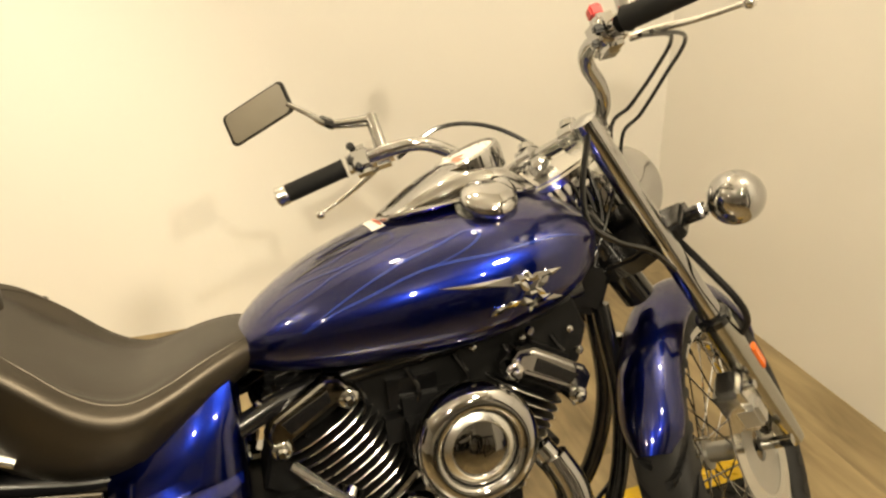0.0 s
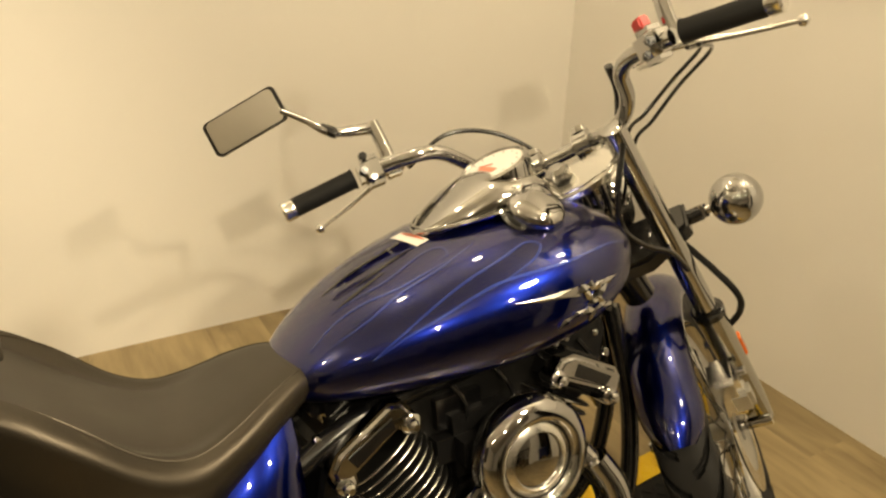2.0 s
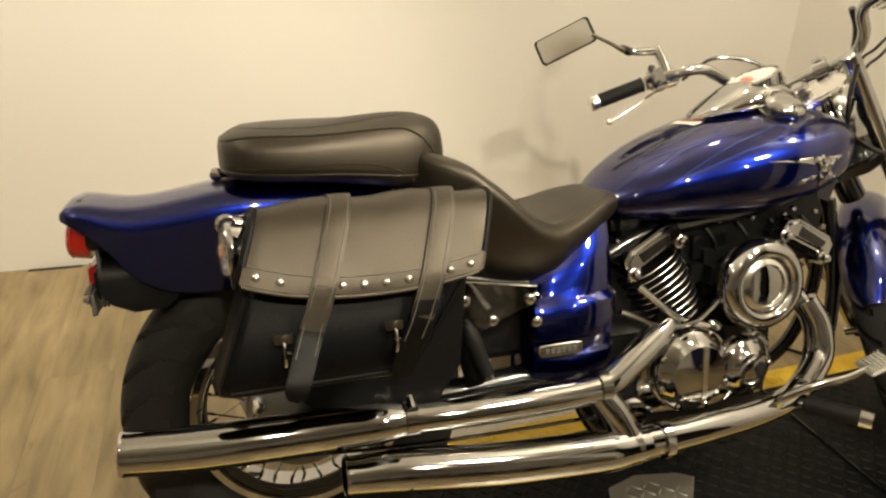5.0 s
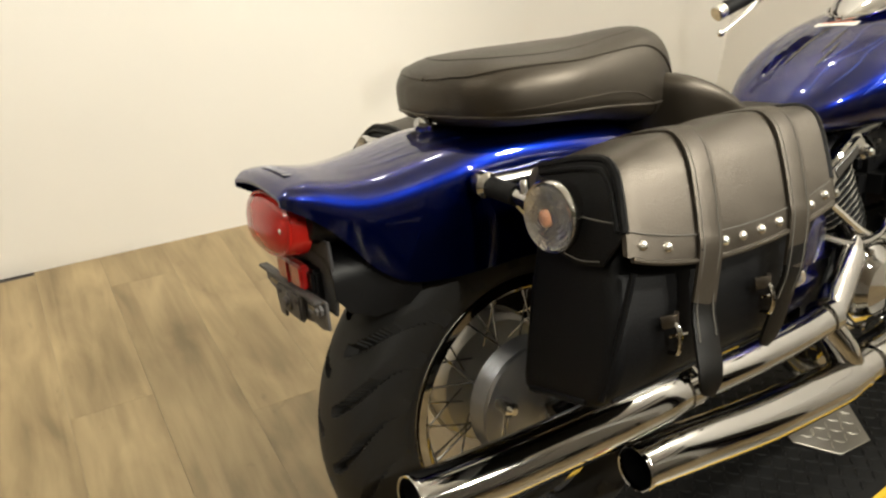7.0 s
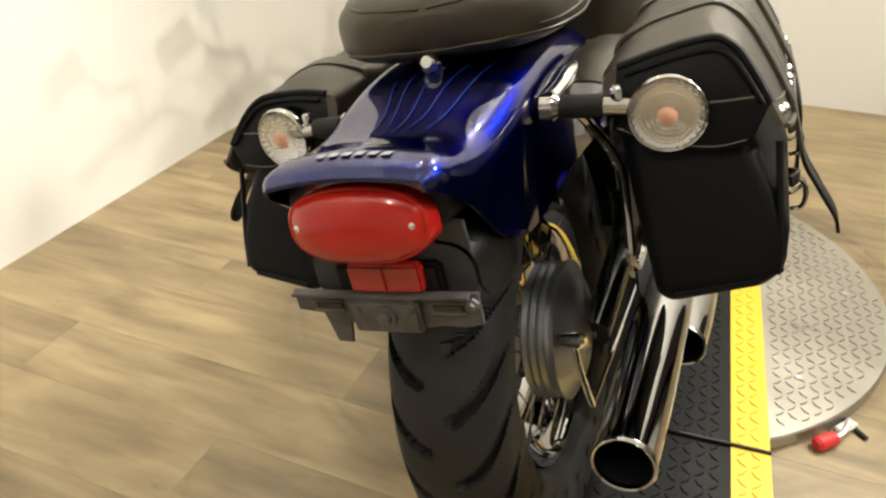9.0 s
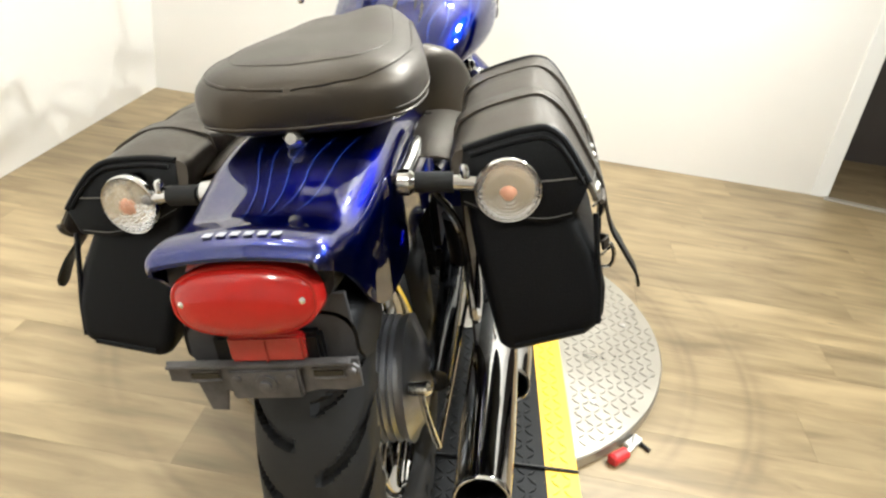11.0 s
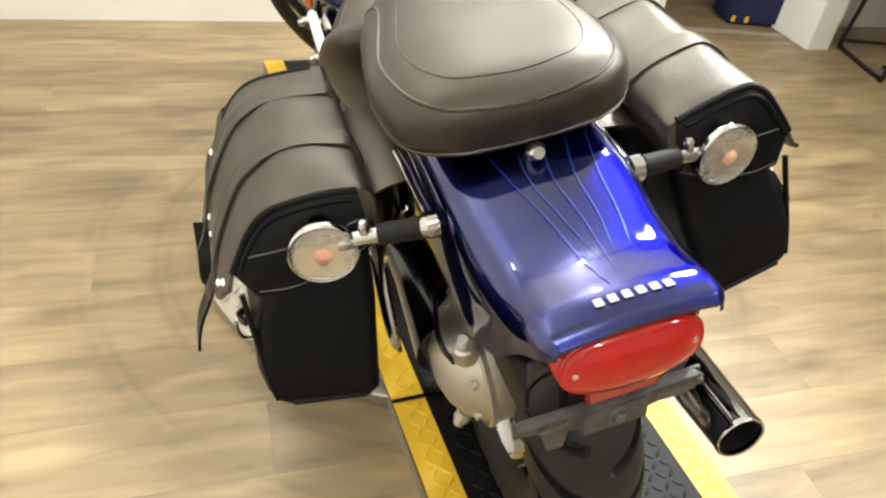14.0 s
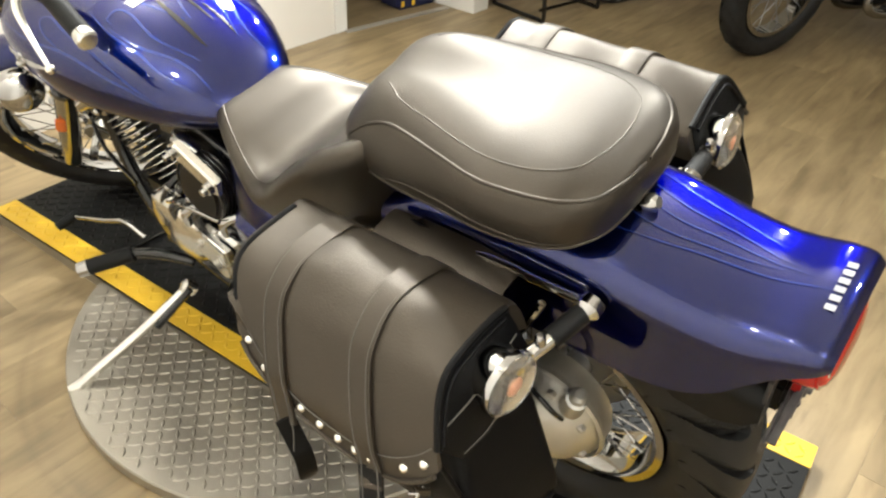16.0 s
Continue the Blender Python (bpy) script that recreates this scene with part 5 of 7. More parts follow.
# black hoses and a cast bracket between the left cover and the side cover
for k in range(5):
    x = 0.745 + 0.036 * k
    part("hose", tube([(x - 0.02, 0.085, 0.470), (x, 0.125, 0.445), (x + 0.022, 0.145, 0.405), (x + 0.020, 0.140, 0.372)], 0.0075, 9), BLACK, bike)
    part("hose_clamp", turned([(-0.004, 0.0088), (-0.003, 0.0096), (0.003, 0.0096), (0.004, 0.0088)], (x + 0.003, 0.129, 0.440), (0.5, 0.45, -0.75), 14), CHROME, bike)
part("case_bracket", slab([(0.69, 0.385), (0.745, 0.405), (0.775, 0.365), (0.805, 0.355), (0.800, 0.330), (0.765, 0.320), (0.735, 0.285), (0.705, 0.300)], 0.022, (0, 0.170, 0), Matrix(((1, 0, 0), (0, 0, -1), (0, 1, 0))), 0.006, 2), POLISHED, bike, "cast aluminium linkage bracket")

# ---- exhaust ----
def open_end(bm, at):
    """Take away the closing face nearest to a place."""
    far = [f for f in bm.faces if len(f.verts) > 4]
    bmesh.ops.delete(bm, geom=[min(far, key=lambda f: (f.calc_center_median() - Vector(at)).length)], context="FACES_ONLY")
    return bm


upper = part("upper_muffler", open_end(tube([(-0.284, -0.209, 0.363), (-0.16, -0.209, 0.352), (0.02, -0.211, 0.347), (0.13, -0.212, 0.345), (0.19, -0.213, 0.342)], [0.0355, 0.0385, 0.0385, 0.036, 0.027], 32, 5), (-0.284, -0.209, 0.363)), CHROME, bike, "long chrome upper muffler")
part("outlet_rim", turned([(-0.003, 0.0365), (-0.005, 0.035), (-0.004, 0.0325), (0.004, 0.0330), (0.004, 0.0362)], (-0.284, -0.209, 0.363), (1, -0.006, -0.075), 32, closed=True), CHROME, upper)
part("outlet", open_end(turned([(0.000, 0.0340), (0.004, 0.0325), (0.16, 0.030), (0.18, 0.001)], (-0.284, -0.209, 0.363), (1, -0.006, -0.075), 32), (-0.284, -0.209, 0.363)), PLASTIC, upper, "dark hollow outlet")
part("upper_pipe", tube([(0.17, -0.213, 0.343), (0.34, -0.210, 0.334), (0.52, -0.200, 0.330), (0.59, -0.190, 0.336), (0.66, -0.165, 0.365), (0.73, -0.140, 0.395)], [0.0265, 0.0265, 0.0265, 0.028, 0.030, 0.031], 24, 6), CHROME, bike, "chrome exhaust pipe")
part("pipe_end", tube([(0.722, -0.142, 0.392), (0.76, -0.125, 0.410), (0.78, -0.10, 0.43)], [0.026, 0.024, 0.022], 20), CHROME, bike)
for x, z in ((0.185, 0.344), (0.575, 0.333)):
    part("pipe_clamp", turned([(-0.012, 0.030), (-0.011, 0.033), (0.011, 0.033), (0.012, 0.030)], (x, -0.212 + max(0, x - 0.3) * 0.07, z), (1, 0, 0.0), 28), CHROME, bike)
part("clamp_bolt", tube([(0.185, -0.235, 0.372), (0.185, -0.215, 0.386)], 0.007, 8, 1), CHROME, bike)
lower_can = part("lower_muffler", open_end(tube([(0.066, -0.229, 0.264), (0.16, -0.228, 0.255), (0.34, -0.227, 0.230), (0.50, -0.224, 0.216), (0.58, -0.222, 0.210), (0.66, -0.219, 0.210)], [0.034, 0.039, 0.041, 0.041, 0.040, 0.033], 32, 5), (0.066, -0.229, 0.264)), CHROME, bike, "long chrome lower muffler")
part("outlet_rim", turned([(-0.003, 0.0350), (-0.005, 0.0335), (-0.004, 0.0310), (0.004, 0.0315), (0.004, 0.0347)], (0.066, -0.229, 0.264), (1, 0, -0.06), 32, closed=True), CHROME, lower_can)
part("outlet", open_end(turned([(0.000, 0.0325), (0.004, 0.031), (0.16, 0.029), (0.18, 0.001)], (0.066, -0.229, 0.264), (1, 0, -0.06), 32), (0.066, -0.229, 0.264)), PLASTIC, lower_can, "dark hollow outlet")
part("lower_pipe", tube([(0.65, -0.219, 0.210), (0.80, -0.212, 0.214), (0.96, -0.200, 0.220), (1.06, -0.180, 0.240), (1.115, -0.160, 0.300), (1.118, -0.145, 0.380), (1.085, -0.120, 0.440)], [0.033, 0.031, 0.027, 0.026, 0.024, 0.023, 0.022], 24, 6), CHROME, bike, "chrome front exhaust pipe")
part("heat_shield", tube([(1.07, -0.190, 0.255), (1.122, -0.172, 0.310), (1.124, -0.158, 0.375), (1.10, -0.140, 0.430)], [0.026, 0.027, 0.026, 0.024], 20), CHROME, bike)
part("joint_pipe", tube([(0.565, -0.190, 0.325), (0.60, -0.205, 0.275), (0.625, -0.212, 0.225)], [0.030, 0.031, 0.031], 20), CHROME, bike, "chrome joining pipe")
for x in (0.63, 0.70):
    part("pipe_clamp", turned([(-0.010, 0.034), (-0.009, 0.038), (0.009, 0.038), (0.010, 0.034)], (x, -0.218, 0.210), (1, 0, 0.02), 28), CHROME, bike)

# ---- rider controls low down ----
for s in (-1, 1):
    peg = part("footpeg", tube([(1.050, s * 0.215, 0.226), (1.114, s * 0.300, 0.220)], 0.019, 18, 1), RUBBER, bike, "black rubber footpeg with a chrome end")
    part("peg_end", tube([(1.112, s * 0.298, 0.220), (1.126, s * 0.318, 0.2185)], [0.020, 0.018], 16, 1), CHROME, peg)
    part("peg_bracket", tube([(0.93, s * 0.14, 0.20), (1.00, s * 0.18, 0.222), (1.055, s * 0.218, 0.226)], [0.012, 0.013, 0.012], 12), BLACK, bike)
part("brake_pedal", tube([(0.985, -0.205, 0.215), (0.975, -0.225, 0.250), (1.02, -0.245, 0.278), (1.10, -0.262, 0.295), (1.155, -0.268, 0.312)], [0.010, 0.010, 0.010, 0.008, 0.007], 10), CHROME, bike, "chrome brake pedal arm")
pad = part("pedal_pad", box((1.168, -0.270, 0.318), (0.060, 0.052, 0.010), 0.004, Euler((0.25, -0.35, -0.1)).to_matrix()), CAST, bike, "ribbed pedal pad")
for k in range(7):
    part("pad_rib", box((1.168 + (-0.024 + 0.008 * k), -0.270, 0.3245 + (-0.024 + 0.008 * k) * 0.36), (0.003, 0.046, 0.003), 0.0008, Euler((0.25, -0.35, -0.1)).to_matrix()), POLISHED, pad)
foot = BIKE.inverted() @ Vector((0.945, 0.500, Z_DISC + 0.006))
top = Vector((0.885, 0.195, 0.190))
stand = part("side_stand", tube([top, top.lerp(foot, 0.08), top.lerp(foot, 0.5) + Vector((0, 0, -0.004)), top.lerp(foot, 0.86), foot], [0.013, 0.012, 0.0115, 0.011, 0.010], 12), POLISHED, bike, "bare metal side stand folded out")
part("stand_foot", tube([foot + Vector((-0.012, -0.045, 0.012)), foot + Vector((0, 0, 0.0)), foot + Vector((0.012, 0.022, -0.004))], [0.012, 0.013, 0.010], 10, flat=0.5), POLISHED, stand)
part("stand_pivot", turned([(-0.014, 0.017), (0.014, 0.017), (0.018, 0.010)], top, (0.3, 0.5, 0.8), 14), POLISHED, stand)
part("stand_spring", tube([top + Vector((-0.03, 0.01, 0.02)), top.lerp(foot, 0.35) + Vector((-0.015, 0, -0.012))], 0.008, 8, 1), BLACK, stand)

# ---- front end: built straight, then turned to the left about the steering axis ----
OFF = -0.005
FWD = Vector((math.cos(RAKE), 0, math.sin(RAKE)))


def front(name, bm, mat, label="", parent=None, smooth=True):
    bm.transform(STEER)
    return part(name, bm, mat, parent or bike, label, smooth)


def on_fork(z, y, off=OFF):
    """A place on the fork's line at height z."""
    t = (z - off * FWD.z - HEAD.z) / AXIS.z
    p = HEAD + AXIS * t + FWD * off
    return Vector((p.x, y, p.z))


AXLE = Vector((1.510, 0, 0.286))
FORK_Y = 0.102
LOWER = Matrix.Translation(HEAD) @ Matrix.Rotation(radians(STEERED + 2), 4, AXIS) @ Matrix.Rotation(radians(3.7), 4, "X") @ Matrix.Translation(-HEAD)


def lower(name, bm, mat, label="", parent=None, smooth=True):
    """As front, for what hangs below the yokes."""
    bm.transform(LOWER)
    return part(name, bm, mat, parent or bike, label, smooth)


fwheel = wheel("front_wheel", LOWER @ Matrix.Translation(AXLE), 0.312, 0.236, 0.051, 0.033, 0.032, 0.045, 28, "chrome wire-spoked front wheel")
part("brake_disc", turned([(-0.002, 0.090), (-0.002, 0.130), (0.002, 0.130), (0.002, 0.090)], (0, -0.064, 0), (0, 1, 0), 56, closed=True), POLISHED, fwheel, "bare steel brake disc")
part("disc_carrier", turned([(-0.003, 0.030), (-0.003, 0.102), (0.003, 0.102), (0.003, 0.030)], (0, -0.060, 0), (0, 1, 0), 32, closed=True), CAST, fwheel)
for s in (-1, 1):
    y = s * FORK_Y
    fork = lower("fork_tube", tube([on_fork(0.895, y), on_fork(0.50, y)], 0.0205, 24, 1), CHROME, "chrome fork tube")
    lower("fork_slider", tube([on_fork(0.545, y), on_fork(0.52, y), on_fork(0.42, y), on_fork(0.33, y), on_fork(0.272, y) + Vector((0.002, 0, 0))], [0.029, 0.028, 0.027, 0.026, 0.022], 24, 4), SLIDER, "polished aluminium fork slider", fork)
    lower("fork_seal", turned([(0, 0.031), (0.012, 0.031), (0.016, 0.026)], on_fork(0.538, y), AXIS, 24), BLACK, "", fork)
    lower("fork_cap", turned([(0, 0.021), (0.012, 0.021), (0.016, 0.012)], on_fork(0.893, y), AXIS, 20), CHROME, "", fork)
    ind = front("front_indicator", tube([on_fork(0.715, s * 0.105, 0.05), on_fork(0.715, s * 0.165, 0.05)], 0.014, 16, 1), BLACK, "chrome ball-shaped front indicator")
    front("stem", tube([on_fork(0.716, s * 0.160, 0.05), on_fork(0.716, s * 0.200, 0.05)], 0.0085, 14, 1), CHROME, "", ind)
    front("clip", turned([(-0.012, 0.011), (0.012, 0.011)], on_fork(0.716, s * 0.164, 0.05), (0, 0, 1), 12), CHROME, "", ind)
    c = on_fork(0.714, s * 0.224, 0.05)
    front("shell", turned([(-0.046, 0.004), (-0.043, 0.018), (-0.030, 0.035), (-0.012, 0.044), (0.004, 0.0455), (0.018, 0.0445), (0.028, 0.040), (0.030, 0.037)], c, (1, 0, 0), 36), CHROME, "chrome ball shell", ind)
    front("lens", turned([(0.026, 0.037), (0.031, 0.034), (0.035, 0.022), (0.036, 0.008), (0.0362, 0.001)], c, (1, 0, 0), 32), GLASS, "clear lens", ind)
lower("front_axle", tube([AXLE + Vector((0, -0.125, 0)), AXLE + Vector((0, 0.125, 0))], 0.011, 14, 1), CHROME)
for s in (-1, 1):
    lower("side_reflector", box(on_fork(0.452, s * (FORK_Y + 0.027), 0.008), (0.024, 0.008, 0.052), 0.003, Matrix.Rotation(radians(-35), 3, "Y")), AMBER, "amber side reflector")
# front brake
cal = lower("brake_caliper", box(on_fork(0.385, -0.080, -0.062), (0.070, 0.055, 0.105), 0.010, Matrix.Rotation(radians(-35), 3, "Y"), segments=2), POLISHED, "bare aluminium brake caliper")
lower("caliper_bridge", box(on_fork(0.365, -0.096, -0.078), (0.040, 0.045, 0.055), 0.008, Matrix.Rotation(radians(-35), 3, "Y")), CAST, "", cal)
lower("caliper_bolt", turned([(0, 0.009), (0.015, 0.009), (0.018, 0.005)], on_fork(0.41, -0.104, -0.05), (0, -1, 0), 10), CHROME, "", cal)
lower("caliper_bracket", box(on_fork(0.355, -0.088, -0.03), (0.06, 0.02, 0.09), 0.006, Matrix.Rotation(radians(-35), 3, "Y")), BLACK, "", cal)


# front fender: an arch round the wheel
def front_fender():
    rings = []
    R = 0.346
    for k in range(33):
        a = radians(30 + (165 - 30) * k / 32)
        w = 0.058 * min(1, 0.55 + 0.9 * math.sin(math.pi * k / 32) ** 0.5)
        c = Vector((AXLE.x + 0.0, 0, AXLE.z))
        outer, inner = [], []
        for j in range(15):
            f = -1 + 2 * j / 14
            b = f * math.pi / 2
            y = w * math.sin(b)
            drop = 0.055 * (1 - math.cos(b)) ** 0.9
            for lst, r in ((outer, R - drop), (inner, R - drop - 0.004)):
                lst.append(c + Vector((r * math.cos(a), y * (1 if lst is outer else 0.96), r * math.sin(a))))
        rings.append(outer + list(reversed(inner)))
    return rings_mesh(rings)


ff = lower("front_fender", front_fender(), BLUE, "deep blue metallic front fender")
for s in (-1, 1):
    for z in (0.47, 0.41):
        lower("fender_bolt", turned([(0, 0.007), (0.012, 0.007), (0.015, 0.004)], on_fork(z, s * 0.064, 0.0), (0, s, 0), 10), CHROME, "", ff)
    lower("fender_stay", tube([on_fork(0.47, s * 0.070, 0.01), on_fork(0.50, s * 0.092, 0.03)], 0.010, 8, 1), CHROME, "", ff)
# yokes
front("top_yoke", slab([(-0.040, -0.085), (0.01, -0.118), (0.062, -0.120), (0.070, -0.095), (0.03, -0.045), (0.03, 0.045), (0.070, 0.095), (0.062, 0.120), (0.01, 0.118), (-0.040, 0.085), (-0.058, 0.04), (-0.058, -0.04)], 0.020, tuple(HEAD + AXIS * 0.205), Matrix.Rotation(-RAKE, 3, "Y"), 0.006, 3), POLISHED, "polished aluminium top fork yoke")
for s in (-1, 1):
    front("fork_cap", turned([(0, 0.020), (0.006, 0.020), (0.010, 0.015), (0.018, 0.014), (0.020, 0.010)], tuple(HEAD + AXIS * 0.222 + FWD * 0.035 + Vector((0, s * 0.102, 0))), AXIS, 12), CHROME)
front("stem_nut", turned([(0, 0.022), (0.012, 0.022), (0.018, 0.014)], tuple(HEAD + AXIS * 0.230), AXIS, 6), CHROME)
front("lower_yoke", slab([(-0.045, -0.06), (0.01, -0.14), (0.075, -0.14), (0.080, 0), (0.075, 0.14), (0.01, 0.14), (-0.045, 0.06)], 0.034, tuple(HEAD + AXIS * -0.005), Matrix.Rotation(-RAKE, 3, "Y"), 0.006, 2), BLACK, "black lower fork yoke")
# headlamp
hl = HEAD + FWD * 0.13 + AXIS * 0.075
lamp_axis = Vector((1, 0, -0.03))
head = front("headlamp", turned([(-0.085, 0.004), (-0.080, 0.035), (-0.060, 0.062), (-0.030, 0.080), (0.010, 0.088), (0.040, 0.090), (0.052, 0.092), (0.056, 0.084)], hl, lamp_axis, 40), CHROME, "chrome round headlamp shell")
front("lens", turned([(0.050, 0.086), (0.058, 0.078), (0.066, 0.050), (0.069, 0.001)], hl, lamp_axis, 36), GLASS, "clear headlamp glass", head)
front("reflector", turned([(-0.02, 0.010), (0.0, 0.045), (0.03, 0.072), (0.050, 0.084)], hl, lamp_axis, 36), REFLECTOR, "", head)
front("headlamp_bracket", tube([tuple(HEAD + FWD * 0.05 + AXIS * 0.06), tuple(hl + Vector((-0.05, 0, -0.03)))], 0.016, 12, 1), BLACK)
# handlebar
LEFT = [(1.232, 0.0, 0.905), (1.232, 0.065, 0.905), (1.226, 0.108, 0.908), (1.170, 0.138, 0.955), (1.105, 0.158, 0.988), (1.058, 0.200, 0.996), (1.030, 0.270, 0.999)]
RIGHT = [(1.230, -0.060, 0.905), (1.212, -0.098, 0.903), (1.192, -0.132, 0.912), (1.158, -0.156, 0.934), (1.115, -0.168, 0.964), (1.088, -0.196, 0.974), (1.045, -0.262, 0.963)]
full = list(reversed(RIGHT)) + LEFT
bar = front("handlebar", tube(full, 0.0125, 18, 6), CHROME, "chrome swept-back handlebar")
for s in (-1, 1):
    riser = front("riser", tube([(1.240, s * 0.046, 0.858), (1.238, s * 0.046, 0.885)], [0.021, 0.020], 20, 1), CHROME, "chrome handlebar riser")
    front("riser_clamp", turned([(-0.016, 0.019), (-0.014, 0.024), (0.014, 0.024), (0.016, 0.019)], (1.232, s * 0.046, 0.905), (0, 1, 0), 24), CHROME, "", riser)
    front("riser_top", tube([(1.236, s * 0.046, 0.925), (1.238, s * 0.046, 0.936)], [0.017, 0.014], 16, 1), CHROME, "", riser)
    a, b = (Vector((1.025, 0.284, 1.000)), Vector((0.944, 0.386, 0.988))) if s > 0 else (Vector((1.037, -0.276, 0.961)), Vector((0.994, -0.400, 0.930)))
    d = (b - a).normalized()
    grip = front("handgrip", tube([a, a + d * 0.004, b - d * 0.022, b - d * 0.020], [0.0185, 0.0165, 0.0165, 0.0155], 20, 1), RUBBER, "black rubber handgrip with a metal end")
    front("grip_end", tube([b - d * 0.021, b - d * 0.018, b - d * 0.003, b], [0.0165, 0.0175, 0.0175, 0.014], 18, 1), POLISHED, "metal grip end", grip)
    c = a.lerp(Vector((1.058, 0.205, 0.997)) if s > 0 else Vector((1.088, -0.200, 0.976)), 0.40 if s > 0 else 0.58)
    sw = front("switch_housing", box(c, (0.048, 0.050, 0.052), 0.012, Matrix.Rotation(s * radians(-52) + math.pi / 2, 3, "Z"), segments=3), CHROME, "chrome switch housing")
    if s < 0:
        front("stop_switch", box(c + Vector((-0.004, 0.004, 0.034)), (0.024, 0.018, 0.018), 0.003, Matrix.Rotation(radians(40), 3, "Z")), RED_SWITCH, "red stop switch", sw)
    else:
        front("dip_switch", box(c + Vector((-0.020, -0.004, 0.026)), (0.016, 0.014, 0.012), 0.003, Matrix.Rotation(radians(40), 3, "Z")), BLACK, "", sw)
    front("switch_button", box(c + Vector((-0.026, 0, 0.002)), (0.012, 0.016, 0.012), 0.003, Matrix.Rotation(s * radians(-40), 3, "Z")), BLACK, "", sw)
    front("switch_button", box(c + Vector((-0.024, s * -0.012, -0.014)), (0.012, 0.012, 0.010), 0.003, Matrix.Rotation(s * radians(-40), 3, "Z")), BLACK, "", sw)
    front("lever_mount", box(c + Vector((0.034, s * -0.020, -0.002)), (0.040, 0.042, 0.034), 0.008, Matrix.Rotation(s * radians(-52), 3, "Z"), segments=2), POLISHED, "", sw)
    tip = Vector((1.040, 0.394, 0.955)) if s > 0 else Vector((1.062, -0.413, 0.904))
    root = c + Vector((0.055, s * 0.010, -0.004))
    front("control_lever", tube([root, root.lerp(tip, 0.25) + Vector((0.010, 0, 0.003)), root.lerp(tip, 0.6) + Vector((0.008, 0, 0)), tip], [0.008, 0.0075, 0.0055, 0.0045], 10, 6, flat=0.75), POLISHED, "polished lever with a ball end", bike)
    lev = front("lever_ball", turned([(-0.008, 0.003), (-0.005, 0.0075), (0, 0.009), (0.005, 0.0075), (0.008, 0.003)], tip, d, 14), POLISHED)
    base = Vector((1.085, 0.240, 1.006)) if s > 0 else Vector((1.088, -0.262, 0.972))
    post = front("mirror_post", tube([base, base + Vector((0.002, 0.0, 0.035)), base + Vector((0.008, s * 0.006, 0.080))], [0.013, 0.012, 0.012], 16), CHROME, "rectangular mirror on a chrome stem")
    knee = base + Vector((0.008, s * 0.006, 0.072))
    knob = Vector((1.034, s * 0.292, 1.091 if s > 0 else 1.065))
    inner = Vector((1.006, s * 0.352, 1.160))
    front("stem", tube([knee, knob, knob.lerp(inner, 0.5), inner], [0.011, 0.008, 0.0052, 0.0048], 10), CHROME, "", post)
    front("lock_nut", tube([knob - (inner - knob) * 0.10, knob, knob + (inner - knob) * 0.22], [0.008, 0.0105, 0.008], 8, 1), BLACK, "", post)
    # glass corners: inner top, inner bottom, outer bottom, outer top
    q = [Vector((1.013, s * 0.352, 1.203)), Vector((1.012, s * 0.350, 1.152)), Vector((0.962, s * 0.482, 1.130)), Vector((0.966, s * 0.480, 1.198))]
    cen = sum(q, Vector()) / 4
    ux, uy = ((q[3] + q[2]) / 2 - (q[0] + q[1]) / 2), ((q[0] + q[3]) / 2 - (q[1] + q[2]) / 2)
    w, h = ux.length, uy.length * 1.08
    ux.normalize()
    n = ux.cross(uy).normalized()
    uy = n.cross(ux)
    if s > 0:
        tip_back = Matrix.Rotation(radians(-3), 3, ux)
        uy, n = tip_back @ uy, tip_back @ n
    if n.x > 0:
        n = -n
    rounded = []
    for sx, sy in ((1, 1), (-1, 1), (-1, -1), (1, -1)):
        for k in range(5):
            t = math.atan2(sy, sx) - math.pi / 4 + math.pi / 2 * k / 4
            rounded.append((sx * (w / 2 - 0.010) + 0.010 * math.cos(t), sy * (h / 2 - 0.010) + 0.010 * math.sin(t)))
    rounded.sort(key=lambda p: math.atan2(p[1] / h, p[0] / w))

    def plate(scale, z0, z1, taper=1.0):
        r0 = [cen + ux * x * scale * taper + uy * y * scale * taper + n * z0 for x, y in rounded]
        r1 = [cen + ux * x * scale + uy * y * scale + n * z1 for x, y in rounded]
        return rings_mesh([r0, r1])
    shell = front("mirror_shell", plate(1.0, -0.018, 0.0, 0.80), CHROME, "", post)
    front("mirror_rim", plate(1.03, -0.002, 0.003), BLACK, "", post)
    front("mirror_glass", plate(0.94, 0.002, 0.0042), MIRROR, "mirror glass", post)

# cables and hoses
def cable(points, r=0.004, name="cable", mat=BLACK, label=""):
    part(name, tube(points, r, 8, 8), mat, bike, label)


def sp(p):
    return STEER @ Vector(p)


cable([(1.200, -0.125, 0.925), (1.186, -0.125, 0.848), (1.194, -0.125, 0.790), (1.240, -0.126, 0.754), (1.298, -0.128, 0.730), (1.345, -0.120, 0.690)], 0.0052)
cable([sp((1.075, -0.270, 0.945)), sp((1.166, -0.281, 0.950)), sp((1.222, -0.222, 0.934)), sp((1.234, -0.160, 0.906)), sp((1.222, -0.122, 0.886)), sp((1.262, -0.070, 0.800)), Vector((1.24, -0.03, 0.70)), Vector((1.16, -0.03, 0.68))], 0.0034)
cable([sp((1.080, -0.285, 0.942)), sp((1.184, -0.294, 0.944)), sp((1.242, -0.226, 0.924)), sp((1.258, -0.162, 0.892)), sp((1.250, -0.122, 0.870)), sp((1.285, -0.080, 0.790)), sp((1.345, -0.105, 0.690))], 0.0034)
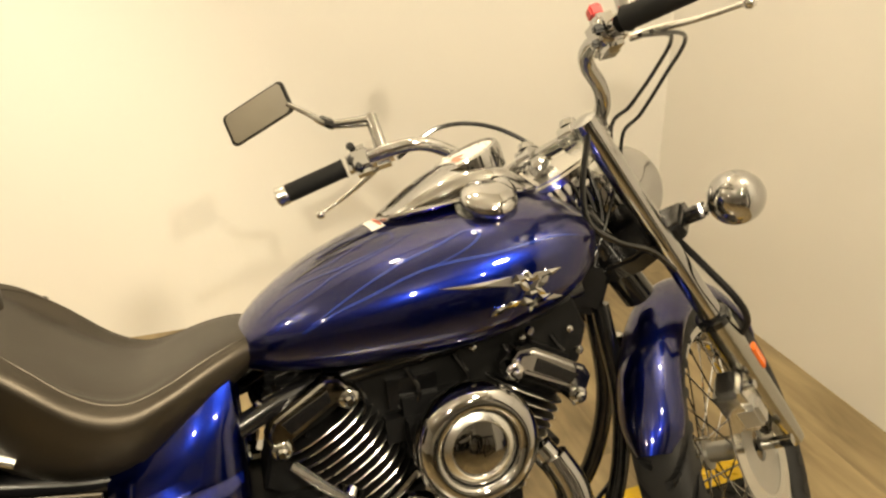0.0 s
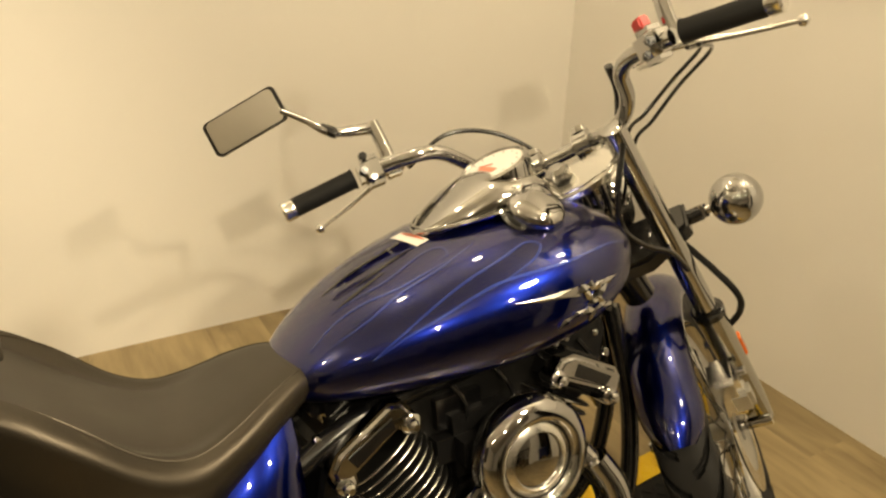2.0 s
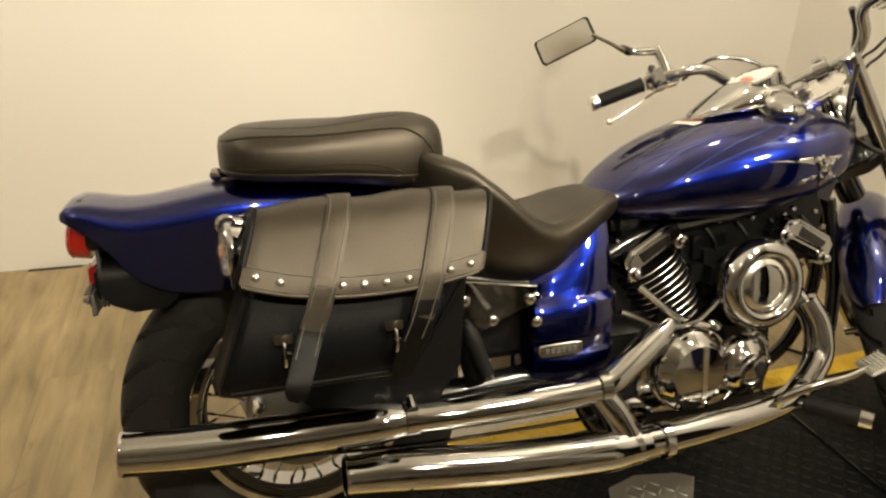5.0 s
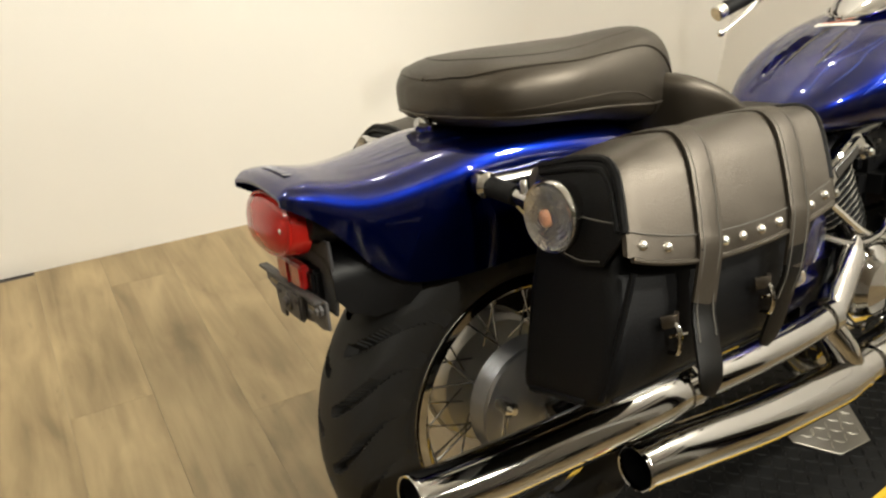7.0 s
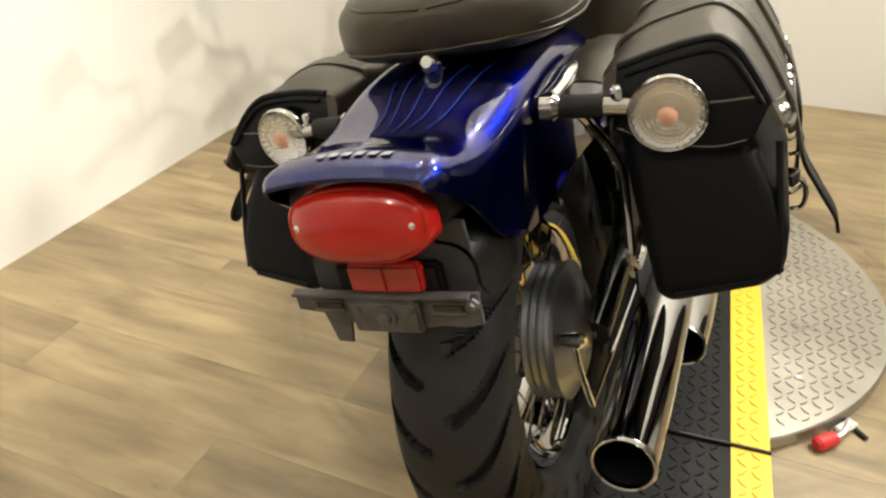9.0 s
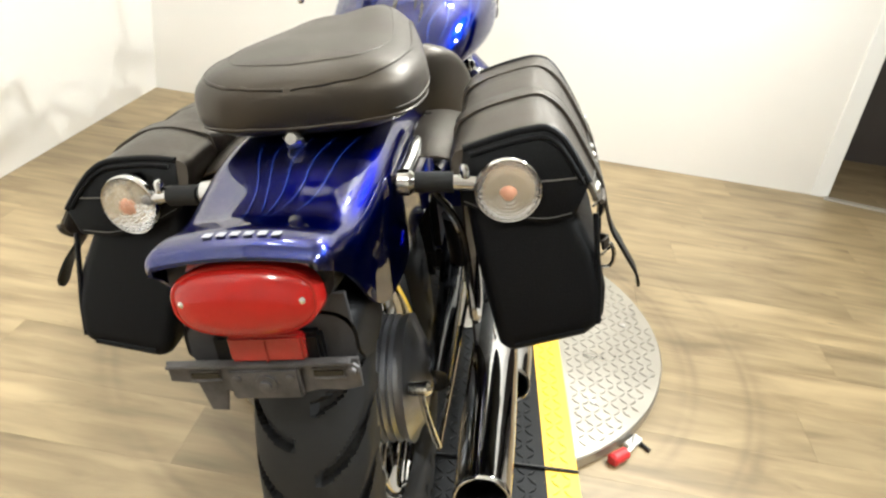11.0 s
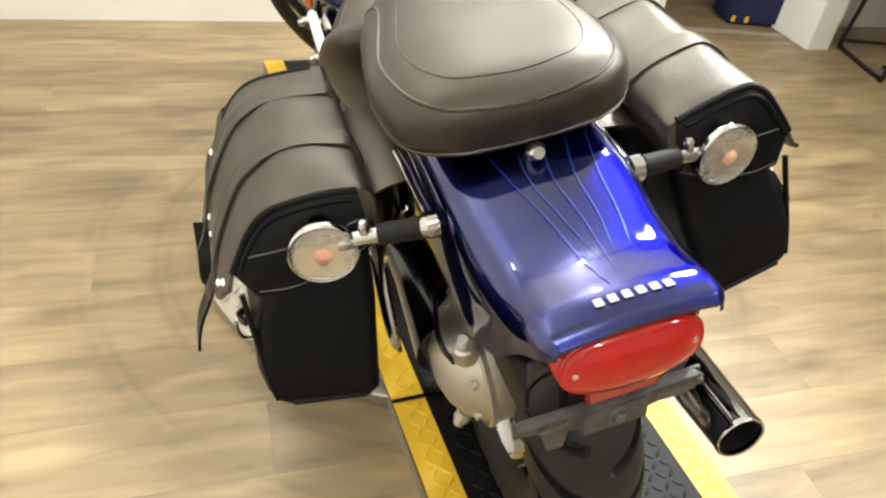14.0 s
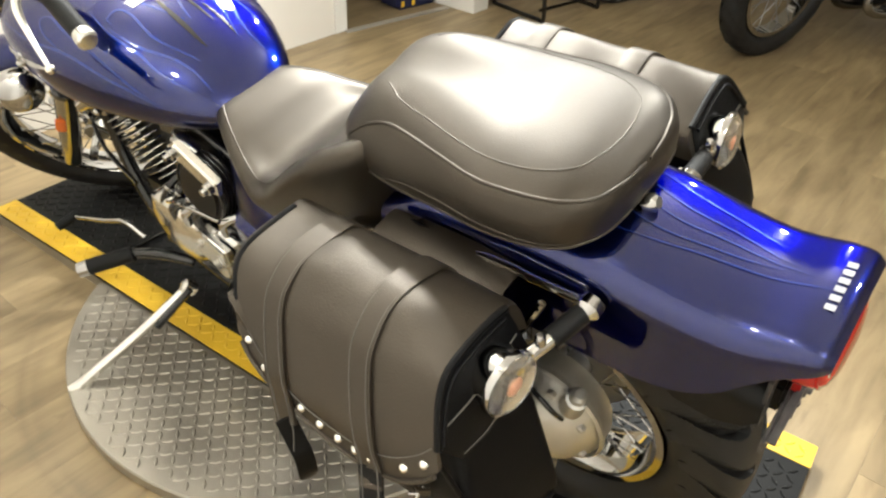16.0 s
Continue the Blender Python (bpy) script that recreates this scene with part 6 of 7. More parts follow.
cable([sp((1.345, -0.105, 0.690)), sp((1.335, -0.140, 0.620)), sp((1.352, -0.160, 0.556)), sp((1.408, -0.144, 0.517)), sp((1.440, -0.110, 0.492)), sp((1.443, -0.088, 0.470))], 0.0062, "brake_hose", RUBBER, "black rubber brake hose")
cable([sp((1.150, -0.150, 0.990)), sp((1.190, -0.140, 0.950)), sp((1.232, -0.105, 0.888)), sp((1.25, -0.09, 0.83))], 0.007, "wire_sleeve")
cable([sp((1.085, 0.210, 0.985)), sp((1.160, 0.150, 1.020)), sp((1.220, 0.080, 0.985)), sp((1.275, 0.03, 0.90)), sp((1.300, 0.02, 0.80)), Vector((1.24, 0.02, 0.70))], 0.004)
cable([sp((1.120, 0.165, 0.985)), sp((1.180, 0.135, 0.945)), sp((1.232, 0.09, 0.885)), sp((1.26, 0.07, 0.80))], 0.006, "wire_sleeve")
cable([sp((1.27, 0.04, 0.80)), Vector((1.26, 0.05, 0.66)), Vector((1.25, 0.07, 0.52)), Vector((1.15, 0.12, 0.44)), Vector((1.02, 0.14, 0.40))], 0.005)
for k in range(5):
    y = -0.04 + 0.02 * k
    cable([sp((1.255, y, 0.85)), sp((1.262 + 0.006 * k, y * 0.8, 0.77)), Vector((1.245, y * 0.6, 0.68)), Vector((1.19, y * 0.5, 0.645))], 0.004)
cable([Vector((1.10, -0.10, 0.30)), Vector((1.20, -0.06, 0.27)), Vector((1.34, 0.02, 0.33)), Vector((1.40, 0.06, 0.40))], 0.0045)
part("horn", turned([(-0.02, 0.02), (0, 0.038), (0.012, 0.042), (0.016, 0.036), (0.016, 0.001)], (1.315, 0.03, 0.50), (1, 0.2, 0), 24), CHROME, bike, "chrome horn")
lean = Matrix.Rotation(radians(-29), 3, "Y")
oval_line = [(0.060 * math.copysign(abs(math.cos(a)) ** 0.8, math.cos(a)), 0.078 * math.copysign(abs(math.sin(a)) ** 0.8, math.sin(a))) for a in (2 * math.pi * k / 36 for k in range(36))]
stand_up = Matrix(((1, 0, 0), (0, 0, -1), (0, 1, 0)))
cover = part("side_head_cover", slab(oval_line, 0.052, (0.722, 0.152, 0.520), lean @ stand_up, 0.012, 3), BLACK_FIN, bike, "black ribbed oval head cover with a silver bar")
for k in range(5):
    f = 1.012 - 0.004 * abs(k - 2)
    ring = [Vector((0.722, 0.110 + 0.009 * k, 0.520)) + lean @ Vector((x * f, 0, z * f)) for x, z in oval_line + oval_line[:1]]
    part("cover_rib", tube(ring, 0.0022, 6, 1), BLACK, cover)
part("cover_bar", slab([(-0.062, -0.016), (-0.056, 0.020), (0.052, 0.024), (0.064, 0.000), (0.058, -0.018)], 0.018, (0.680, 0.162, 0.602), lean @ stand_up, 0.004, 2), POLISHED, cover, "bare aluminium bar")
for dx in (-0.046, 0.046):
    part("bar_nut", turned([(-0.004, 0.012), (0.006, 0.012), (0.008, 0.008), (0.016, 0.007), (0.018, 0.004)], Vector((0.680, 0.166, 0.602)) + lean @ Vector((dx, 0, 0.002)), (0, 1, 0), 10), CHROME, cover)
# linkages, bolts and hoses over the left gear case
for k, (x, z) in enumerate(((0.60, 0.445), (0.645, 0.475), (0.735, 0.455), (0.79, 0.43), (0.835, 0.425))):
    part("hose_elbow", tube([(x, 0.090, z - 0.02), (x + 0.006, 0.125, z), (x + 0.030, 0.150, z - 0.012), (x + 0.036, 0.152, z - 0.045)], [0.009, 0.010, 0.010, 0.008], 10), CHROME if k % 2 else BLACK, bike)
for x, z in ((0.61, 0.26), (0.67, 0.235), (0.74, 0.235), (0.785, 0.28), (0.785, 0.37), (0.73, 0.412), (0.64, 0.40), (0.60, 0.34)):
    part("case_bolt", turned([(0, 0.008), (0.008, 0.008), (0.011, 0.005)], (x, 0.143, z), (0, 1, 0), 8), CHROME, bike)
part("gear_case_recess", slab([(0.64, 0.285), (0.72, 0.275), (0.755, 0.305), (0.745, 0.355), (0.67, 0.365), (0.635, 0.33)], 0.004, (0, 0.1485, 0), Matrix(((1, 0, 0), (0, 0, -1), (0, 1, 0))), 0.002), BLACK, bike)


# ---- saddlebags ----
def band(points, across, width, thick, steps=6, pointed=False):
    """A flat strap along a line; across gives the direction of its width, and its end may come to a rounded point."""
    line = spline(points, steps)
    rings = []
    for i, p in enumerate(line):
        d = (line[min(i + 1, len(line) - 1)] - line[max(i - 1, 0)]).normalized()
        near_end = max(0.0, (i - len(line) + 6) / 5.4) if pointed else 0.0
        w = (across - d * across.dot(d)).normalized() * width / 2 * math.sqrt(1 - near_end ** 2)
        n = d.cross(w).normalized() * thick / 2
        rings.append([p + w + n, p + w * 0.9 + n * 1.2, p - w * 0.9 + n * 1.2, p - w + n, p - w - n, p + w - n])
    return rings_mesh(rings)


def saddlebag(s):
    bag = thing("saddlebag", BIKE, "black leather saddlebag with two straps and chrome studs", "saddlebag", "pair of saddlebags")

    def P(x, y, z):
        """x along the bag, y out from the middle, z up; the bag leans forward."""
        z += max(0.0, (y - 0.22) / 0.15) * max(0.0, 0.60 - z) * 0.22
        if s > 0:
            # its front top corner is drawn out to a point
            drawn = 0.034 * min(1.0, max(0.0, (z - 0.655) / 0.06)) * max(0.0, (x - 0.08) / 0.17) ** 2
            return Vector((0.92 * x + 0.02 + 0.45 * (z - 0.60) + drawn, y, z))
        return Vector((x + 0.006 + 0.36 * (z - 0.60), -y, z))
    # body: rounded box by levels
    rings = []
    for z, x0, x1, yi, yo in [(0.460, -0.062, 0.150, 0.268, 0.330), (0.462, -0.080, 0.170, 0.250, 0.347), (0.468, -0.092, 0.182, 0.240, 0.358), (0.478, -0.098, 0.190, 0.233, 0.365), (0.492, -0.100, 0.195, 0.230, 0.368), (0.53, -0.100, 0.204, 0.222, 0.369), (0.59, -0.100, 0.216, 0.209, 0.362), (0.63, -0.099, 0.221, 0.203, 0.346), (0.68, -0.098, 0.226, 0.196, 0.325), (0.715, -0.090, 0.220, 0.200, 0.290)]:
        ring = []
        r = 0.020
        for cx, cy, a0 in ((x1 - r, yo - r, 0), (x0 + r, yo - r, 90), (x0 + r, yi + r, 180), (x1 - r, yi + r, 270)):
            for k in range(6):
                a = radians(a0 + 18 * k)
                ring.append((cx + r * math.cos(a), cy + r * math.sin(a)))
        bul = 0.006 * math.sin(math.pi * min(1, (z - 0.46) / 0.15))
        rings.append([P(x, y + (bul if y > 0.3 else 0), z) for x, y in ring])
    pouch = part("pouch", rings_mesh(rings), SHADED_LEATHER, bag, "black leather pouch")
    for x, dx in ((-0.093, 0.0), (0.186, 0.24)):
        part("corner_piping", tube([P(x + dx * (z - 0.475), 0.362 if z < 0.5 else 0.3655, z) for z in (0.480, 0.53, 0.58, 0.64)], 0.0038, 8), SHADED_LEATHER, pouch)
    part("base_piping", tube([P(x, 0.365, 0.476) for x in (-0.080, 0.0, 0.1, 0.172)], 0.0038, 8), SHADED_LEATHER, pouch)
    part("base_piping", tube([P(-0.097, y, 0.476) for y in (0.345, 0.29, 0.255)], 0.0038, 8), SHADED_LEATHER, pouch)
    # lid: a flat top that breaks over a rounded shoulder into a sloping flap

    def EDGE(x):
        f = (x + 0.11) / 0.35
        return 0.600 + 0.056 * abs(2 * f - 1.0) ** 2.2 if s > 0 else 0.630 + 0.022 * abs(2 * f - 1.15) ** 2.2

    def outline(x):
        """The lid's outer line across the bag, from its inner edge to the hem; the bag on the low side is rounder and hangs further out."""
        f, e = (x + 0.11) / 0.35, EDGE(x)
        sag = 0.005 * math.sin(math.pi * f) + 0.0035 * math.sin(2 * math.pi * (f - 0.1) * 2.2)
        if s > 0:
            low = 0.026 * max(0.0, f - 0.25) ** 1.3
            out = [(0.182, 0.690), (0.179, 0.714), (0.186, 0.728 - low * 0.5), (0.212, 0.736 - low * 0.8 + sag * 0.5), (0.245, 0.741 - low + sag), (0.278, 0.741 - low + sag), (0.308, 0.735 - low), (0.332, 0.722 - low), (0.352, 0.700 - low * 0.8), (0.373, 0.671 - low * 0.4), (0.389, 0.643), (0.398, 0.618), (0.404, 0.590)]
        else:
            out = [(0.186, 0.690), (0.184, 0.715), (0.190, 0.730), (0.222, 0.742 + sag), (0.265, 0.752 + sag), (0.298, 0.756 + sag), (0.318, 0.750), (0.333, 0.734), (0.345, 0.714), (0.358, 0.689), (0.369, 0.665), (0.378, 0.642), (0.384, 0.610)]
        line = spline([(y, z, 0) for y, z in out], 3)
        cut = next(i for i in range(20, len(line)) if line[i].y <= e)
        k = (line[cut - 1].y - e) / (line[cut - 1].y - line[cut].y)
        line = line[:cut] + [line[cut - 1].lerp(line[cut], k)]
        run = [0.0]
        for p, q in zip(line, line[1:]):
            run.append(run[-1] + (q - p).length)
        even = []
        for i in range(40):
            d = run[-1] * i / 39
            j = max(k for k in range(len(run) - 1) if run[k] <= d + 1e-9)
            p = line[j].lerp(line[j + 1], (d - run[j]) / max(run[j + 1] - run[j], 1e-9))
            even.append((p.x, p.y))
        return even

    def on_lid(x, z):
        """How far out the flap lies at a height."""
        line = outline(x)
        for (y0, z0), (y1, z1) in zip(line[20:], line[21:]):
            if z0 >= z >= z1:
                return y0 + (y1 - y0) * (z0 - z) / max(z0 - z1, 1e-6)
        return line[-1][0]

    def lid_section(x):
        line = outline(x)
        e = line[-1]
        return line + [(e[0] - 0.007, e[1]), (e[0] - 0.020, e[1] + 0.03), (0.335, 0.695), (0.295, 0.715), (0.21, 0.705)]
    xs = [-0.112, -0.110, -0.104, -0.09, -0.07, -0.05, -0.025, 0.0, 0.03, 0.06, 0.09, 0.12, 0.15, 0.18, 0.20, 0.22, 0.238, 0.246, 0.249]
    rings = []
    for x in xs:
        sec = lid_section(x)
        if x < -0.108 or x > 0.246:
            cy = 0.29
            sec = [(cy + (y - cy) * 0.975, 0.70 + (z - 0.70) * 0.97) for y, z in sec]
        rings.append([P(x, y, z) for y, z in sec])
    lid = part("lid", rings_mesh(rings), LEATHER, bag, "black leather lid flap")
    # end flaps of the lid, front and rear
    for x, sg in ((-0.108, -1), (0.240, 1)):
        line = outline(x)
        top = [(y - 0.002, z - 0.002) for y, z in line[8::3] if z > EDGE(x) + 0.008]
        pts = top + [(top[-1][0] - 0.020, 0.645), (0.30, 0.640), (0.24, 0.650), (0.195, 0.668)]
        bm = rings_mesh([[P(x, y, z) for y, z in pts], [P(x + sg * 0.005, y, z) for y, z in pts], [P(x + sg * 0.007, 0.285 + (y - 0.285) * 0.95, 0.70 + (z - 0.70) * 0.94) for y, z in pts]])
        # the end panel's darker colour holds the shade of its upright side
        flap = part("end_flap", bm, SHADED_LEATHER, lid, "black leather end panel")
        part("piping", tube([P(x + sg * 0.004, y, z) for y, z in top], 0.0050, 8), SHADED_LEATHER, lid)
        part("piping", tube([P(x + sg * 0.0078, 0.285 + (y - 0.285) * 0.90, 0.69 + (z - 0.69) * 0.84) for y, z in top], 0.0034, 8), SHADED_LEATHER, lid)
        part("seam", tube([P(x + sg * 0.0072, y, z) for y, z in ((0.352, 0.692), (0.30, 0.690), (0.25, 0.694), (0.205, 0.700))], 0.0012, 5), STITCH, flap)
        part("stitching", tube([P(x + sg * 0.0070, 0.285 + (y - 0.285) * 0.94, 0.70 + (z - 0.70) * 0.90) for y, z in pts[len(top):]], 0.0008, 5), STITCH, flap)
    part("hem", tube([P(x, on_lid(x, EDGE(x)) + 0.001, EDGE(x)) for x in (-0.108, -0.08, -0.03, 0.03, 0.08, 0.13, 0.18, 0.22, 0.240)], 0.0034, 8), LEATHER, lid)
    part("stitching", tube([P(x, on_lid(x, EDGE(x) + 0.026) + 0.0014, EDGE(x) + 0.026) for x in (-0.106, -0.08, -0.03, 0.03, 0.08, 0.13, 0.18, 0.22, 0.238)], 0.0008, 5), STITCH, lid)
    # straps over the lid, hanging past its hem
    for k, x in enumerate((0.008, 0.168)):
        line = outline(x)
        over = []
        for i in range(2, len(line), 3):
            d = Vector((line[min(i + 1, len(line) - 1)][0] - line[i - 1][0], line[min(i + 1, len(line) - 1)][1] - line[i - 1][1])).normalized()
            over.append(P(x, line[i][0] - d.y * 0.0028, line[i][1] + d.x * 0.0028))
        yo = line[-1][0] + 0.006
        if s < 0:
            hang = [P(x - 0.002, yo + 0.004, 0.585), P(x - 0.004, yo + (0.020 if k == 0 else 0.002), 0.54), P(x - 0.006, yo + (0.036 if k == 0 else 0.0), 0.495), P(x - 0.008, yo + (0.040 if k == 0 else -0.004), 0.462)]
        else:
            hang = [P(x - 0.002, yo + 0.010, 0.590), P(x - 0.004, yo + 0.026, 0.56), P(x - 0.006, yo + 0.036, 0.53), P(x - 0.010, yo + 0.042, 0.50)]
        loose = s > 0 and k == 1
        strap = part("strap", band(over + hang[:1], Vector((1, 0, 0)), 0.035, 0.0040), LEATHER, bag, "black leather strap with stitched edges")
        if not loose:
            part("strap_end", band([over[-1], *hang], Vector((1, 0, 0)), 0.034, 0.0036, pointed=True), STRAP, strap, "dark loose strap end")
        else:
            part("strap_end", band([hang[0] + Vector((0, 0, 0.012)), hang[1] + Vector((-0.004, -0.010, 0)), hang[2] + Vector((-0.004, -0.016, 0)), hang[3] + Vector((0.004, -0.016, -0.01)), hang[3] + Vector((0.012, -0.018, -0.035))], Vector((0.35, 0.94, 0)), 0.026, 0.0035, pointed=True), STRAP, strap, "dark loose strap end")
        for e in (-1, 1):
            part("stitching", tube([p + Vector((e * 0.0130, 0, 0)) + Vector((0, s * 0.0022, 0.0012)) for p in over + hang[:2]], 0.0008, 5), STITCH, strap)
        b = P(x - 0.030, 0.376, 0.545)
        buckle = part("buckle", tube([b + Vector((a, s * c, d)) for a, c, d in ((0, 0, 0.020), (0, 0.012, 0.016), (0, 0.016, 0), (0, 0.012, -0.016), (0, 0, -0.020))], 0.0028, 8), CHROME, bag, "chrome strap buckle")
        part("pin", tube([b + Vector((0, 0, 0)), b + Vector((0.016, s * 0.012, 0.002))], 0.002, 6, 1), CHROME, buckle)
        part("keeper", band([b + Vector((-0.012, 0, 0.02)), b + Vector((0.0, s * 0.008, 0.022)), b + Vector((0.012, 0, 0.02))], Vector((0, 0, 1)), 0.014, 0.004), LEATHER, buckle)
    stud = None
    for x in (-0.091, -0.055, 0.007, 0.036, 0.067, 0.100, 0.133, 0.195, 0.225):
        z = EDGE(x) + 0.014
        p = P(x, on_lid(x, z), z)
        if stud is None:
            stud = part("stud", turned([(-0.002, 0.0066), (0.001, 0.0064), (0.003, 0.0048), (0.0044, 0.0022), (0.0047, 0.0004)], (0, 0, 0), (0, s, 0), 14), POLISHED, lid, "chrome dome stud", m=Matrix.Translation(p))
        else:
            again(stud, Matrix.Translation(p))
    # leather yoke to the other bag, under the seat
    rows = []
    for x, drop in ((-0.022, 0.010), (-0.005, 0.005), (0.05, 0.0), (0.12, 0.002), (0.19, 0.010)):
        rows.append([Vector((x + 0.03, s * q, z - drop)) for q, z in ((0.200, 0.694), (0.178, 0.705), (0.158, 0.711), (0.136, 0.713), (0.118, 0.712), (0.118, 0.709), (0.136, 0.710), (0.158, 0.708), (0.178, 0.702), (0.200, 0.691))])
    part("yoke", rings_mesh(rows), LEATHER, bag, "leather yoke between the bags")
    slit = part("lacing_slit", slab([(-0.017, 0.004), (-0.004, 0.003), (0.0, -0.008), (0.004, 0.003), (0.017, 0.004), (0.004, 0.008), (-0.004, 0.008)], 0.0015, (0.163, s * 0.128, 0.7136), Matrix.Rotation(s * radians(4), 3, "X")), BLACK, bag, "cross-shaped lacing slit")
    # added black sheet that keeps the gap between wheel and bag dark
    part("filler_plate", slab([(0.00, 0.40), (0.05, 0.345), (0.24, 0.350), (0.29, 0.42), (0.31, 0.62), (0.02, 0.66)], 0.004, (0, s * 0.186 + 0.002, 0), Matrix(((1, 0, 0), (0, 0, -1), (0, 1, 0))), 0.001), PLASTIC, bag, "black filler plate behind the bag")
    part("support_bar", tube([P(-0.115, 0.150, 0.70), P(-0.03, 0.185, 0.60), P(-0.02, 0.195, 0.48), P(0.08, 0.195, 0.46), P(0.22, 0.18, 0.50)], 0.006, 8), CHROME, bag, "chrome support bar")
    return bag


saddlebag(-1)
saddlebag(1)

# ---- things past the ramp ----
navy = thing("storage_bin", ROOM @ pose(0.08, -3.60, 0, 0, 0, -9.7), "navy blue fabric bin standing in the doorway", "bin")
part("body", box((0, 0, 0.112), (0.20, 0.31, 0.224), 0.02, segments=3), NAVY, navy)
part("rim", box((0, 0, 0.222), (0.21, 0.32, 0.018), 0.006), NAVY, navy)
for y in (0.13, 0.06):
    part("tag", box((-0.103, y, 0.035), (0.006, 0.02, 0.03), 0.002), YELLOW, navy, "small yellow tag")

chair = thing("stacking_chair", pose(1.82, -2.62, 0, 0, 0, -12), "black tubular metal sled-base chair by the wall", "chair")
for s in (-1, 1):
    part("sled_leg", tube([(0.0, s * 0.20, 0.44), (0.02, s * 0.205, 0.25), (0.04, s * 0.21, 0.04), (0.02, s * 0.21, 0.014), (-0.06, s * 0.21, 0.012), (-0.28, s * 0.21, 0.012), (-0.33, s * 0.21, 0.03), (-0.30, s * 0.205, 0.25), (-0.27, s * 0.20, 0.44)], 0.011, 10), BLACK, chair)
part("cross_tube", tube([(0.02, -0.21, 0.05), (0.02, 0.21, 0.05)], 0.009, 8, 1), BLACK, chair)
part("cross_tube", tube([(-0.30, -0.21, 0.06), (-0.30, 0.21, 0.06)], 0.009, 8, 1), BLACK, chair)
part("seat", box((-0.13, 0, 0.46), (0.42, 0.44, 0.04), 0.015), PLASTIC, chair)


def parked(m, label, whitewall):
    """A dark motorcycle standing in the showroom; its front axle lies over the origin, the rest along -x."""
    b = thing("motorcycle", m, label, "motorcycle", "motorcycles parked in the showroom")

    def put(name, bm, mat, parent=b, lab=""):
        return part(name, bm, mat, parent, lab)
    for x, R, hw in ((0, 0.32, 0.055), (-1.60, 0.31, 0.08)):
        hub = put("wheel", turned([(-0.05, 0.02), (-0.05, 0.04), (0.05, 0.04), (0.05, 0.02)], (x, 0, R), (0, 1, 0), 20), CAST, lab="spoked wheel")
        bm = tyre(R, R * 0.70, hw, 24, 20, 120)
        bm.transform(Matrix.Translation((x, 0, R)))
        put("tyre", bm, TYRE, hub)
        if whitewall:
            put("whitewall", turned([(-hw * 0.93, R * 0.80), (-hw * 0.97, R * 0.86), (-hw * 0.93, R * 0.92), (-hw * 0.88, R * 0.86)], (x, 0, R), (0, 1, 0), 48, closed=True), WHITE, hub, "white tyre band")
            put("whitewall", turned([(hw * 0.93, R * 0.80), (hw * 0.97, R * 0.86), (hw * 0.93, R * 0.92), (hw * 0.88, R * 0.86)], (x, 0, R), (0, 1, 0), 48, closed=True), WHITE, hub, "white tyre band")
        put("rim", turned([(-0.035, R * 0.70), (-0.035, R * 0.64), (0.035, R * 0.64), (0.035, R * 0.70)], (x, 0, R), (0, 1, 0), 40, closed=True), CHROME, hub)
        for k in range(20):
            a = 2 * math.pi * k / 20
            put("spoke", tube([(x + 0.035 * math.cos(a), 0.03 * (-1) ** k, R + 0.035 * math.sin(a)), (x + R * 0.65 * math.cos(a + 0.2), 0, R + R * 0.65 * math.sin(a + 0.2))], 0.0022, 5, 1), GREY, hub)
    for s in (-1, 1):
        put("fork_leg", tube([(0, s * 0.085, 0.30), (-0.16, s * 0.085, 0.55), (-0.33, s * 0.085, 0.86)], [0.028, 0.024, 0.021], 14), CHROME)
        put("exhaust_pipe", tube([(-0.55, s * 0.10, 0.42), (-0.50, s * 0.15, 0.22), (-0.75, s * 0.17, 0.17), (-1.2, s * 0.19, 0.19), (-1.85, s * 0.20, 0.24)], [0.022, 0.022, 0.028, 0.038, 0.038], 16), CHROME)
        put("footboard", box((-0.62, s * 0.26, 0.25), (0.28, 0.10, 0.02), 0.006), RUBBER)
    put("engine_case", box((-0.78, 0, 0.34), (0.50, 0.26, 0.30), 0.05), BLACK_FIN)
    put("engine_cover", turned([(0, 0.11), (0.03, 0.11), (0.05, 0.07), (0.052, 0.001)], (-0.85, -0.13, 0.32), (0, -1, 0), 28), CHROME)
    put("frame_tube", tube([(-0.33, 0, 0.78), (-0.40, 0, 0.40), (-0.50, 0, 0.18), (-1.0, 0, 0.16), (-1.2, 0, 0.40)], 0.02, 10), BLACK)
    T = [(-1.0, 0.05, 0.72, 0.68, 0.70), (-0.9, 0.13, 0.82, 0.66, 0.73), (-0.65, 0.18, 0.88, 0.66, 0.76), (-0.45, 0.14, 0.86, 0.70, 0.77), (-0.38, 0.04, 0.80, 0.74, 0.77)]
    put("fuel_tank", rings_mesh(body(T, 2.3, 2.6, 32, 4)), BLACK)
    S = [(-1.75, 0.10, 0.80, 0.74, 0.77), (-1.55, 0.15, 0.80, 0.70, 0.75), (-1.2, 0.16, 0.70, 0.60, 0.65), (-0.98, 0.09, 0.72, 0.64, 0.68)]
    put("seat", rings_mesh(body(S, 2.6, 2.6, 28, 4)), SEAT)
    bm = bmesh.new()
    rr = []
    for k in range(17):
        a = radians(15 + 160 * k / 16)
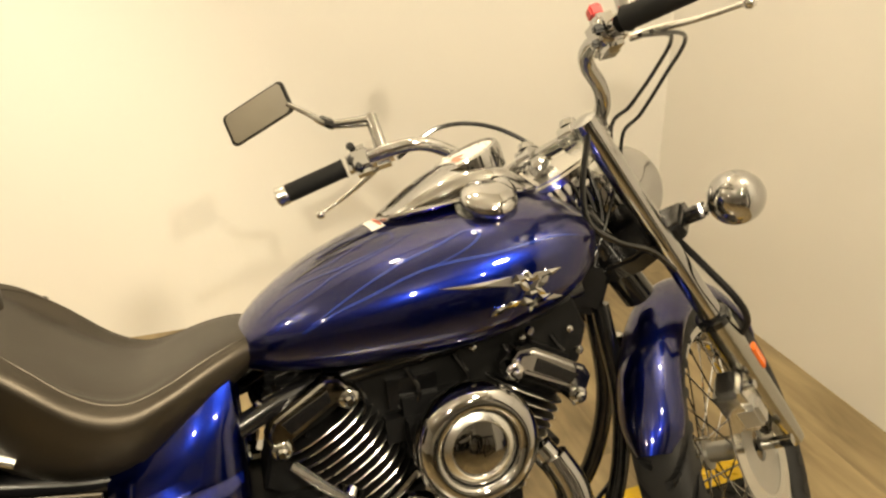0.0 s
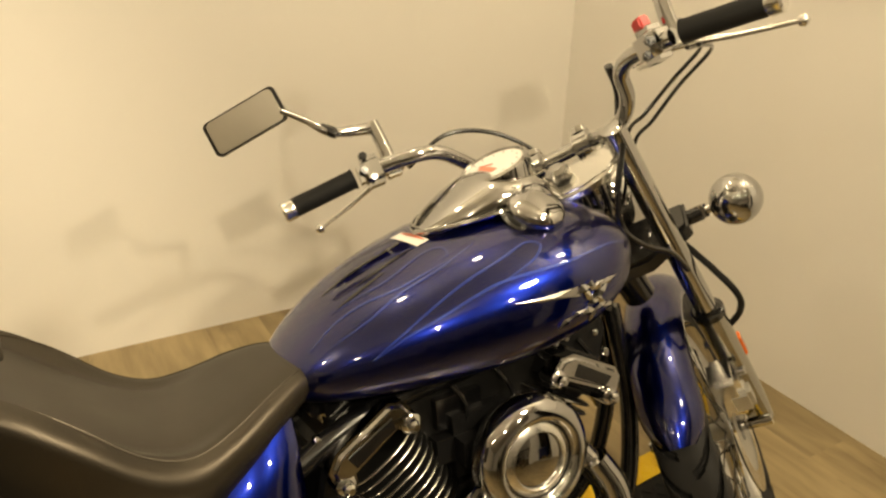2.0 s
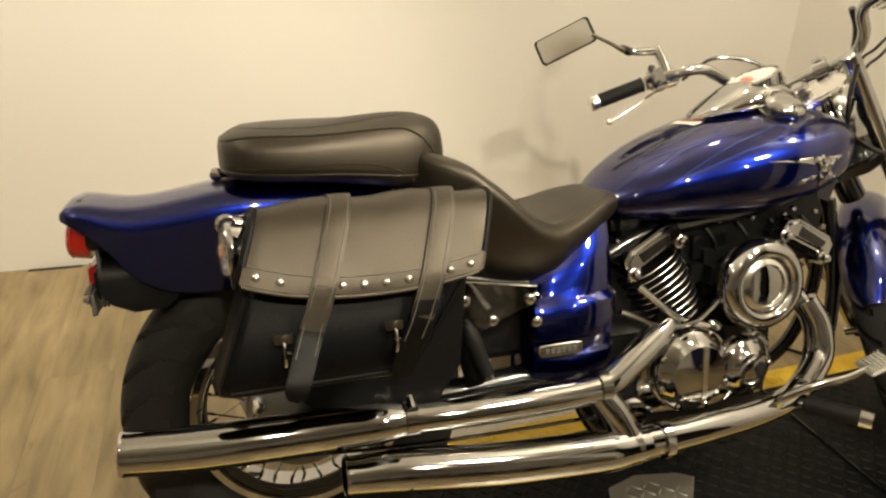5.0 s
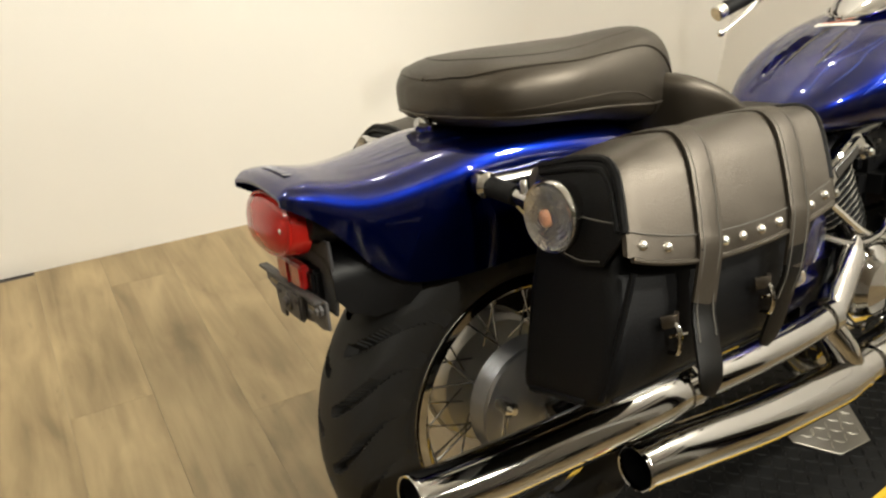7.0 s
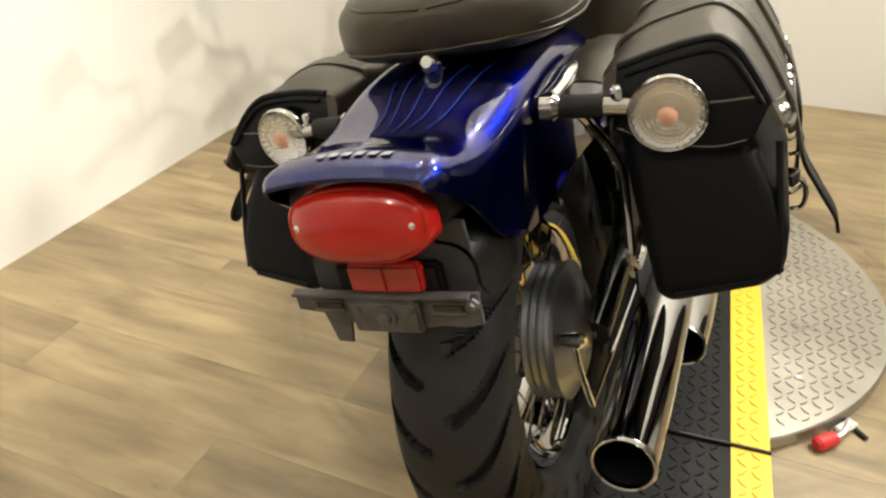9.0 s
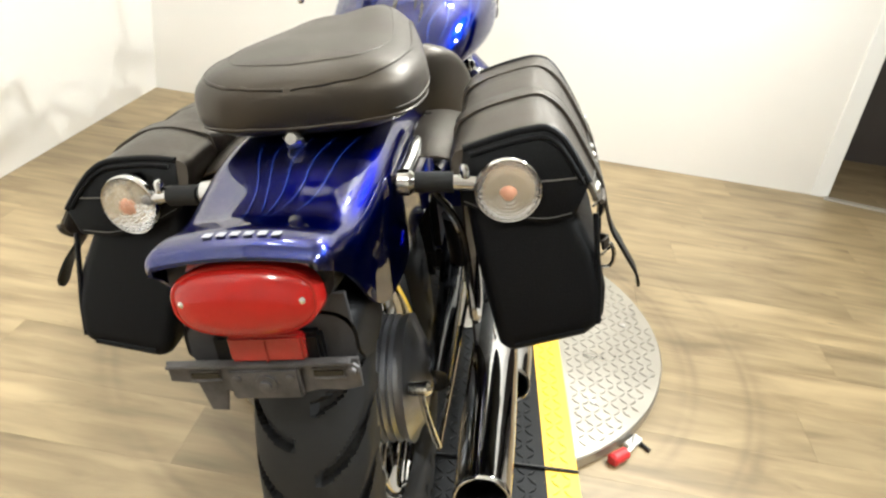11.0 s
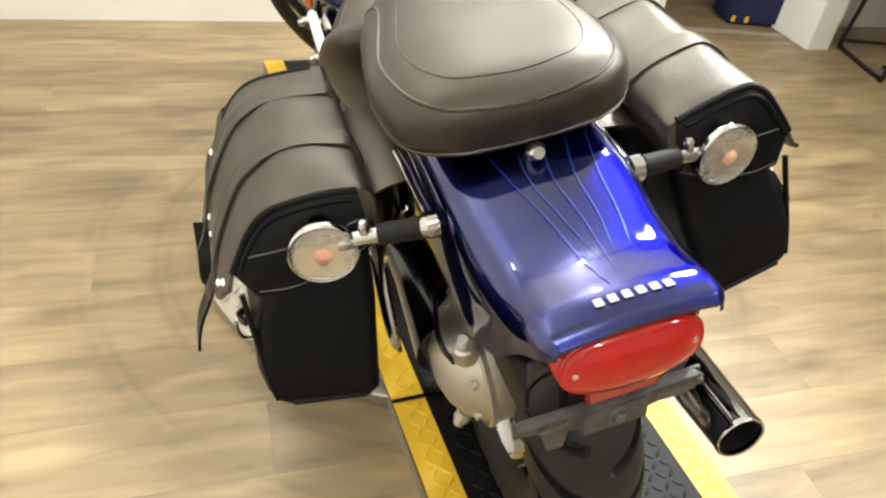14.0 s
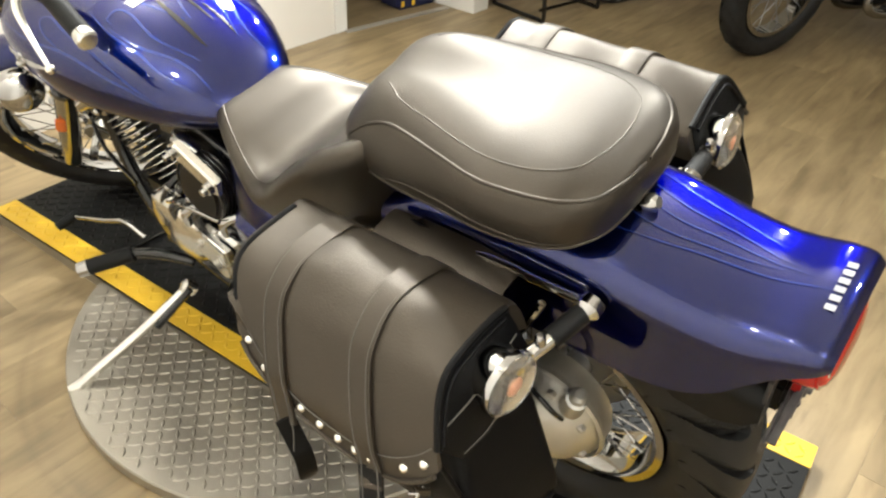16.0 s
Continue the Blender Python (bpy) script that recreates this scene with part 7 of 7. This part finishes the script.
        rr.append([Vector((0.355 * math.cos(a) * f, y, 0.32 + 0.355 * math.sin(a) * f)) for y, f in ((-0.07, 0.88), (-0.05, 0.98), (0, 1.02), (0.05, 0.98), (0.07, 0.88), (0.05, 0.95), (0, 0.99), (-0.05, 0.95))])
    put("front_fender", rings_mesh(rr), BLACK)
    put("side_stand", tube([(-0.75, 0.12, 0.20), (-0.72, 0.30, 0.012)], 0.011, 8, 1), BLACK)
    put("handlebar", tube([(-0.55, -0.42, 0.98), (-0.42, -0.25, 1.05), (-0.36, -0.08, 0.93), (-0.36, 0.08, 0.93), (-0.42, 0.25, 1.05), (-0.55, 0.42, 0.98)], 0.013, 10), CHROME)
    put("headlamp", turned([(-0.08, 0.02), (-0.04, 0.08), (0.04, 0.09), (0.05, 0.08), (0.052, 0.001)], (-0.18, 0, 0.80), (1, 0, 0), 28), CHROME)
    return b


parked(pose(1.46, -2.95, 0, -6, 0, 62), "dark cruiser motorcycle with whitewall tyres in the showroom", True)
parked(pose(0.58, -2.72, 0, -6, 0, 68), "dark motorcycle with black tyres in the showroom", False)

# unseen cans added over the ceiling lamps, the fill lights included
for x, y, z in [(*p[0], LAMP_Z) for p in SPOTS] + [p[:3] for p in FILLS]:
    t = thing("spotlight", pose(x, y, z), "round white lamp can on the unseen ceiling", "spotlight", "ceiling spotlights")
    part("can", turned([(0.105, 0.030), (0.110, 0.055), (0.20, 0.055), (0.21, 0.02), (HEIGHT + 0.01 - z, 0.02)], (0, 0, 0), (0, 0, 1), 24), TRIM, t)

# ---- floor ----
floor = structure("floor", box((-1.9, -2.9, -0.056), (9.2, 9.4, 0.10)), DARK_BACKING, "oak-look vinyl plank floor", "floor")
PL, PW = 1.22, 0.178
plank_bm = box((0, 0, -0.004), (PW - 0.0005, PL - 0.0005, 0.008))
plank_mesh = mesh_of("plank", plank_bm, WOOD, False)
edge = math.radians(-1.3)
for i in range(-11, 20):
    shift = (i * 0.431) % 1.0
    for j in range(-5, 5):
        lx, ly = 2.62 - i * PW - 1.2, 1.7 - PL * (j + shift) - PL / 2
        p = Matrix.Rotation(edge, 4, "Z") @ Vector((lx, ly, 0))
        if not (-1.75 < p.x < 3.0 and -5.2 < p.y < 2.1):
            continue
        ob = new("plank", plank_mesh)
        ob.parent = floor
        ob.matrix_basis = Matrix.Translation((p.x, p.y, 0)) @ Matrix.Rotation(edge, 4, "Z")
bm = bmesh.new()
for i in range(-11, 60):
    shift = (i * 0.431) % 1.0
    for j in range(-5, 9):
        lx, ly = 2.62 - i * PW - 1.2, 1.7 - PL * (j + shift) - PL / 2
        p = Matrix.Rotation(edge, 4, "Z") @ Vector((lx, ly, 0))
        if (-1.75 < p.x < 3.0 and -5.2 < p.y < 2.1) or not (-6.4 < p.x < 2.7 and -7.5 < p.y < 2.1):
            continue
        c, s = math.cos(edge), math.sin(edge)
        q = [bm.verts.new((p.x + a * c - b * s, p.y + a * s + b * c, 0)) for a, b in ((-PW / 2, -PL / 2), (PW / 2, -PL / 2), (PW / 2, PL / 2), (-PW / 2, PL / 2))]
        bm.faces.new(q)
rest = part("far_planks", bm, WOOD, floor, "", False)
tagged(rest, kind="stuff")
